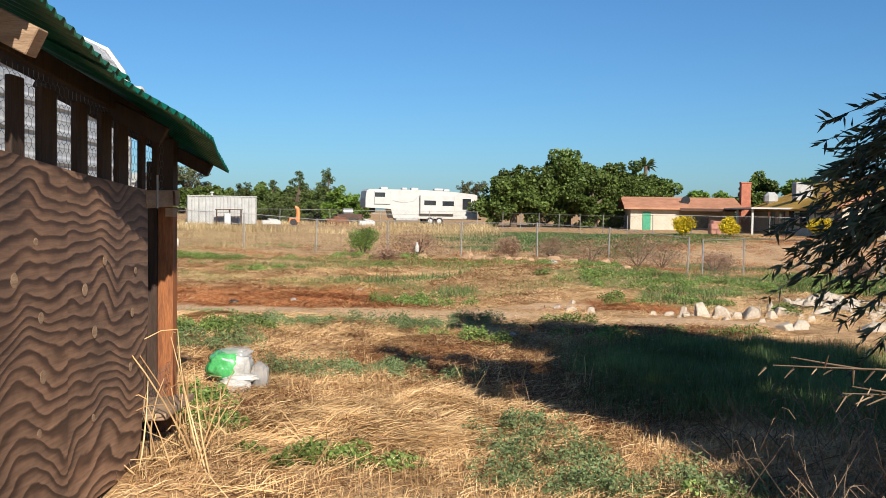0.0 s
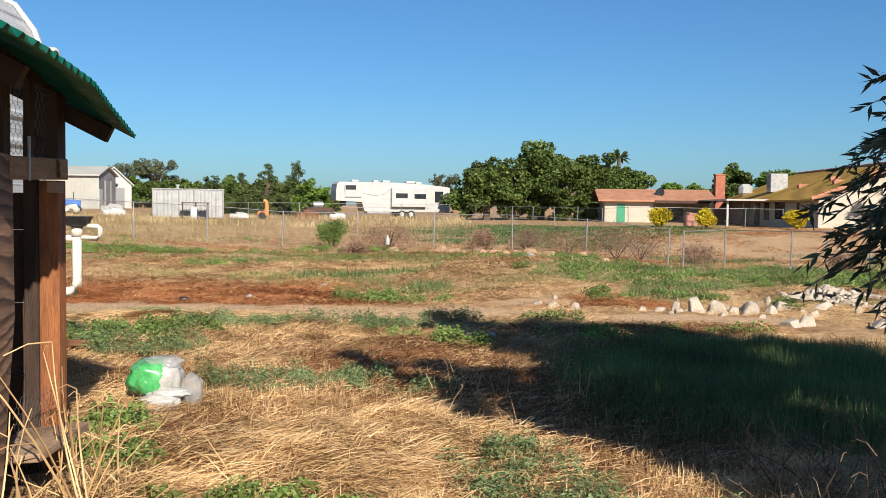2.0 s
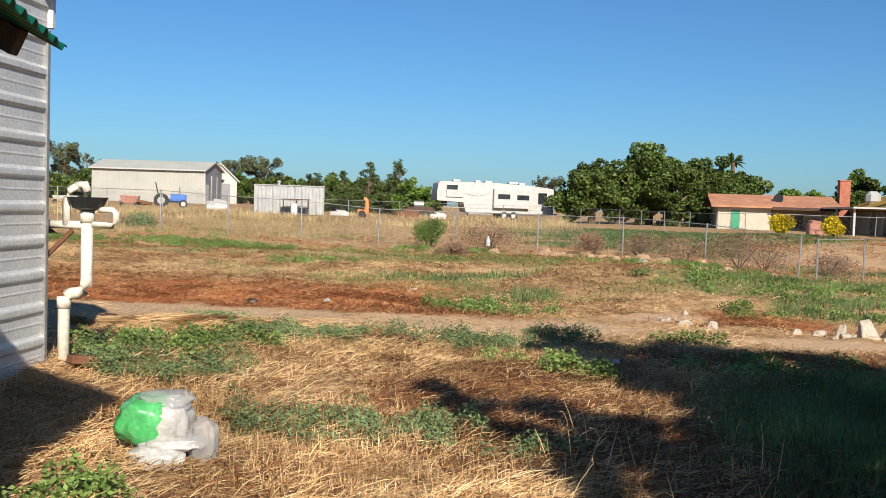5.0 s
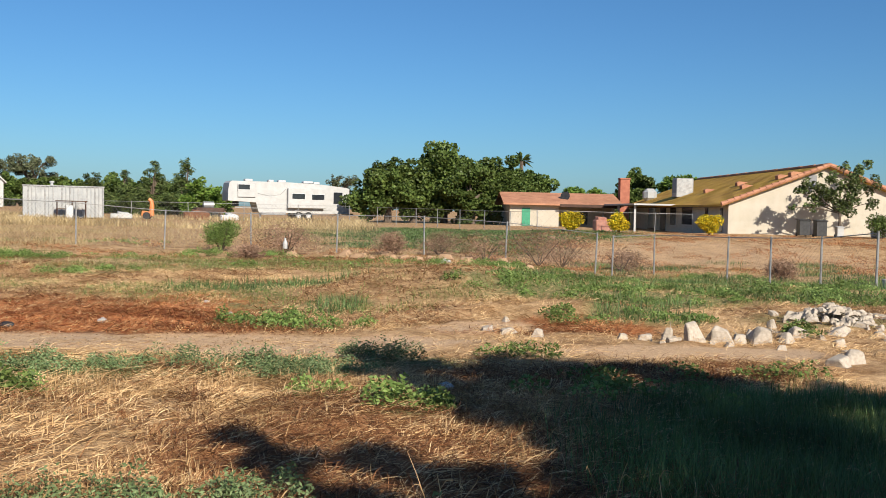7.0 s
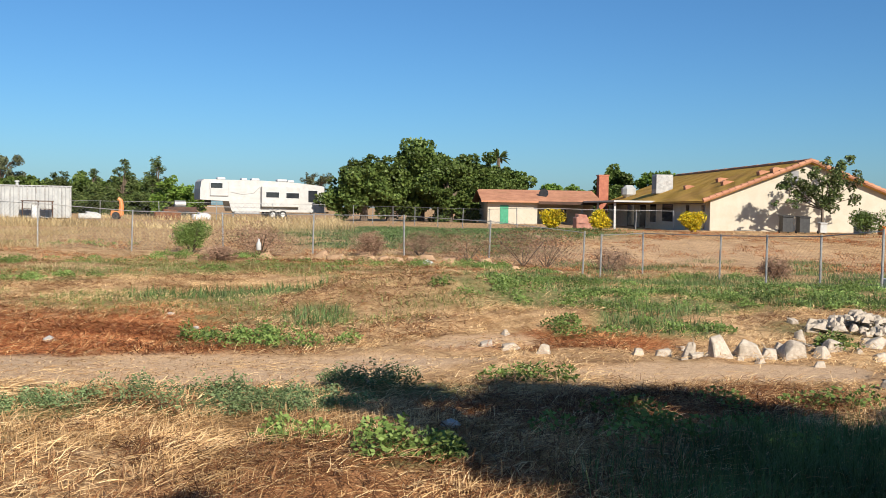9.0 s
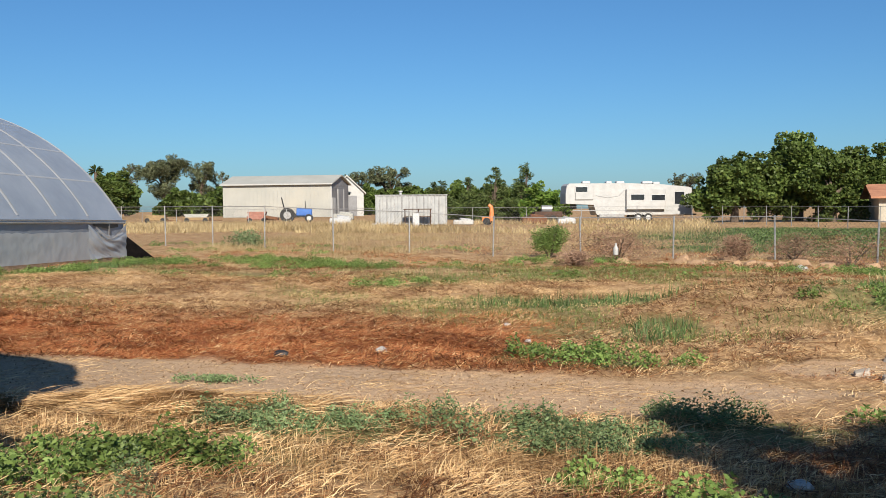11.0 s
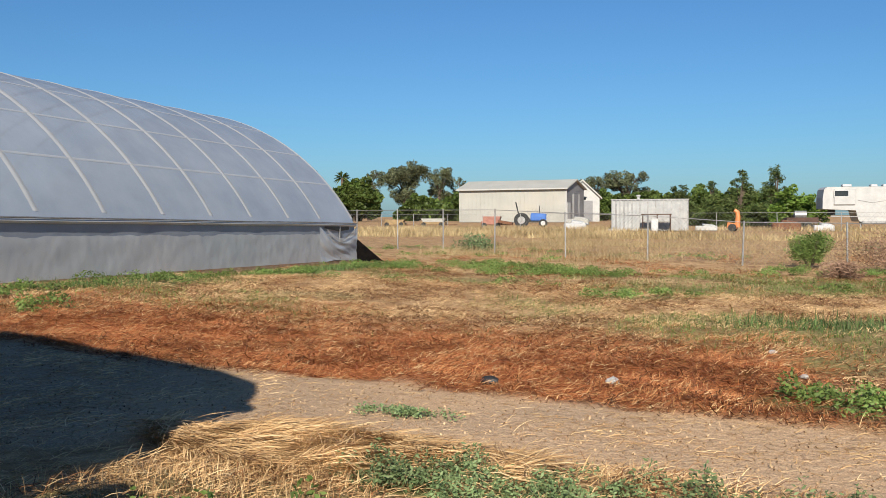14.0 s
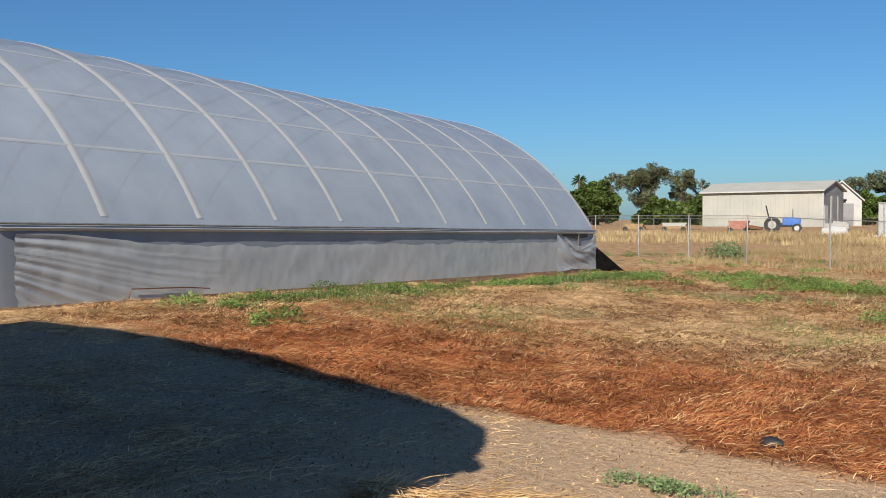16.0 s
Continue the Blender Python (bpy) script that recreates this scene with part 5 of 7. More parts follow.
    part("end_wall", prism([(8.8, 0.2, -0.1), (8.8, 7, -0.1), (8.8, 7, 2.4), (8.8, 3.6, 3.2), (8.8, 0.2, 2.4)], (0.2, 0, 0)), STUCCO, g)
    part("roof_slope", prism([(-0.6, -0.6, 2.25), (-0.6, 3.6, 3.25), (-0.6, 3.6, 3.4), (-0.6, -0.6, 2.4)], (10.2, 0, 0)), TILE, g, "red clay tiles")
    part("roof_slope", prism([(-0.6, 7.6, 2.25), (-0.6, 3.6, 3.25), (-0.6, 3.6, 3.4), (-0.6, 7.6, 2.4)], (10.2, 0, 0)), TILE, g)
    part("door", box((1.4, -0.02, 1.0), (0.7, 0.05, 2.0)), surface("green_door_paint", (0.03, 0.22, 0.12), (0.05, 0.3, 0.17), 0.5), g, "green door")
    part("window", box((6.4, 3.28, 1.2), (1.8, 0.05, 1.1)), GLASS_DARK, g)
    part("fascia", box((6.8, -0.62, 2.26), (5.2, 0.05, 0.24)), DARK_WOOD, g, "dark fascia board")
    dish = part("satellite_dish", tube([(5.0, 1.4, 3.0), (4.96, 1.33, 3.03), (4.9, 1.2, 3.08)], [0.05, 0.3, 0.42], 14), BLACK, g, "dark satellite dish")
    part("dish_arm", tube([(5.0, 1.45, 2.7), (5.0, 1.4, 3.0)], 0.03, 6), BLACK, dish)


ranch_house()


def wheelie_bin(x, y, mat, label, s=1.0):
    b = thing("wheelie_bin", label, "bin", (x, y, float(gz(x, y))), -10, "bins by the house")
    part("body", prism([(-0.3 * s, -0.32 * s, 0.08), (0.3 * s, -0.32 * s, 0.08), (0.3 * s, 0.32 * s, 0.08), (-0.3 * s, 0.32 * s, 0.08)], (0, 0, 0.92 * s)), mat, b)
    part("lid", box((0, 0, 1.03 * s), (0.72 * s, 0.76 * s, 0.08), (4, 0, 0), 0.02), mat, b)
    for k in (-0.28, 0.28):
        part("wheel", tube([(k * s - 0.03, 0.34 * s, 0.1), (k * s + 0.03, 0.34 * s, 0.1)], 0.1, 10), RUBBER, b)


wheelie_bin(28.2, 55.3, BLACK, "black wheelie bin by the stucco wall", 0.95)
wheelie_bin(29.2, 55.2, BLACK, "dark wheelie bin by the stucco wall", 0.95)
wheelie_bin(30.3, 55.0, WHITE_PAINT, "white bin by the stucco wall", 0.6)


def utility_stand():
    u = thing("utility_stand", "grey meter box on a steel post frame", "meter stand", (19.05, 33.0, float(gz(19.05, 33.0))), -20)
    for x in (0, 0.85):
        part("post", tube([(x, 0, -0.1), (x, 0, 1.95)], 0.045, 8), GALV, u)
    for z in (1.2, 1.95):
        part("crossbar", box((0.42, 0, z), (0.95, 0.05, 0.06)), GALV, u)
    bx = part("meter_box", box((0.66, -0.09, 1.45), (0.26, 0.14, 0.46), (0, 0, 0), 0.015), GALV, u, "grey meter box")
    part("meter_glass", tube([(0.66, -0.18, 1.52), (0.66, -0.155, 1.52)], 0.07, 14), GLASS_DARK, bx)
    b = thing("bucket", "white plastic bucket standing by the meter post", "bucket", (14.6, 26.8, float(gz(14.6, 26.8))))
    part("body", tube([(0, 0, 0), (0, 0, 0.3)], [0.1, 0.125], 14), WHITE_PAINT, b)
    part("rim", tube([(0, 0, 0.275), (0, 0, 0.302)], 0.132, 14), WHITE_PAINT, b)


utility_stand()


def junk_by_house():
    for x, y, w, h, mat, lab in ((32.6, 54.6, 0.9, 0.5, BAG_WHITE, "white plastic bag of junk by the stucco wall"), (33.9, 54.4, 0.7, 0.45, ORANGE_PAINT, "faded orange crate by the stucco wall"), (35.0, 54.2, 1.3, 0.35, WHITE_STEEL, "pale stacked panels by the stucco wall"), (18.9, 64.0, 1.2, 0.95, RED_PAINT, "red-brown garden bench on the patio")):
        j = thing("junk_pile", lab, "clutter", (x, y, float(gz(x, y)) + 0.01), 8)
        part("body", box((0, 0, h * 0.45), (w, 0.6, h * 0.9), (0, 0, 0), 0.06), mat, j)
        part("top", box((-w * 0.12, 0, h * 0.95), (w * 0.6, 0.45, h * 0.3), (3, 5, 14), 0.05), mat, j)


junk_by_house()


# ---- rocks and small litter ----
def rock(x, y, s, shape, seed, label, name="rock", group="rubble along the track", mat=ROCK, sink=0.3):
    """Broken, flat-faced chunk: the hull of a skewed block with chipped corners."""
    z = float(gz(x, y))
    bm = bmesh.new()
    r = random.Random(seed)
    top = r.uniform(0.45, 0.85)
    for cx in (-1, 1):
        for cy in (-1, 1):
            for cz in (-1, 1):
                k = top if cz > 0 else 1.0
                p = Vector((cx * k * r.uniform(0.65, 1.0), cy * k * r.uniform(0.65, 1.0), cz * r.uniform(0.6, 1.0)))
                for _ in range(2):
                    q = p + Vector((-cx * r.uniform(0, 0.3), -cy * r.uniform(0, 0.3), -cz * r.uniform(0, 0.25)))
                    bm.verts.new(Vector((q.x * shape[0], q.y * shape[1], q.z * shape[2])) * s * 0.8)
    res = bmesh.ops.convex_hull(bm, input=bm.verts[:])
    loose = [v for v in bm.verts if not v.link_faces]
    bmesh.ops.delete(bm, geom=loose, context="VERTS")
    bmesh.ops.bevel(bm, geom=bm.edges[:], offset=0.05 * s, segments=1, affect="EDGES", profile=0.5)
    ob = part(name, bm, mat)
    ob.matrix_world = pose(x, y, z + sink * s * shape[2], r.uniform(-14, 14), r.uniform(-14, 14), r.uniform(-35, 35))
    return tagged(ob, label, "rock", group)


ROW = ((3.45, 15.35, 0.16, (1, 1, 0.8)), (3.68, 15.25, 0.17, (1.1, 0.8, 0.8)), (3.84, 14.95, 0.2, (0.8, 0.8, 1.25)), (4.08, 14.85, 0.3, (0.9, 0.7, 1.3)), (4.42, 14.85, 0.27, (1.0, 0.7, 0.95)),
       (4.68, 14.95, 0.16, (1, 1, 1)), (4.9, 14.85, 0.29, (1.1, 0.8, 0.85)), (5.18, 14.8, 0.2, (1.1, 0.9, 0.9)), (5.36, 14.95, 0.22, (1, 0.9, 0.9)), (5.55, 15.1, 0.18, (1.2, 1, 0.8)),
       (5.48, 15.75, 0.2, (0.7, 0.6, 1.4)), (5.75, 14.7, 0.14, (1.2, 1, 0.8)), (5.35, 13.9, 0.14, (1, 1, 0.8)), (5.05, 13.3, 0.24, (1.1, 0.9, 0.8)), (4.75, 13.05, 0.22, (1.3, 1, 0.6)),
       (6.2, 13.35, 0.42, (1.3, 0.8, 0.45)), (6.15, 15.4, 0.3, (1.4, 0.9, 0.4)), (2.45, 15.35, 0.16, (1, 0.8, 1)), (2.15, 15.6, 0.15, (1.3, 1, 0.7)), (1.95, 15.8, 0.14, (1.2, 1, 0.7)), (2.3, 16.4, 0.1, (1, 1, 1)), (3.6, 13.2, 0.08, (1, 1, 0.6)))
for k, (x, y, s, sh) in enumerate(ROW):
    rock(x - 0.04, y - 0.38, s * 0.68, (sh[0] * 1.15, sh[1], sh[2]), k + 1, "pale chunk of broken concrete set beside the track" if s > 0.15 else "small pale stone beside the track")
rr = random.Random(5)
HEAP = (6.75, 16.3)
for k in range(190):
    a, q = rr.uniform(0, 6.28), rr.random() ** 0.6
    x, y = HEAP[0] + math.cos(a) * q * 0.66 + 0.4 * (q > 0.82), HEAP[1] + math.sin(a) * q * 0.7
    s = rr.uniform(0.04, 0.085) if k % 7 else rr.uniform(0.085, 0.12)
    ob = rock(x, y, s, (rr.uniform(0.9, 1.4), rr.uniform(0.7, 1.1), rr.uniform(0.5, 0.9)), 40 + k, "grey-white rubble piled on weeds", group="rubble heap")
    ob.location.z += max(0.0, 0.22 * (1 - q * 1.1))
for k in range(70):
    rock(rr.uniform(6.3, 9.6), rr.uniform(14.6, 17.4), rr.uniform(0.04, 0.13), (rr.uniform(0.9, 1.5), rr.uniform(0.7, 1.1), rr.uniform(0.4, 0.8)), 300 + k, "small pale rubble scattered beside the heap", group="scattered rubble")
for k in range(26):
    rock(rr.gauss(4.6, 0.75), rr.gauss(14.85, 0.35), rr.uniform(0.05, 0.11), (1.2, 0.9, 0.7), 400 + k, "small pale stone beside the track")
for k in range(34):
    x = rr.uniform(-2.5, 9)
    y = float(np.interp(x, [-2.5, 3.7, 9], [36.2, 34.0, 30.2])) + rr.gauss(0, 0.6)
    rock(x, y, rr.uniform(0.1, 0.3), (1.4, 1.0, 0.6), 140 + k, "sandy boulder along the fence foot", group="boulders along the fence", mat=surface("sandy_clod", (0.31, 0.195, 0.115), (0.41, 0.27, 0.16), 0.95, 0, 4, 40, 0.6) if k == 0 else bpy.data.materials["sandy_clod"])


def small_litter():
    for x, y, s, mat, nm, lab in ((3.75, 31.6, 0.13, WHITE_PAINT, "white_block", "white concrete block lying in the weeds"), (-1.62, 18.2, 0.035, BAG_WHITE, "paper_scrap", "white scrap of paper on the stubble"), (-1.2, 17.0, 0.03, BAG_WHITE, "paper_scrap", "white scrap of paper on the stubble"),
                                  (-3.5, 15.55, 0.06, BLACK, "dark_rag", "dark crumpled rag beside the track"), (0.0, 9.75, 0.035, BLACK, "dark_clod", "dark clod in the dry straw"), (-3.6, 12.75, 0.06, BARN_END, "grey_rag", "grey rag on the straw"), (-2.55, 15.9, 0.05, BAG_WHITE, "paper_scrap", "pale torn net on the stubble"), (0.9, 11.9, 0.05, BAG_WHITE, "paper_scrap", "white scrap of paper on the stubble")):
        bm = bmesh.new()
        bmesh.ops.create_icosphere(bm, subdivisions=2, radius=1)
        for v in bm.verts:
            n = 1 + 0.5 * noise.noise(v.co * 2.3 + Vector((x, y, 0)))
            v.co = Vector((v.co.x * n * 1.3, v.co.y * n, v.co.z * n * 0.7)) * s
        ob = part(nm, bm, mat)
        ob.location = (x, y, float(gz(x, y)) + 0.5 * s)
        tagged(ob, lab, "litter")
    j = thing("plastic_jug", "white plastic jug hanging in the dry bush", "jug", (-1.0, 35.6, float(gz(-1.0, 35.6)) + 0.22))
    part("body", tube([(0, 0, 0), (0, 0, 0.02), (0, 0, 0.2), (0, 0, 0.29), (0, 0, 0.33)], [0.07, 0.08, 0.08, 0.035, 0.03], 12), WHITE_PAINT, j, "", True)
    part("cap", tube([(0, 0, 0.33), (0, 0, 0.36)], 0.035, 10), WHITE_STEEL, j)


small_litter()


# ---- vegetation ----
def blades(name, x, y, length, width, lean, mat, label, category="grass", lift=0.0, curl=0.5, comb=0.0):
    """Grass: one tapered, bent blade at every (x, y); lean 0 is upright, 1 lies flat."""
    n = len(x)
    z = gz(x, y) + lift
    ang = rng.uniform(0, 2 * np.pi, n)
    if comb:                                        # matted: neighbours lie the same way
        ang = 14.0 * fbm(x, y, 0.75, 44) + rng.normal(0, comb, n) + np.pi * (rng.random(n) < 0.3)
    d = np.stack([np.cos(ang), np.sin(ang), np.zeros(n)], -1)
    sd = np.stack([-np.sin(ang), np.cos(ang), np.zeros(n)], -1)
    L, W, K = (np.broadcast_to(np.asarray(v, float), (n,))[:, None] for v in (length, width, lean))
    p0 = np.stack([x, y, z - 0.005], -1)
    up = np.array([[0, 0, 1.0]])
    a = K * 0.5 * np.pi * 0.97
    p1 = p0 + L * 0.5 * (up * np.cos(a) + d * np.sin(a))
    a2 = np.minimum(a * (1 + curl) + 0.12, 1.62)
    p2 = p1 + L * 0.5 * (up * np.cos(a2) + d * np.sin(a2))
    p1[:, 2] = np.maximum(p1[:, 2], p0[:, 2] + 0.012)
    p2[:, 2] = np.maximum(p2[:, 2], p0[:, 2] + 0.004)
    tilt = sd * 0.85 + up * 0.5 * np.sin(a)
    co = np.stack([p0 - tilt * W / 2, p0 + tilt * W / 2, p1 + tilt * W * 0.42, p1 - tilt * W * 0.42, p2], 1).reshape(-1, 3)
    b = (np.arange(n) * 5)[:, None]
    idx = np.concatenate([b + np.array([[0, 1, 2, 3]]), b + np.array([[3, 2, 4]])], 1).ravel()
    me = fast_mesh(name, co, idx, np.tile([4, 3], n), mat)
    return tagged(new(name, me), label, category, kind="stuff")


def spread(n, x0, x1, y0, y1, keep):
    x, y = rng.uniform(x0, x1, n), rng.uniform(y0, y1, n)
    k = rng.random(n) < np.clip(keep(x, y), 0, 1)
    return x[k], y[k]


def clear_of_things(x, y):
    coop = (x < CX + 0.05) & (y < 6.12)
    garage = (x < -3.2) & (y < 9.7)
    house = (x > 24.9) & (y > 58)
    s = (x - GH_N.x) * GH_U.y - (y - GH_N.y) * GH_U.x
    glass = (s < 0.05)
    return np.where(coop | garage | house | glass, 0.0, 1.0)


def straw_keep(x, y):
    g, tr, rd = greenish(x, y), track(x, y), reddish(x, y)
    patch = 0.35 + 0.65 * ss(0.35, 0.6, fbm(x, y, 0.8, 41))
    return patch * (1 - 0.97 * tr) * (1 - 0.6 * g) * (1 - 0.75 * rd) * clear_of_things(x, y)


def leafy(name, px, py, pz, h, r, per, size, mat, label, category="weed", slim=0.55, droop=0.2, kind="stuff", density=0.6):
    """Low leafy plants: per leaves round every (px, py), within radius r and height h, as bent diamonds."""
    n = len(px)
    N = n * per
    k = np.repeat(np.arange(n), per)
    hh, rr2 = np.broadcast_to(h, (n,))[k], np.broadcast_to(r, (n,))[k]
    a = rng.uniform(0, 2 * np.pi, N)
    q = np.sqrt(rng.random(N)) * rr2
    f = rng.random(N) ** density
    c = np.stack([px[k] + np.cos(a) * q, py[k] + np.sin(a) * q, pz[k] + 0.01 + f * hh * (1 - 0.55 * (q / np.maximum(rr2, 1e-4)) ** 2)], -1)
    return leaf_mesh(name, c, size, mat, label, category, slim, droop, kind)


def leaf_mesh(name, c, size, mat, label="", category="", slim=0.55, droop=0.2, kind="stuff", out=None, parent=None):
    N = len(c)
    d = rng.normal(size=(N, 3))
    d[:, 2] = d[:, 2] * 0.6 - droop
    if out is not None:
        d += out * 0.8
    d /= np.linalg.norm(d, axis=1)[:, None]
    s = np.cross(d, rng.normal(size=(N, 3)))
    s /= np.linalg.norm(s, axis=1)[:, None] + 1e-9
    nn = np.cross(d, s)
    L = (size * rng.uniform(0.6, 1.25, N))[:, None]
    co = np.stack([c - d * L * 0.5, c + s * L * slim * 0.5 + nn * L * 0.08, c + d * L * 0.5, c - s * L * slim * 0.5 + nn * L * 0.08], 1).reshape(-1, 3)
    me = fast_mesh(name, co, np.arange(N * 4), np.full(N, 4), mat)
    ob = new(name, me)
    if parent:
        ob.parent = parent
        ob.matrix_parent_inverse = parent.matrix_world.inverted()
        return tagged(ob, label)
    return tagged(ob, label, category, kind=kind)


def weeds(name, ells, n, per, h, r, size, mat, label, slim=0.5, seed=0, droop=0.0):
    px, py = [], []
    for cx, cy, rx, ry in ells:
        m = int(n * rx * ry) + 3
        a, q = rng.uniform(0, 6.283, m), np.sqrt(rng.random(m))
        px.append(cx + np.cos(a) * q * rx)
        py.append(cy + np.sin(a) * q * ry)
    px, py = np.concatenate(px), np.concatenate(py)
    k = (track(px, py) < 0.6) & (fbm(px, py, 1.6, 101 + seed) > 0.40)
    px, py = px[k], py[k]
    return leafy(name, px, py, gz(px, py), rng.uniform(0.5, 1.15, len(px)) * h, rng.uniform(0.6, 1.2, len(px)) * r, per, size, mat, label, slim=slim, droop=droop)


# lying straw
x, y = spread(240000, -4.2, 4.5, 3.2, 13.6, straw_keep)
blades("straw_litter", x, y, rng.uniform(0.04, 0.2, len(x)), rng.uniform(0.003, 0.007, len(x)), rng.uniform(0.7, 1.0, len(x)), STRAW, "pale dry straw lying in tangled layers", "straw", rng.uniform(0, 0.05, len(x)), 0.1, 1.0)
x, y = spread(260000, -14, 10, 13.3, 26, straw_keep)
blades("straw_litter", x, y, rng.uniform(0.03, 0.13, len(x)), rng.uniform(0.003, 0.007, len(x)), rng.uniform(0.6, 1.0, len(x)), STRAW, "pale dry straw lying in tangled layers", "straw", rng.uniform(0, 0.06, len(x)), 0.15, 0.5)
x, y = spread(26000, -12, -4.2, 9.8, 13.2, lambda x, y: 0.15 + 0.8 * ss(0.48, 0.64, fbm(x, y, 0.9, 86)))
blades("straw_litter", x, y, rng.uniform(0.05, 0.22, len(x)), rng.uniform(0.003, 0.006, len(x)), rng.uniform(0.85, 1.0, len(x)), STRAW, "loose straw strewn over the shaded yard", "straw", rng.uniform(0, 0.02, len(x)), 0.1)
# mats of thick bright straw
x, y = spread(60000, -5.4, -1.6, 12.2, 13.7, lambda x, y: ss(0.35, 0.6, gauss(x, y, -3.4, 12.95, 1.45, 0.38) + 0.35 * (fbm(x, y, 1.6, 51) - 0.5)))
blades("straw_mat", x, y, rng.uniform(0.15, 0.4, len(x)), rng.uniform(0.004, 0.008, len(x)), rng.uniform(0.88, 1.0, len(x)), STRAW, "thick mat of bright straw beside the track", "straw", rng.uniform(0, 0.09, len(x)), 0.05, 0.5)
x, y = spread(70000, -2.4, 1.4, 4.2, 8.6, lambda x, y: ss(0.3, 0.6, gauss(x, y, -0.3, 6.9, 1.3, 0.9) + 0.4 * (fbm(x, y, 1.2, 52) - 0.5)))
blades("straw_mat", x, y, rng.uniform(0.06, 0.26, len(x)), rng.uniform(0.003, 0.007, len(x)), rng.uniform(0.75, 1.0, len(x)), STRAW, "thick mat of golden straw", "straw", rng.uniform(0, 0.08, len(x)), 0.08, 0.95)
# standing stubble
x, y = spread(130000, -4, 4, 3.4, 13.2, lambda x, y: straw_keep(x, y) * ss(0.42, 0.62, fbm(x, y, 1.1, 61)))
blades("stubble", x, y, rng.uniform(0.05, 0.15, len(x)), rng.uniform(0.003, 0.006, len(x)), rng.uniform(0.02, 0.45, len(x)), STRAW, "short standing dry stubble", "grass")
x, y = spread(90000, -14, 12, 15, 37, lambda x, y: straw_keep(x, y) * ss(0.42, 0.66, fbm(x, y, 0.5, 62)))
blades("stubble", x, y, rng.uniform(0.05, 0.15, len(x)), rng.uniform(0.004, 0.008, len(x)), rng.uniform(0.35, 0.95, len(x)), STRAW, "short standing dry stubble", "grass")
# red-brown stubble and dark litter
x, y = spread(260000, -18, 4, 14.6, 21, lambda x, y: reddish(x, y) * (1 - track(x, y)) * clear_of_things(x, y))
blades("red_stubble", x, y, rng.uniform(0.04, 0.14, len(x)), rng.uniform(0.003, 0.007, len(x)), rng.uniform(0.5, 1.0, len(x)), REDGRASS, "rust-red dried grass along the track", "grass", rng.uniform(0, 0.03, len(x)), 0.4, 0.7)
x, y = spread(110000, -2.4, 5.0, 6.6, 13.4, lambda x, y: np.maximum(reddish(x, y), 0.5 * ss(0.55, 0.7, fbm(x, y, 0.9, 71))) * (1 - track(x, y)) * clear_of_things(x, y))
blades("brown_litter", x, y, rng.uniform(0.06, 0.26, len(x)), rng.uniform(0.003, 0.006, len(x)), rng.uniform(0.5, 1.0, len(x)), BROWN, "dark brown dried weed litter", "grass", rng.uniform(0, 0.04, len(x)))
x, y = spread(60000, -4, 4, 3.2, 13.4, lambda x, y: 0.7 * ss(0.5, 0.66, fbm(x, y, 1.5, 72)) * (1 - track(x, y)) * clear_of_things(x, y))
blades("brown_litter", x, y, rng.uniform(0.06, 0.22, len(x)), rng.uniform(0.003, 0.006, len(x)), rng.uniform(0.6, 1.0, len(x)), BROWN, "dark brown dried weed litter", "grass", rng.uniform(0, 0.04, len(x)))
x, y = spread(190000, -14, 10, 15, 34, lambda x, y: 0.9 * ss(0.42, 0.60, fbm(x, y, 0.6, 73)) * (1 - greenish(x, y)) * clear_of_things(x, y))
blades("brown_litter", x, y, rng.uniform(0.05, 0.2, len(x)), rng.uniform(0.005, 0.010, len(x)), rng.uniform(0.5, 1.0, len(x)), BROWN, "dark brown dried weed litter", "grass", rng.uniform(0, 0.03, len(x)))
# green grass
lush = lambda x, y: np.maximum.reduce([gauss(x, y, 3.1, 9.2, 2.1, 2.5), gauss(x, y, -1.2, 20.9, 1.9, 0.7), gauss(x, y, 0.2, 18.0, 0.5, 1.2), gauss(x, y, 6.2, 21.2, 3.0, 1.1), gauss(x, y, 9.2, 19.4, 2.4, 0.9), gauss(x, y, 10.5, 23.0, 2.6, 0.9), gauss(x, y, 5.0, 18.6, 1.3, 0.6), gauss(x, y, 4.2, 16.3, 0.9, 0.6), gauss(x, y, 12, 27, 5, 2.0), gauss(x, y, 5.5, 25, 4, 1.3), 0.6 * gauss(x, y, -12.6, 19.5, 0.9, 4.2), 0.65 * gauss(x, y, -13.6, 28, 1.0, 4)])
x, y = spread(230000, 0.3, 6.2, 4.6, 13.4, lambda x, y: ss(0.3, 0.7, gauss(x, y, 3.3, 9.0, 2.3, 2.7) + 0.5 * (fbm(x, y, 0.9, 81) - 0.5)))
blades("green_grass", x, y, rng.uniform(0.07, 0.24, len(x)), rng.uniform(0.003, 0.007, len(x)), rng.uniform(0.02, 0.5, len(x)), LUSH, "soft green grass in the tree's shade", "grass")
x, y = spread(220000, -15, 18, 14.5, 34, lambda x, y: ss(0.35, 0.7, lush(x, y) + 0.5 * (fbm(x, y, 0.8, 82) - 0.5)) * (1 - track(x, y)) * clear_of_things(x, y))
blades("green_grass", x, y, rng.uniform(0.08, 0.26, len(x)), rng.uniform(0.007, 0.014, len(x)), rng.uniform(0.05, 0.6, len(x)), LUSH, "green grass patches in the field", "grass")
x, y = spread(150000, -13, 12, 17, 33, lambda x, y: 0.8 * ss(0.50, 0.68, fbm(x, y, 0.42, 33)) * (1 - reddish(x, y)) * clear_of_things(x, y))
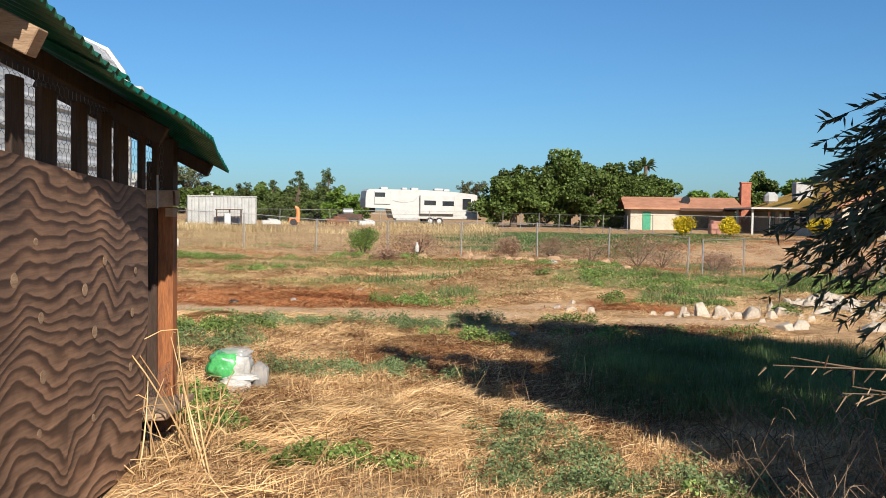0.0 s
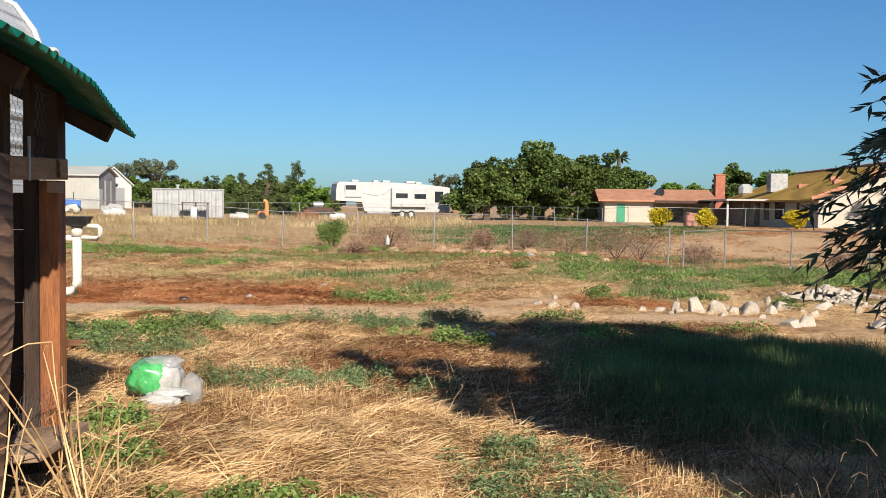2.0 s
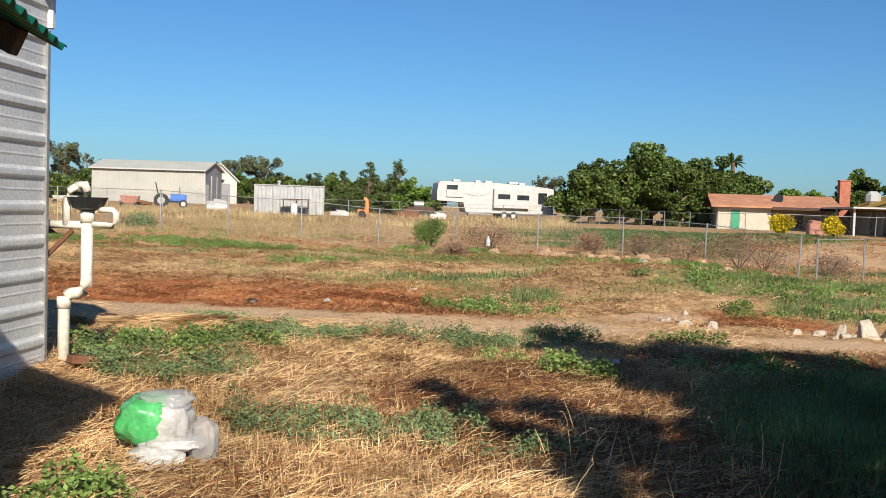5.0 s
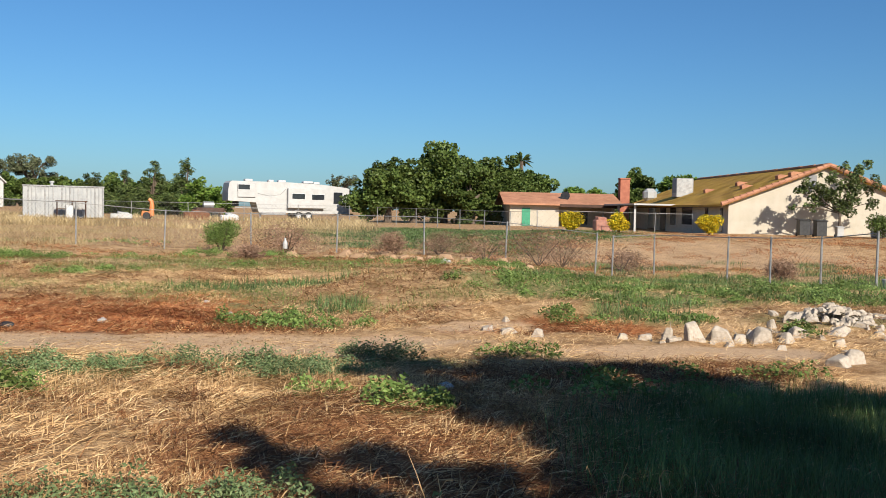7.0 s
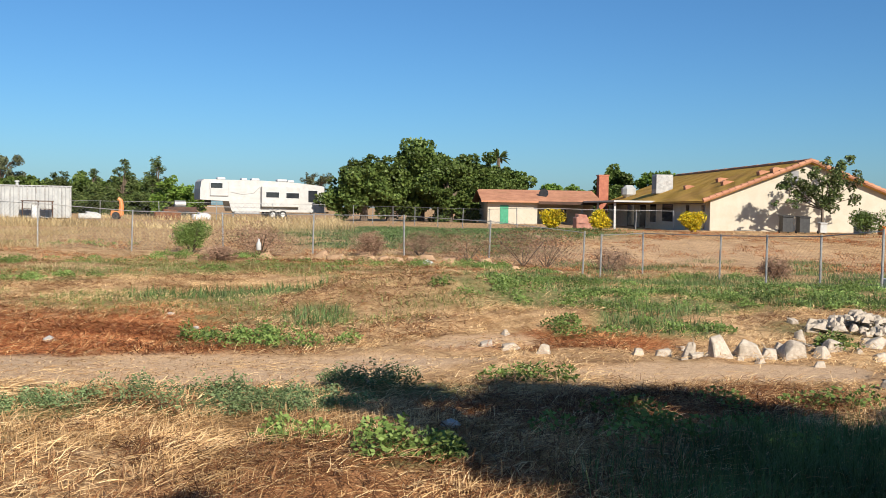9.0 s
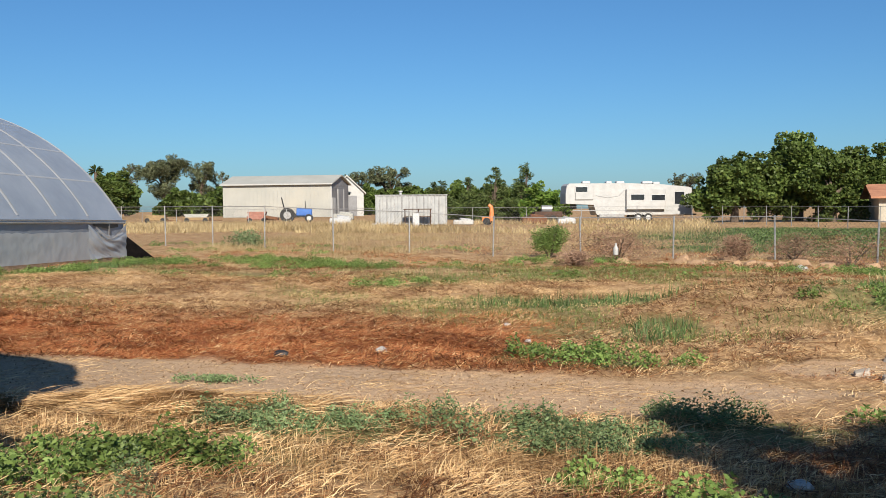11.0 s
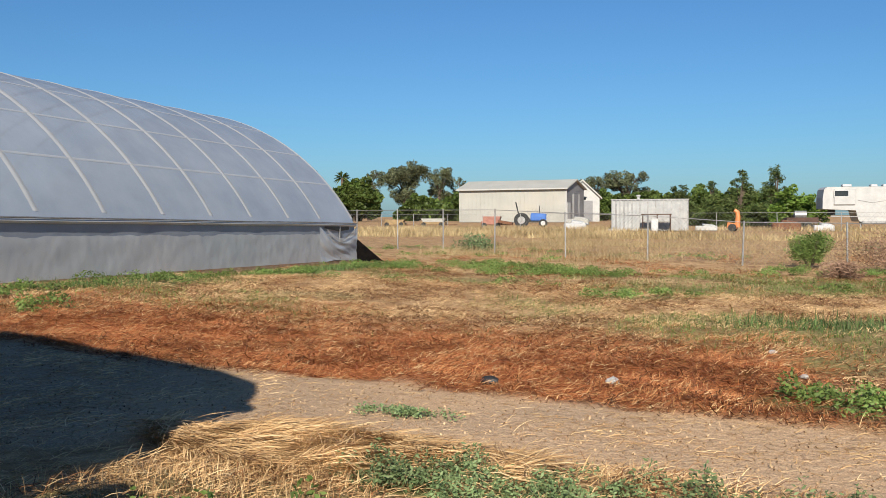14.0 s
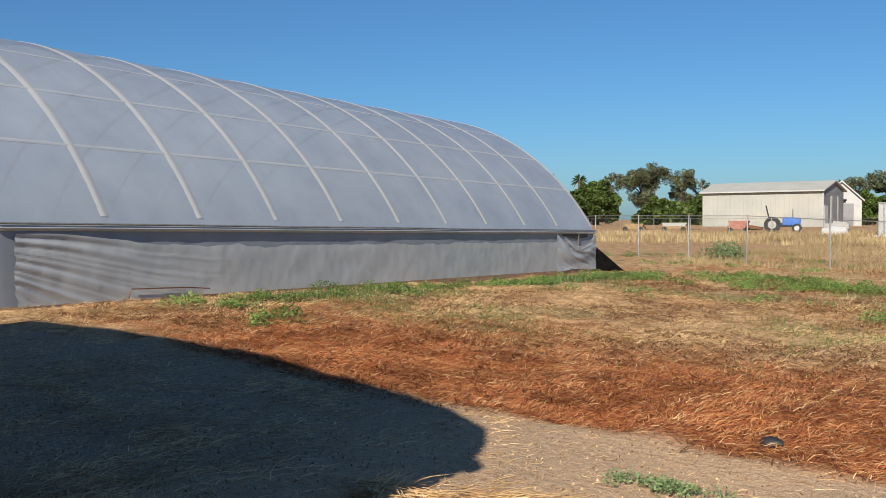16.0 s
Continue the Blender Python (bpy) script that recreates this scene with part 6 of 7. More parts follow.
blades("thin_green_grass", x, y, rng.uniform(0.04, 0.14, len(x)), rng.uniform(0.005, 0.010, len(x)), rng.uniform(0.1, 0.7, len(x)), GREEN, "thin green grass growing through the straw", "grass")
# thin straw and grit on the track
x, y = spread(110000, -13, 4, 9.8, 16, lambda x, y: track(x, y) * (0.07 + 0.45 * ss(0.52, 0.7, fbm(x, y, 0.9, 84)) + 0.55 * ss(-4.5, -7.0, x) * ss(0.45, 0.62, fbm(x, y, 1.3, 85))) * clear_of_things(x, y))
blades("track_straw", x, y, rng.uniform(0.05, 0.22, len(x)), rng.uniform(0.003, 0.006, len(x)), rng.uniform(0.93, 1.0, len(x)), STRAW, "thin straw scattered over the dust track", "straw", 0.002, 0.02)
x, y = spread(14000, -13, 3, 9.5, 16, lambda x, y: track(x, y) * clear_of_things(x, y))
GRIT = foliage("track_grit", [(0.22, 0.145, 0.085), (0.42, 0.29, 0.175), (0.56, 0.42, 0.27)], 0.9, 0.0, 0.8)
blades("track_grit", x, y, rng.uniform(0.006, 0.024, len(x)), rng.uniform(0.006, 0.02, len(x)), rng.uniform(0.6, 1.0, len(x)), GRIT, "small grey stones and grit on the track", "gravel", 0.004, 0.1)
# golden tall grass at and beyond the fence, thin dry grass further off
x, y = spread(150000, -30, 6, 37.5, 62, lambda x, y: (0.10 + 0.75 * ss(0.47, 0.66, fbm(x, y, 0.16, 91))) * ss(5, -2, x) * clear_of_things(x, y))
blades("tall_dry_grass", x, y, rng.uniform(0.15, 0.5, len(x)) * (0.5 + 0.7 * fbm(x, y, 0.5, 98)), rng.uniform(0.007, 0.013, len(x)), rng.uniform(0.05, 0.6, len(x)), GOLD, "tall golden dry grass beyond the fence", "grass")
x, y = spread(90000, -24, 12, 24, 46, lambda x, y: ss(0.46, 0.62, fbm(x, y, 0.5, 191)) * clear_of_things(x, y) * (1 - 0.7 * greenish(x, y)))
blades("brown_litter", x, y, rng.uniform(0.06, 0.2, len(x)), rng.uniform(0.008, 0.016, len(x)), rng.uniform(0.5, 1.0, len(x)), REDGRASS, "rust-brown dried weeds along the fence", "grass", 0.0, 0.4, 0.6)
weeds("fence_weeds", [(-6, 33, 4, 1.5), (-14, 37, 4, 2), (2, 31, 4, 1.2), (-10, 41, 6, 2.5), (-18, 44, 5, 2), (-9, 25.5, 3, 0.7), (-2, 27.5, 3, 0.8)], 3, 60, 0.16, 0.25, 0.06, GREEN, "scattered low green weeds by the fence", 0.5, 16)
x, y = spread(70000, -22, 15, 26, 38.5, lambda x, y: 0.7 * ss(0.4, 0.65, fbm(x, y, 0.3, 92)) * clear_of_things(x, y))
blades("dry_grass", x, y, rng.uniform(0.06, 0.24, len(x)), rng.uniform(0.008, 0.014, len(x)), rng.uniform(0.3, 0.95, len(x)), GOLD, "thin dry grass along the fence", "grass")
x, y = spread(40000, -45, 4, 60, 86, lambda x, y: 0.9 * ss(0.35, 0.6, fbm(x, y, 0.12, 93)))
blades("dry_grass", x, y, rng.uniform(0.2, 0.6, len(x)), rng.uniform(0.025, 0.045, len(x)), rng.uniform(0.05, 0.4, len(x)), GOLD, "dry grass in the far yard", "grass")
x, y = spread(90000, -3, 24, 38.5, 76, lambda x, y: ss(0.3, 0.6, np.maximum(gauss(x, y, 8, 56, 10, 12), gauss(x, y, 5.5, 44, 5, 4)) + 0.4 * (fbm(x, y, 0.4, 97) - 0.5)))
blades("green_lawn", x, y, rng.uniform(0.06, 0.16, len(x)), rng.uniform(0.03, 0.055, len(x)), rng.uniform(0.2, 0.8, len(x)), LUSH, "green field beyond the fence", "grass")


# the bank and yard in front of the house: tan clods of dry grass, brown litter, thin weeds
x, y = spread(42000, 7, 32, 34, 58, lambda x, y: (0.15 + 0.85 * ss(0.42, 0.62, fbm(x, y, 0.45, 94))) * clear_of_things(x, y) * (1 - 0.8 * greenish(x, y)))
blades("dry_grass", x, y, rng.uniform(0.06, 0.2, len(x)), rng.uniform(0.010, 0.02, len(x)), rng.uniform(0.6, 1.0, len(x)), STRAW, "thin trampled dry grass on the bank by the house", "grass")
x, y = spread(60000, 7, 32, 34, 56, lambda x, y: ss(0.48, 0.64, fbm(x, y, 0.6, 95)) * clear_of_things(x, y))
blades("brown_litter", x, y, rng.uniform(0.06, 0.22, len(x)), rng.uniform(0.012, 0.024, len(x)), rng.uniform(0.4, 1.0, len(x)), REDGRASS, "rust-brown dried weeds on the bank by the house", "grass")
x, y = spread(26000, 9, 22, 26, 40, lambda x, y: ss(0.5, 0.66, fbm(x, y, 0.5, 96)) * clear_of_things(x, y))
blades("green_grass", x, y, rng.uniform(0.08, 0.26, len(x)), rng.uniform(0.010, 0.018, len(x)), rng.uniform(0.05, 0.6, len(x)), LUSH, "scattered green grass along the yard fence", "grass")


weeds("track_edge_weeds", [(-1.2, 12.7, 1.9, 0.32), (0.6, 13.35, 0.5, 0.2)], 330, 70, 0.12, 0.09, 0.028, BLUEGREEN, "low grey-green weeds along the track", 0.45, 8)
weeds("grey_green_weeds", [(-1.3, 12.6, 1.7, 0.4), (0.5, 13.3, 0.5, 0.22), (-0.9, 8.9, 1.2, 0.4), (0.0, 8.6, 0.5, 0.2), (0.8, 6.3, 0.6, 0.5), (1.1, 5.4, 0.9, 0.5), (-2.6, 10.2, 0.6, 0.8)], 120, 110, 0.2, 0.11, 0.03, BLUEGREEN, "low grey-green weeds", 0.4, 1)
weeds("green_weeds", [(-2.3, 11.6, 0.5, 0.25), (-0.5, 15.75, 1.2, 0.35), (-2.9, 10.6, 0.6, 0.8), (0.6, 13.9, 0.14, 0.1), (0.5, 11.2, 0.5, 0.3), (-1.7, 6.4, 0.3, 0.3), (-1.9, 7.3, 0.25, 0.25)], 70, 110, 0.22, 0.15, 0.04, GREEN, "low bright green weeds", 0.55, 2)
weeds("mallow_weeds", [(-2.9, 11.3, 0.8, 0.3), (-2.4, 11.5, 0.5, 0.2), (0.1, 11.7, 0.28, 0.16), (-0.6, 5.9, 0.55, 0.2), (1.5, 4.9, 0.5, 0.35), (-1.0, 5.75, 0.3, 0.15), (-0.9, 11.7, 0.3, 0.2), (-0.1, 11.75, 0.3, 0.2)], 100, 100, 0.11, 0.13, 0.030, GREEN, "broad-leaved green mallow weeds", 0.95, 3)
weeds("field_weeds", [(-4.4, 24.2, 1.2, 0.5), (9.5, 19.9, 1.6, 0.5), (3.4, 20.2, 0.6, 0.4), (10.5, 22.5, 2, 0.6), (-13.6, 27, 0.4, 2), (-13.9, 31, 0.8, 1.2), (4.8, 30.0, 3.0, 0.8), (-2.6, 34.5, 2, 0.7), (-10, 30, 4, 1.2), (5.5, 14.7, 0.2, 0.15), (12.5, 31.5, 1.5, 0.8)], 16, 150, 0.22, 0.28, 0.05, GREEN, "scattered green weeds in the field", 0.5, 4)
weeds("greenhouse_weeds", [(-12.7, 17.6, 0.35, 0.8), (-12.9, 19.4, 0.5, 0.9), (-12.4, 18.3, 0.7, 0.4), (-13.2, 22.3, 0.6, 1.2), (-13.5, 25.5, 0.6, 1.6), (-11.2, 17.0, 0.8, 0.35), (-10.4, 16.6, 0.4, 0.3), (-12.6, 21.0, 0.7, 0.5), (-13.4, 29.5, 1.0, 1.6), (-11.2, 32.5, 1.6, 0.8), (-8.6, 31.0, 1.4, 0.6)], 26, 120, 0.2, 0.2, 0.045, GREEN, "low green weeds along the greenhouse foot", 0.5, 14)
weeds("bank_weeds", [(4.6, 19.6, 2.6, 1.2), (7.4, 20.6, 2.2, 1.3), (6.2, 24.0, 3.0, 0.6), (3.0, 16.0, 0.5, 0.35), (4.3, 16.4, 0.8, 0.5), (8.8, 19.0, 1.4, 0.8), (2.2, 19.9, 0.25, 0.3), (1.9, 13.6, 0.5, 0.25), (2.2, 11.3, 0.9, 0.5), (3.2, 12.2, 1.1, 0.4)], 22, 110, 0.17, 0.2, 0.045, GREEN, "leafy green weeds on the bank by the rubble", 0.5, 15)
x, y = rng.normal(-3.6, 0.16, 22), rng.normal(14.2, 0.05, 22)
leafy("track_weed", x, y, gz(x, y), 0.06, 0.08, 50, 0.024, BLUEGREEN, "low grey-green weed growing on the dust track")


def stems(name, starts, dirs, L, r, mat, label, bend=0.3, n=6, category="stalks", twigs=0):
    bm = bmesh.new()
    rr = random.Random(len(starts) * 7 + n)
    for p, d, l in zip(starts, dirs, L):
        p, d = Vector(p), Vector(d).normalized()
        pts = []
        side = Vector((rr.uniform(-1, 1), rr.uniform(-1, 1), rr.uniform(-0.6, 0.4)))
        for i in range(n):
            f = i / (n - 1)
            pts.append(p + d * l * f + side * bend * l * f * f)
        add_tube(bm, pts, [r * (1 - 0.6 * i / (n - 1)) for i in range(n)], 4, False)
        for _ in range(twigs):
            i = rr.randint(2, n - 1)
            e = pts[i] + Vector((rr.uniform(-1, 1), rr.uniform(-1, 1), rr.uniform(-0.4, 0.8))) * l * 0.2
            add_tube(bm, (pts[i], pts[i].lerp(e, 0.5) + Vector((0, 0, 0.02)), e), r * 0.5, 3, False)
    return tagged(part(name, bm, mat), label, category, kind="stuff")


rs = random.Random(21)
# dry stalks leaning on the coop
st, di, ln = [], [], []
for k in range(15):
    x, y = -1.62 + rs.uniform(-0.06, 0.3), rs.uniform(5.0, 6.0)
    st.append((x, y, float(gz(x, y)) - 0.02))
    di.append((rs.uniform(-0.35, 0.25), rs.uniform(-0.5, 0.35), 1.0))
    ln.append(rs.uniform(0.3, 0.75))
for k in range(5):
    st.append((-1.42 + 0.03 * k, 5.35 - 0.04 * k, 0.1))
    di.append((-0.32, 0.12 * k - 0.2, 1.0))
    ln.append(1.05 - 0.1 * k)
stems("dry_stalks", st, di, ln, 0.006, STRAW, "tall pale dry weed stalks leaning on the coop", 0.18, 6, "stalks", 1)
st, di, ln = [], [], []
for k in range(60):
    x, y = rs.uniform(-1.7, -0.7), rs.uniform(4.6, 6.6)
    st.append((x, y, float(gz(x, y)) + 0.02))
    di.append((rs.uniform(-1, 1), rs.uniform(-1, 1), rs.uniform(0.05, 0.3)))
    ln.append(rs.uniform(0.25, 0.6))
stems("lying_stalks", st, di, ln, 0.005, STRAW, "thick pale stalks lying on the straw", 0.1, 4)
# dry brush under the tree
st, di, ln = [], [], []
for k in range(430):
    x, y = rs.uniform(1.35, 3.6), rs.uniform(4.0, 6.6)
    if x < 1.35 + (y - 4.0) * 0.25:
        continue
    st.append((x, y, float(gz(x, y)) - 0.02))
    di.append((rs.uniform(-0.9, 0.5), rs.uniform(-0.6, 0.6), rs.uniform(0.35, 1.1)))
    ln.append(rs.uniform(0.2, 0.62))
stems("dry_brush", st, di, ln, 0.0045, DEADWOOD, "tangled dry grey-brown brush under the tree", 0.4, 6, "brush", 2)
for (bx, by, bz), bd, bl in (((2.15, 3.45, 1.03), (-1, -0.24, 0.05), 1.08), ((2.2, 3.5, 0.93), (-1, -0.3, 0.06), 0.86)):
    bd = Vector(bd).normalized()
    st, di, ln = [(bx, by, bz), tuple(Vector((bx, by, bz)) + bd * bl * 0.6)], [bd, (-1, -0.2, 0.16)], [bl, bl * 0.3]
    for k in range(12):                             # short withered side twigs
        st.append(tuple(Vector((bx, by, bz)) + bd * bl * rs.uniform(0.45, 0.98)))
        di.append((rs.uniform(-1, 0.1), rs.uniform(-0.5, 0.5), rs.uniform(-1.0, 0.5)))
        ln.append(rs.uniform(0.03, 0.09))
    stems("dead_branch", st, di, ln, 0.0042, DEADWOOD, "bare pale dead branch with withered twigs", 0.05, 7, "branch", 0)
stems("dead_trunk", [(2.2, 3.5, -0.02), (2.2, 3.5, 0.5)], [(-0.02, 0.0, 1), (0.06, -0.1, 1)], [1.15, 0.7], 0.01, DEADWOOD, "upright dead weed stem that bears the branches", 0.03, 7, "branch", 3)
st, di, ln = [], [], []
for k in range(34):
    x, y = rs.uniform(0.2, 1.3), rs.uniform(7.2, 9.0)
    st.append((x, y, float(gz(x, y)) - 0.02))
    di.append((rs.uniform(-0.4, 0.4), rs.uniform(-0.4, 0.4), 1.0))
    ln.append(rs.uniform(0.15, 0.4))
stems("dry_stalks", st, di, ln, 0.0035, STRAW, "thin dry stalks standing at the shade's edge", 0.2, 4, "stalks", 1)


# ---- shrubs ----
def ball_cloud(centres, per, shell=0.35):
    out, nrm = [], []
    for cx, cy, cz, r in centres:
        m = int(per * r * r)
        d = rng.normal(size=(m, 3))
        d /= np.linalg.norm(d, axis=1)[:, None]
        q = r * (1 - shell * rng.random(m) ** 1.4) * (1 + 0.12 * np.sin(d[:, 0] * 5 + cx) * np.cos(d[:, 2] * 6 + cy))
        out.append(np.array([[cx, cy, cz]]) + d * q[:, None] * np.array([[1, 1, 0.88]]))
        nrm.append(d)
    return np.concatenate(out), np.concatenate(nrm)


def shrub(name, label, x, y, w, h, mat, leaf, per, seed, slim=0.5):
    r = random.Random(seed)
    z = float(gz(x, y))
    t = thing(name, label, "bush", (x, y, z))
    cs = [(x + r.gauss(0, w * 0.17), y + r.gauss(0, w * 0.17), z + h * r.uniform(0.35, 0.68), w * r.uniform(0.2, 0.32)) for _ in range(9)] + [(x, y, z + h * 0.45, w * 0.36)]
    c, nn = ball_cloud(cs, per / (w * w), 0.6)
    c = c[c[:, 2] > z + 0.02]
    leaf_mesh("leaves", c, leaf, mat, "", "", slim, 0.0, out=None, parent=t)
    bm = bmesh.new()
    for k in range(7):
        a = r.uniform(0, 6.28)
        add_tube(bm, [(x, y, z - 0.05), (x + math.cos(a) * w * 0.15, y + math.sin(a) * w * 0.15, z + h * 0.35), (x + math.cos(a) * w * 0.3, y + math.sin(a) * w * 0.3, z + h * 0.7)], [0.02, 0.014, 0.006], 4, False)
    ob = part("twig_frame", bm, BARK)
    ob.parent = t
    ob.matrix_parent_inverse = t.matrix_world.inverted()


shrub("green_bush", "rounded bright green bush at the fence", -3.2, 37.2, 1.45, 1.25, GREEN, 0.09, 9000, 1, 0.3)
shrub("dry_bush", "grey-brown dry bush at the fence", -0.95, 36.3, 2.1, 1.0, DRYBUSH, 0.13, 6000, 2, 0.12)
shrub("dry_bush", "low brown dry bush at the fence", 2.6, 36.0, 1.5, 0.75, DRYBUSH, 0.13, 4000, 3, 0.12)
for k, (x, y, w, h) in enumerate(((7.2, 34.2, 2.8, 1.15), (5.6, 35.2, 2.0, 0.9), (10.2, 34.8, 1.6, 0.8), (8.6, 36.5, 2.6, 1.1), (4.3, 36.9, 1.8, 0.7), (-2.1, 33.5, 0.9, 0.4), (14, 31, 1.2, 0.6))):
    shrub("dry_bush", "sprawling dry brown brush along the fence", x, y, w, h, DRYBUSH, 0.13, 3500, 10 + k, 0.12)
shrub("small_weed_bush", "pale green thistle clump beyond the fence", -16.2, 42, 2.0, 0.42, BLUEGREEN, 0.10, 2600, 31)
for k, (px, py) in enumerate(((14.4, 55.8), (17.0, 55.2), (22.0, 54.3))):
    shrub("flowering_bush", "round bush covered in yellow flowers by the house", px, py, 1.45, 1.25, FLOWER, 0.1, 5200, 20 + k, 0.8)


# ---- trees ----
def tree(name, label, x, y, h, crowns, mat, leaf, per, trunk=0.25, seed=1, slim=0.6, limbs=6, fork=0.35, droop=0.1, shell=0.4, lean=(0, 0)):
    """Trunk with limbs to every clump of the crown. Crowns: (dx, dy, z, r)."""
    r = random.Random(seed)
    z = float(gz(x, y))
    t = thing(name, label, "tree", (x, y, z))
    bm = bmesh.new()
    fk = Vector((x + lean[0], y + lean[1], z + h * fork))
    add_tube(bm, [(x, y, z - 0.2), (x + lean[0] * 0.4 + 0.03, y + lean[1] * 0.4, z + h * fork * 0.5), fk], [trunk * 1.25, trunk, trunk * 0.8], 8)
    cs = []
    for dx, dy, cz, cr in crowns:
        cc = Vector((x + dx, y + dy, z + cz))
        mid = fk.lerp(cc, 0.5) + Vector((r.uniform(-0.1, 0.1), r.uniform(-0.1, 0.1), 0.1)) * h * 0.3
        add_tube(bm, [fk, mid, cc], [trunk * 0.55, trunk * 0.33, trunk * 0.1], 6, False)
        sub = max(4, int(5 + 2 * cr))
        for _ in range(sub):
            d = Vector((r.gauss(0, 1), r.gauss(0, 1), r.gauss(0, 0.9))).normalized()
            q = cc + d * cr * r.uniform(0.35, 0.85)
            cs.append((q.x, q.y, q.z, cr * r.uniform(0.28, 0.5)))
            if limbs:
                add_tube(bm, [cc.lerp(fk, 0.2), cc.lerp(q, 0.5), q], [trunk * 0.16, trunk * 0.1, trunk * 0.04], 4, False)
    ob = part("trunk", bm, BARK)
    ob.parent = t
    ob.matrix_parent_inverse = t.matrix_world.inverted()
    c, nn = ball_cloud(cs, per, shell)
    leaf_mesh("crown", c, leaf, mat, "", "", slim, droop, out=nn * 0.4, parent=t)
    return t


def round_crowns(w, h, seed, low=0.3, n=9):
    r = random.Random(seed)
    out = []
    for k in range(n):
        a = 6.283 * k / n + r.uniform(-0.3, 0.3)
        q = w * 0.3 * r.uniform(0.5, 1.1)
        out.append((math.cos(a) * q, math.sin(a) * q * 0.7, h * r.uniform(low + 0.14, 0.74), w * r.uniform(0.17, 0.25)))
    return out + [(r.uniform(-0.1, 0.1) * w, 0, h * 0.8, w * 0.2)]


def conifer_crowns(w, h, seed):
    r = random.Random(seed)
    out = []
    for k in range(16):
        f = 0.10 + 0.88 * k / 15
        q = w * 0.36 * (1 - f * 0.8)
        a = r.uniform(0, 6.28)
        out.append((math.cos(a) * q * 0.7, math.sin(a) * q * 0.7, h * f, max(w * 0.34 * (1.05 - f), w * 0.10)))
    return out


def gum_crowns(w, h, seed):
    r = random.Random(seed)
    return [(r.uniform(-0.4, 0.4) * w, r.uniform(-0.3, 0.3) * w, h * r.uniform(0.4, 0.92), w * r.uniform(0.15, 0.25)) for _ in range(15)]


# place: distance ahead of the first viewpoint, bearing to the right in degrees, width, height above the ground
def far(dist, bearing):
    a = radians(bearing)
    return dist * math.sin(a), dist * math.cos(a)


FAR_TREES = (
    ("oak", 86, 4.3, 7.5, 5.4), ("oak", 90, 7.6, 9.0, 7.4), ("oak", 101, 10.6, 9.4, 7.2), ("oak", 106, 12.3, 7, 6.2), ("oak", 88, 5.8, 6, 5.0), ("oak", 87, 9.2, 6, 5.6),
    ("pine", 98, -10.3, 4.8, 4.2), ("pine", 100, -8.9, 5.4, 5.0), ("pine", 98, -7.2, 6.0, 5.3), ("light", 95, -6.3, 4.6, 4.0), ("light", 97, -5.2, 3.6, 3.0), ("pine", 102, -12.2, 6.4, 3.5), ("oak", 105, -11, 6, 3.6), ("oak", 104, -9, 6, 3.6), ("oak", 104, -7.5, 6, 3.4),
    ("gum", 150, 1.5, 5.0, 6.6), ("light", 110, 15.4, 5.5, 4.4), ("light", 118, 16.6, 4.5, 4.2), ("oak", 98, 18.8, 5.5, 6.0), ("light", 96, 21.2, 5.5, 5.9), ("oak", 96, 17.8, 3, 4.2),
    ("gum", 150, -15.3, 7, 6.8), ("gum", 150, -17.3, 6, 6.4), ("oak", 140, -16.5, 7, 4.2), ("oak", 138, -14.0, 7, 4.0), ("gum", 150, -19, 5, 5.6),
    ("gum", 165, -28.3, 9, 9.6), ("gum", 168, -26.3, 6, 9.0), ("gum", 170, -25.0, 5, 8.2), ("oak", 140, -30.9, 9, 6.0), ("gum", 168, -30.4, 4, 8.8), ("oak", 145, -27.0, 8, 3.2), ("oak", 140, -25.2, 8, 3.4), ("oak", 150, -33.0, 9, 4.8), ("oak", 150, -36, 10, 6),
    ("oak", 130, 27, 9, 6.5), ("oak", 135, 36, 12, 7))


def far_trees():
    labels = {"oak": "dense dark green broadleaf tree", "pine": "dark green conifer with uneven branches", "light": "light green rounded tree", "gum": "tall grey-green eucalyptus with gappy crown"}
    for k, (kind, dist, bear, w, h) in enumerate(FAR_TREES):
        x, y = far(dist, bear)
        s = dist / 90
        if kind == "oak":
            tree("broadleaf_tree", labels[kind], x, y, h, round_crowns(w, h, k, 0.0, 16), TREE_DARK, 0.31 * s, 440 / s, 0.3, k, 0.7, 0)
        elif kind == "pine":
            tree("conifer_tree", labels[kind], x, y, h, conifer_crowns(w, h, k), TREE_PINE, 0.34 * s, 420 / s, 0.2, k, 0.22, 0, 0.3)
        elif kind == "light":
            tree("rounded_tree", labels[kind], x, y, h, round_crowns(w, h, k, 0.0, 13), TREE_LIGHT, 0.29 * s, 400 / s, 0.2, k, 0.6, 0)
        else:
            tree("eucalyptus_tree", labels[kind], x, y, h, gum_crowns(w, h, k), TREE_EUC, 0.26 * s, 420 / s, 0.3, k, 0.25, 1, 0.45, 0.5)


far_trees()


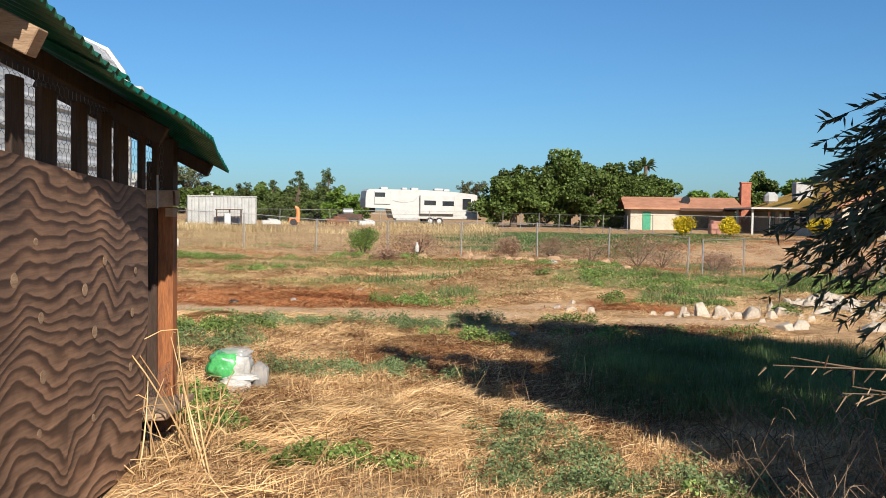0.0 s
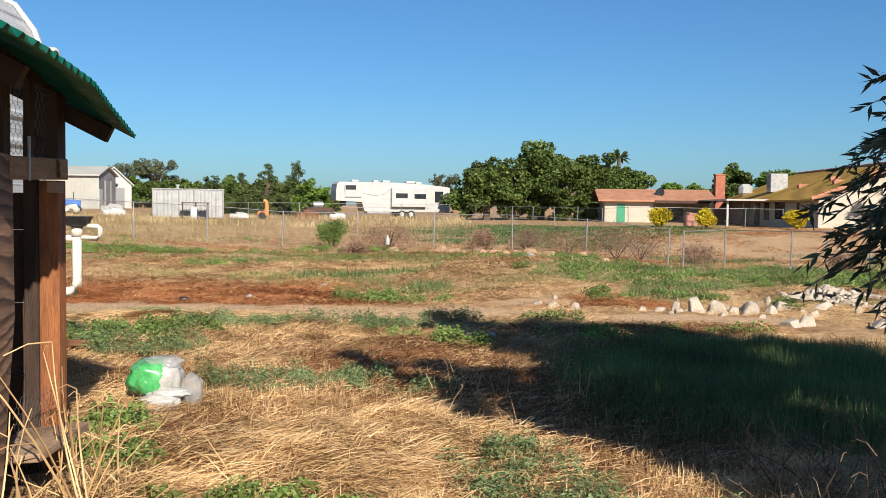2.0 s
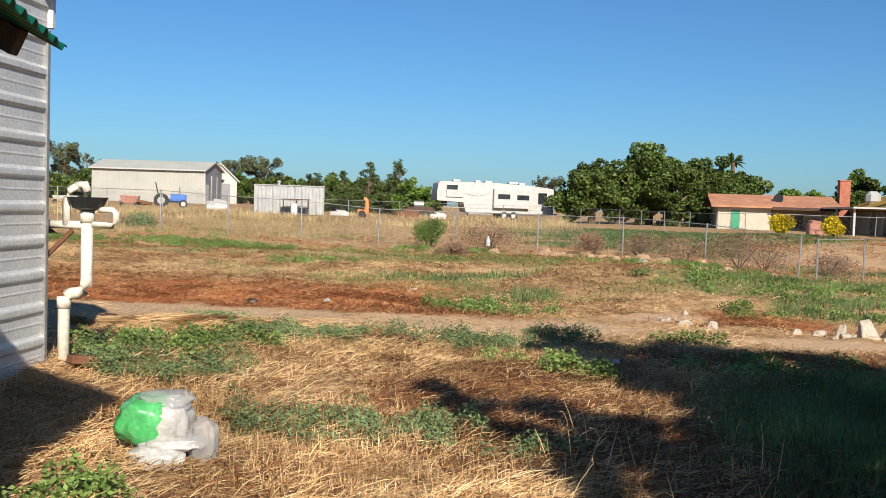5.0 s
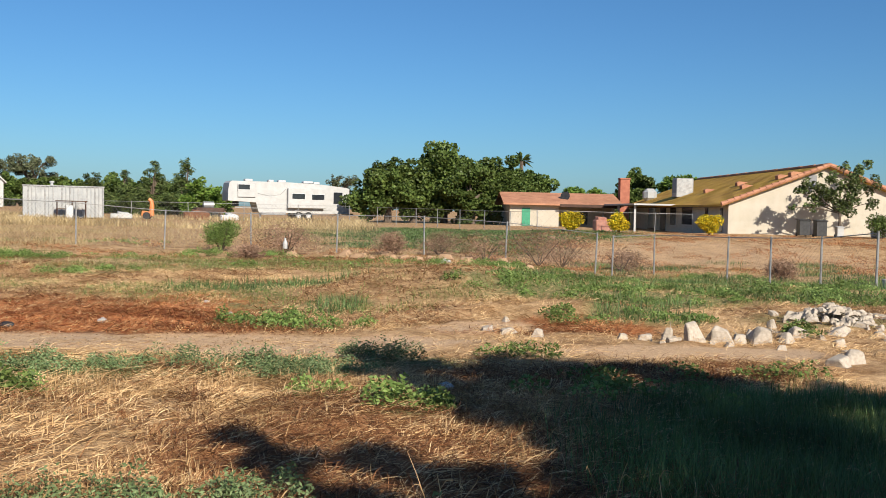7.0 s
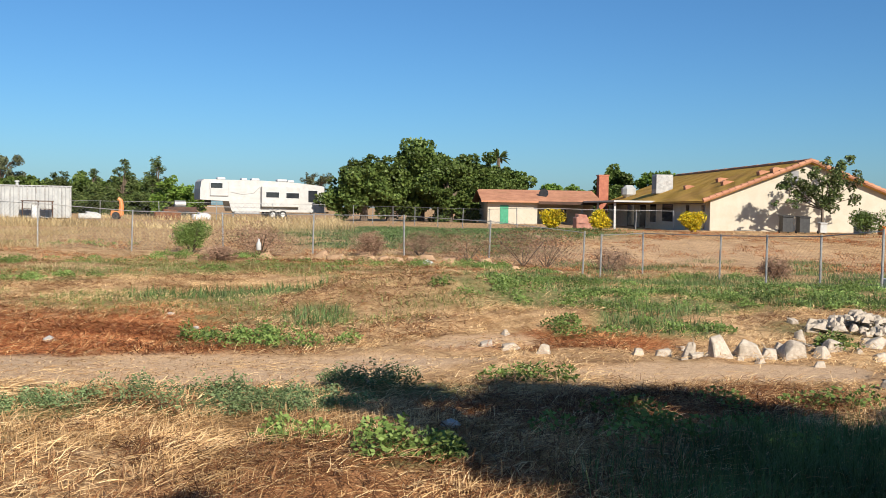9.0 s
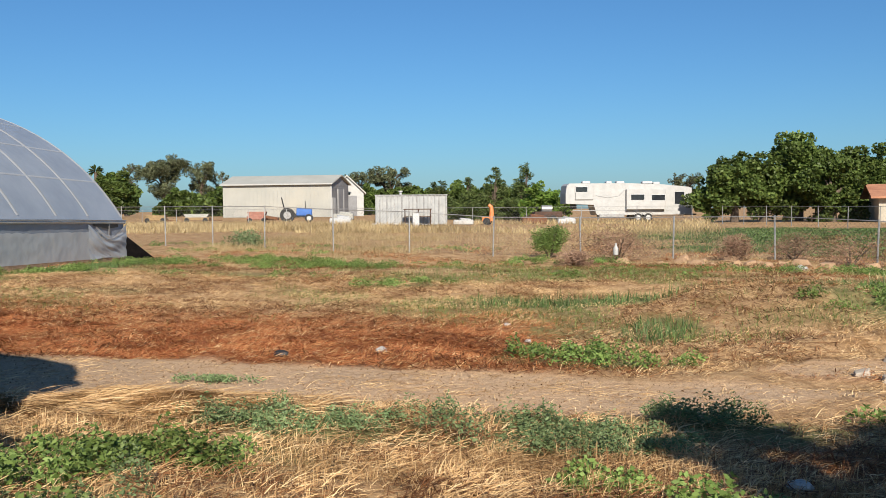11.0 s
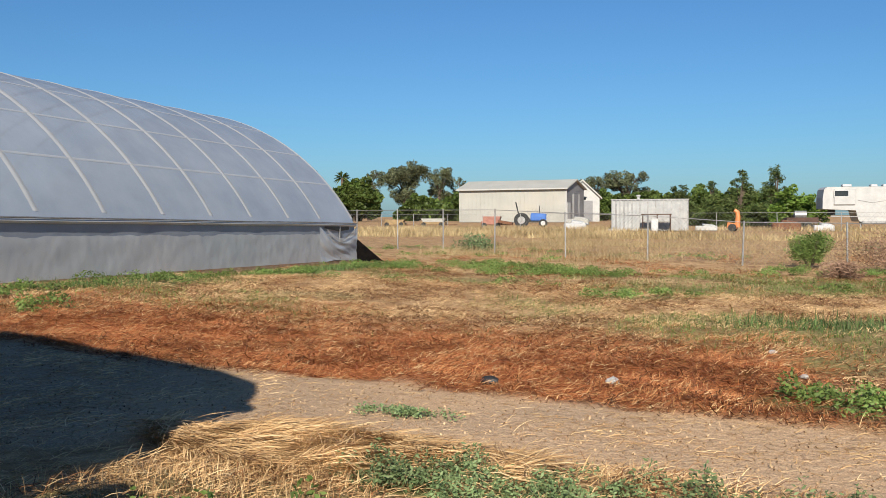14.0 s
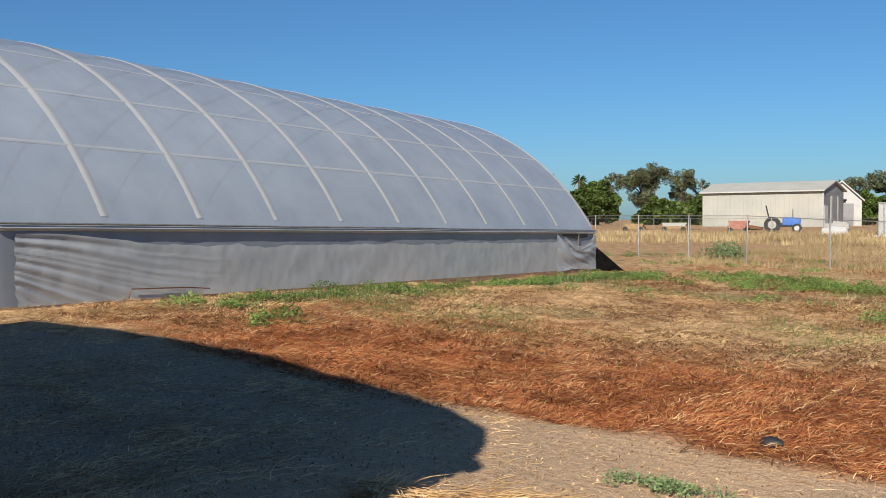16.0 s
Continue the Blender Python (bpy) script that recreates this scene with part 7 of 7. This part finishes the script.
def palm(dist, bear, h):
    x, y = far(dist, bear)
    z = float(gz(x, y))
    p = thing("palm_tree", "fan palm rising behind the trees", "tree", (x, y, z))
    ob = part("trunk", tube([(0, 0, -0.1), (0.05, 0, h * 0.5), (0, 0, h - 0.6)], [0.3, 0.24, 0.22], 8), BARK, p)
    bm = bmesh.new()
    r = random.Random(int(dist))
    for k in range(34):
        a, e = r.uniform(0, 6.28), r.uniform(-0.7, 1.2)
        d = Vector((math.cos(a) * math.cos(e), math.sin(a) * math.cos(e), math.sin(e)))
        s = d.cross(Vector((0, 0, 1))).normalized() * 0.22
        b, m, t = Vector((0, 0, h - 0.5)), Vector((0, 0, h - 0.5)) + d * 0.9, Vector((0, 0, h - 0.55)) + d * 1.5 - Vector((0, 0, 0.25))
        vs = [bm.verts.new(v) for v in (b, m + s, t, m - s)]
        bm.faces.new(vs)
    part("fronds", bm, TREE_PINE, p)


palm(112, 12.2, 7.6)
palm(160, -31.9, 7.6)
palm(150, -33.6, 7.4)

# young tree before the gable wall
tree("yard_tree", "young dark-leaved tree with open crown before the house", 31.0, 56.2, 4.6, [(-2.6, 0, 2.6, 0.5), (-1.8, 0, 2.9, 0.7), (-1.9, 0.2, 2.0, 0.65), (-0.9, 0, 2.6, 0.85), (-0.8, 0.2, 3.4, 0.6), (0, 0, 2.2, 0.85), (0.3, 0, 3.2, 0.85), (0.9, 0.1, 4.0, 0.65), (1.5, 0, 4.4, 0.45), (1.2, 0, 2.6, 0.85), (2.0, 0, 3.0, 0.65), (2.2, 0.1, 2.1, 0.55), (0.2, 0, 4.2, 0.4), (-2.9, 0.1, 1.7, 0.3), (0.6, 0, 1.7, 0.55)], TREE_PINE, 0.18, 850, 0.09, 77, 0.55, 3, 0.3)
shrub("garden_shrub", "dark green shrub by the stucco wall", 32.0, 53.5, 2.0, 1.5, TREE_DARK, 0.14, 4000, 88)


# ---- the tree beside the path: its crown hangs above the walk and shades the grass ----
def willow():
    bx, by = 6.2, 1.8
    z = float(gz(bx, by))
    t = thing("shade_tree", "large tree with long narrow dark leaves", "tree", (bx, by, z))
    bm = bmesh.new()
    fk = Vector((5.9, 2.1, 2.0))
    add_tube(bm, [(bx, by, -0.2), (6.1, 1.9, 1.0), fk], [0.24, 0.19, 0.16], 10)
    r = random.Random(4)
    lobes = []
    for cx, cy, cz, cr in SHADE_LOBES:
        cc = Vector((cx, cy, cz))
        add_tube(bm, [fk, fk.lerp(cc, 0.55) + Vector((0, 0, 0.35)), cc], [0.1, 0.06, 0.02], 6, False)
        for _ in range(9):
            d = Vector((r.gauss(0, 1), r.gauss(0, 1), r.gauss(0, 0.6)))
            q = cc + d.normalized() * cr * r.uniform(0.3, 0.9)
            lobes.append((q.x, q.y, q.z, cr * r.uniform(0.3, 0.48)))
            add_tube(bm, [cc, cc.lerp(q, 0.5), q], [0.02, 0.012, 0.005], 4, False)
    # drooping twigs at the edge of the path
    leaves, dirs = [], []
    for x0, y0, z0, x1, y1, z1 in WILLOW_TWIGS:
        a, e = Vector((x0, y0, z0)), Vector((x1, y1, z1))
        for _ in range(7):
            e2 = e + Vector((abs(r.gauss(0, 0.22)) - 0.2, r.gauss(0, 0.25), r.gauss(0, 0.13)))
            pts = [a.lerp(e2, f) + Vector((0, 0, 0.16 * math.sin(math.pi * f))) for f in (0, 0.25, 0.5, 0.75, 1)]
            add_tube(bm, pts, [0.010, 0.008, 0.006, 0.004, 0.002], 4, False)
            for k in range(60):
                f = 0.22 + 0.78 * r.random()
                i = min(int(f * 4), 3)
                p = pts[i].lerp(pts[i + 1], f * 4 - i)
                d = ((e2 - a).normalized() * 0.9 + Vector((r.gauss(0, 0.55), r.gauss(0, 0.55), r.gauss(-0.25, 0.45)))).normalized()
                leaves.append(p)
                dirs.append(d)
    add_tube(bm, [fk, (5.0, 4.5, 2.6), (4.3, 6.6, 2.5)], [0.09, 0.06, 0.03], 6, False)
    ob = part("trunk", bm, BARK)
    ob.parent = t
    ob.matrix_parent_inverse = t.matrix_world.inverted()
    c, nn = ball_cloud(lobes, 2800, 0.8)
    leaf_mesh("crown", c, 0.2, WILLOW, "", "", 0.36, 0.3, parent=t)
    P, D = np.array([tuple(p) for p in leaves]), np.array([tuple(d) for d in dirs])
    N = len(P)
    S = np.cross(D, rng.normal(size=(N, 3)))
    S /= np.linalg.norm(S, axis=1)[:, None]
    M = np.cross(D, S)
    L = rng.uniform(0.08, 0.15, N)[:, None]
    co = np.stack([P, P + D * L * 0.35 + S * L * 0.12 + M * L * 0.02, P + D * L * 0.7 + S * L * 0.05 - M * L * 0.01, P + D * L - M * L * 0.06, P + D * L * 0.7 - S * L * 0.05 - M * L * 0.01, P + D * L * 0.35 - S * L * 0.10 + M * L * 0.02], 1).reshape(-1, 3)
    me = fast_mesh("hanging_leaves", co, np.arange(N * 6), np.full(N, 6), WILLOW)
    ob = new("hanging_leaves", me)
    ob.parent = t
    ob.matrix_parent_inverse = t.matrix_world.inverted()


SHADE_LOBES = ((3.21, 6.10, 4.4, 0.50), (4.16, 5.80, 4.4, 0.60), (5.16, 5.10, 4.4, 0.65), (6.06, 4.60, 4.4, 0.60), (6.76, 3.70, 4.4, 0.60), (3.26, 5.10, 4.4, 0.45), (3.96, 4.80, 4.4, 0.60), (3.66, 3.90, 4.4, 0.55), (4.56, 4.00, 4.4, 0.75), (5.56, 3.30, 4.4, 0.85), (6.66, 2.70, 4.4, 0.80), (3.81, 2.80, 4.4, 0.60), (4.66, 2.30, 4.4, 0.80), (5.96, 1.70, 4.4, 0.95), (3.56, 1.80, 4.4, 0.60), (3.53, 1.00, 4.4, 0.50), (4.26, 0.80, 4.4, 0.75), (5.36, 0.30, 4.4, 0.85), (6.86, 0.50, 4.4, 0.90), (4.53, 0.00, 4.4, 0.55), (4.86, -0.70, 4.4, 0.65), (5.86, -1.20, 4.4, 0.85), (7.26, -1.50, 4.4, 0.90), (5.06, -1.70, 4.4, 0.60), (5.66, -2.50, 4.4, 0.75), (6.86, -3.20, 4.4, 0.90), (5.36, -3.40, 4.4, 0.60), (2.11, 3.00, 4.4, 0.28), (2.66, 2.75, 4.4, 0.30), (2.46, 2.15, 4.4, 0.28), (2.91, 1.85, 4.4, 0.36), (3.11, 2.45, 4.4, 0.30), (2.86, 1.30, 4.4, 0.28), (1.86, 3.45, 4.4, 0.16), (2.76, 5.70, 4.4, 0.20), (2.81, 6.40, 4.4, 0.22), (4.23, 0.25, 4.4, 0.45), (4.53, -0.55, 4.4, 0.50), (4.78, -1.30, 4.4, 0.55), (4.93, -2.10, 4.4, 0.55), (5.06, 0.00, 4.4, 0.60), (5.46, -0.70, 4.4, 0.60), (3.76, 1.30, 4.4, 0.50), (4.76, 5.95, 4.4, 0.42), (5.46, 5.50, 4.4, 0.42), (3.71, 5.60, 4.4, 0.40), (4.66, 4.80, 4.4, 0.50), (4.16, 6.30, 4.4, 0.30), (4.22, 0.29, 4.4, 0.50), (3.50, 1.50, 4.4, 0.40))
WILLOW_TWIGS = ((4.3, 6.6, 2.5, 3.1, 7.2, 2.15), (4.3, 6.6, 2.4, 2.95, 7.3, 1.85), (4.3, 6.7, 2.3, 3.0, 7.2, 1.6), (4.4, 6.7, 2.2, 2.75, 7.3, 1.4), (4.3, 6.7, 2.0, 2.75, 7.3, 1.12), (4.2, 6.8, 1.8, 3.0, 7.3, 1.0), (4.3, 6.6, 1.5, 3.3, 7.1, 0.72), (4.4, 6.6, 2.6, 3.3, 7.1, 2.35),
                (4.3, 6.7, 2.1, 3.1, 7.4, 1.75), (4.3, 6.7, 2.0, 3.1, 7.2, 1.3), (4.2, 6.7, 1.9, 3.2, 7.2, 1.2), (4.2, 6.7, 2.2, 3.2, 7.3, 1.95), (4.2, 6.8, 2.0, 3.3, 7.2, 1.5))
willow()
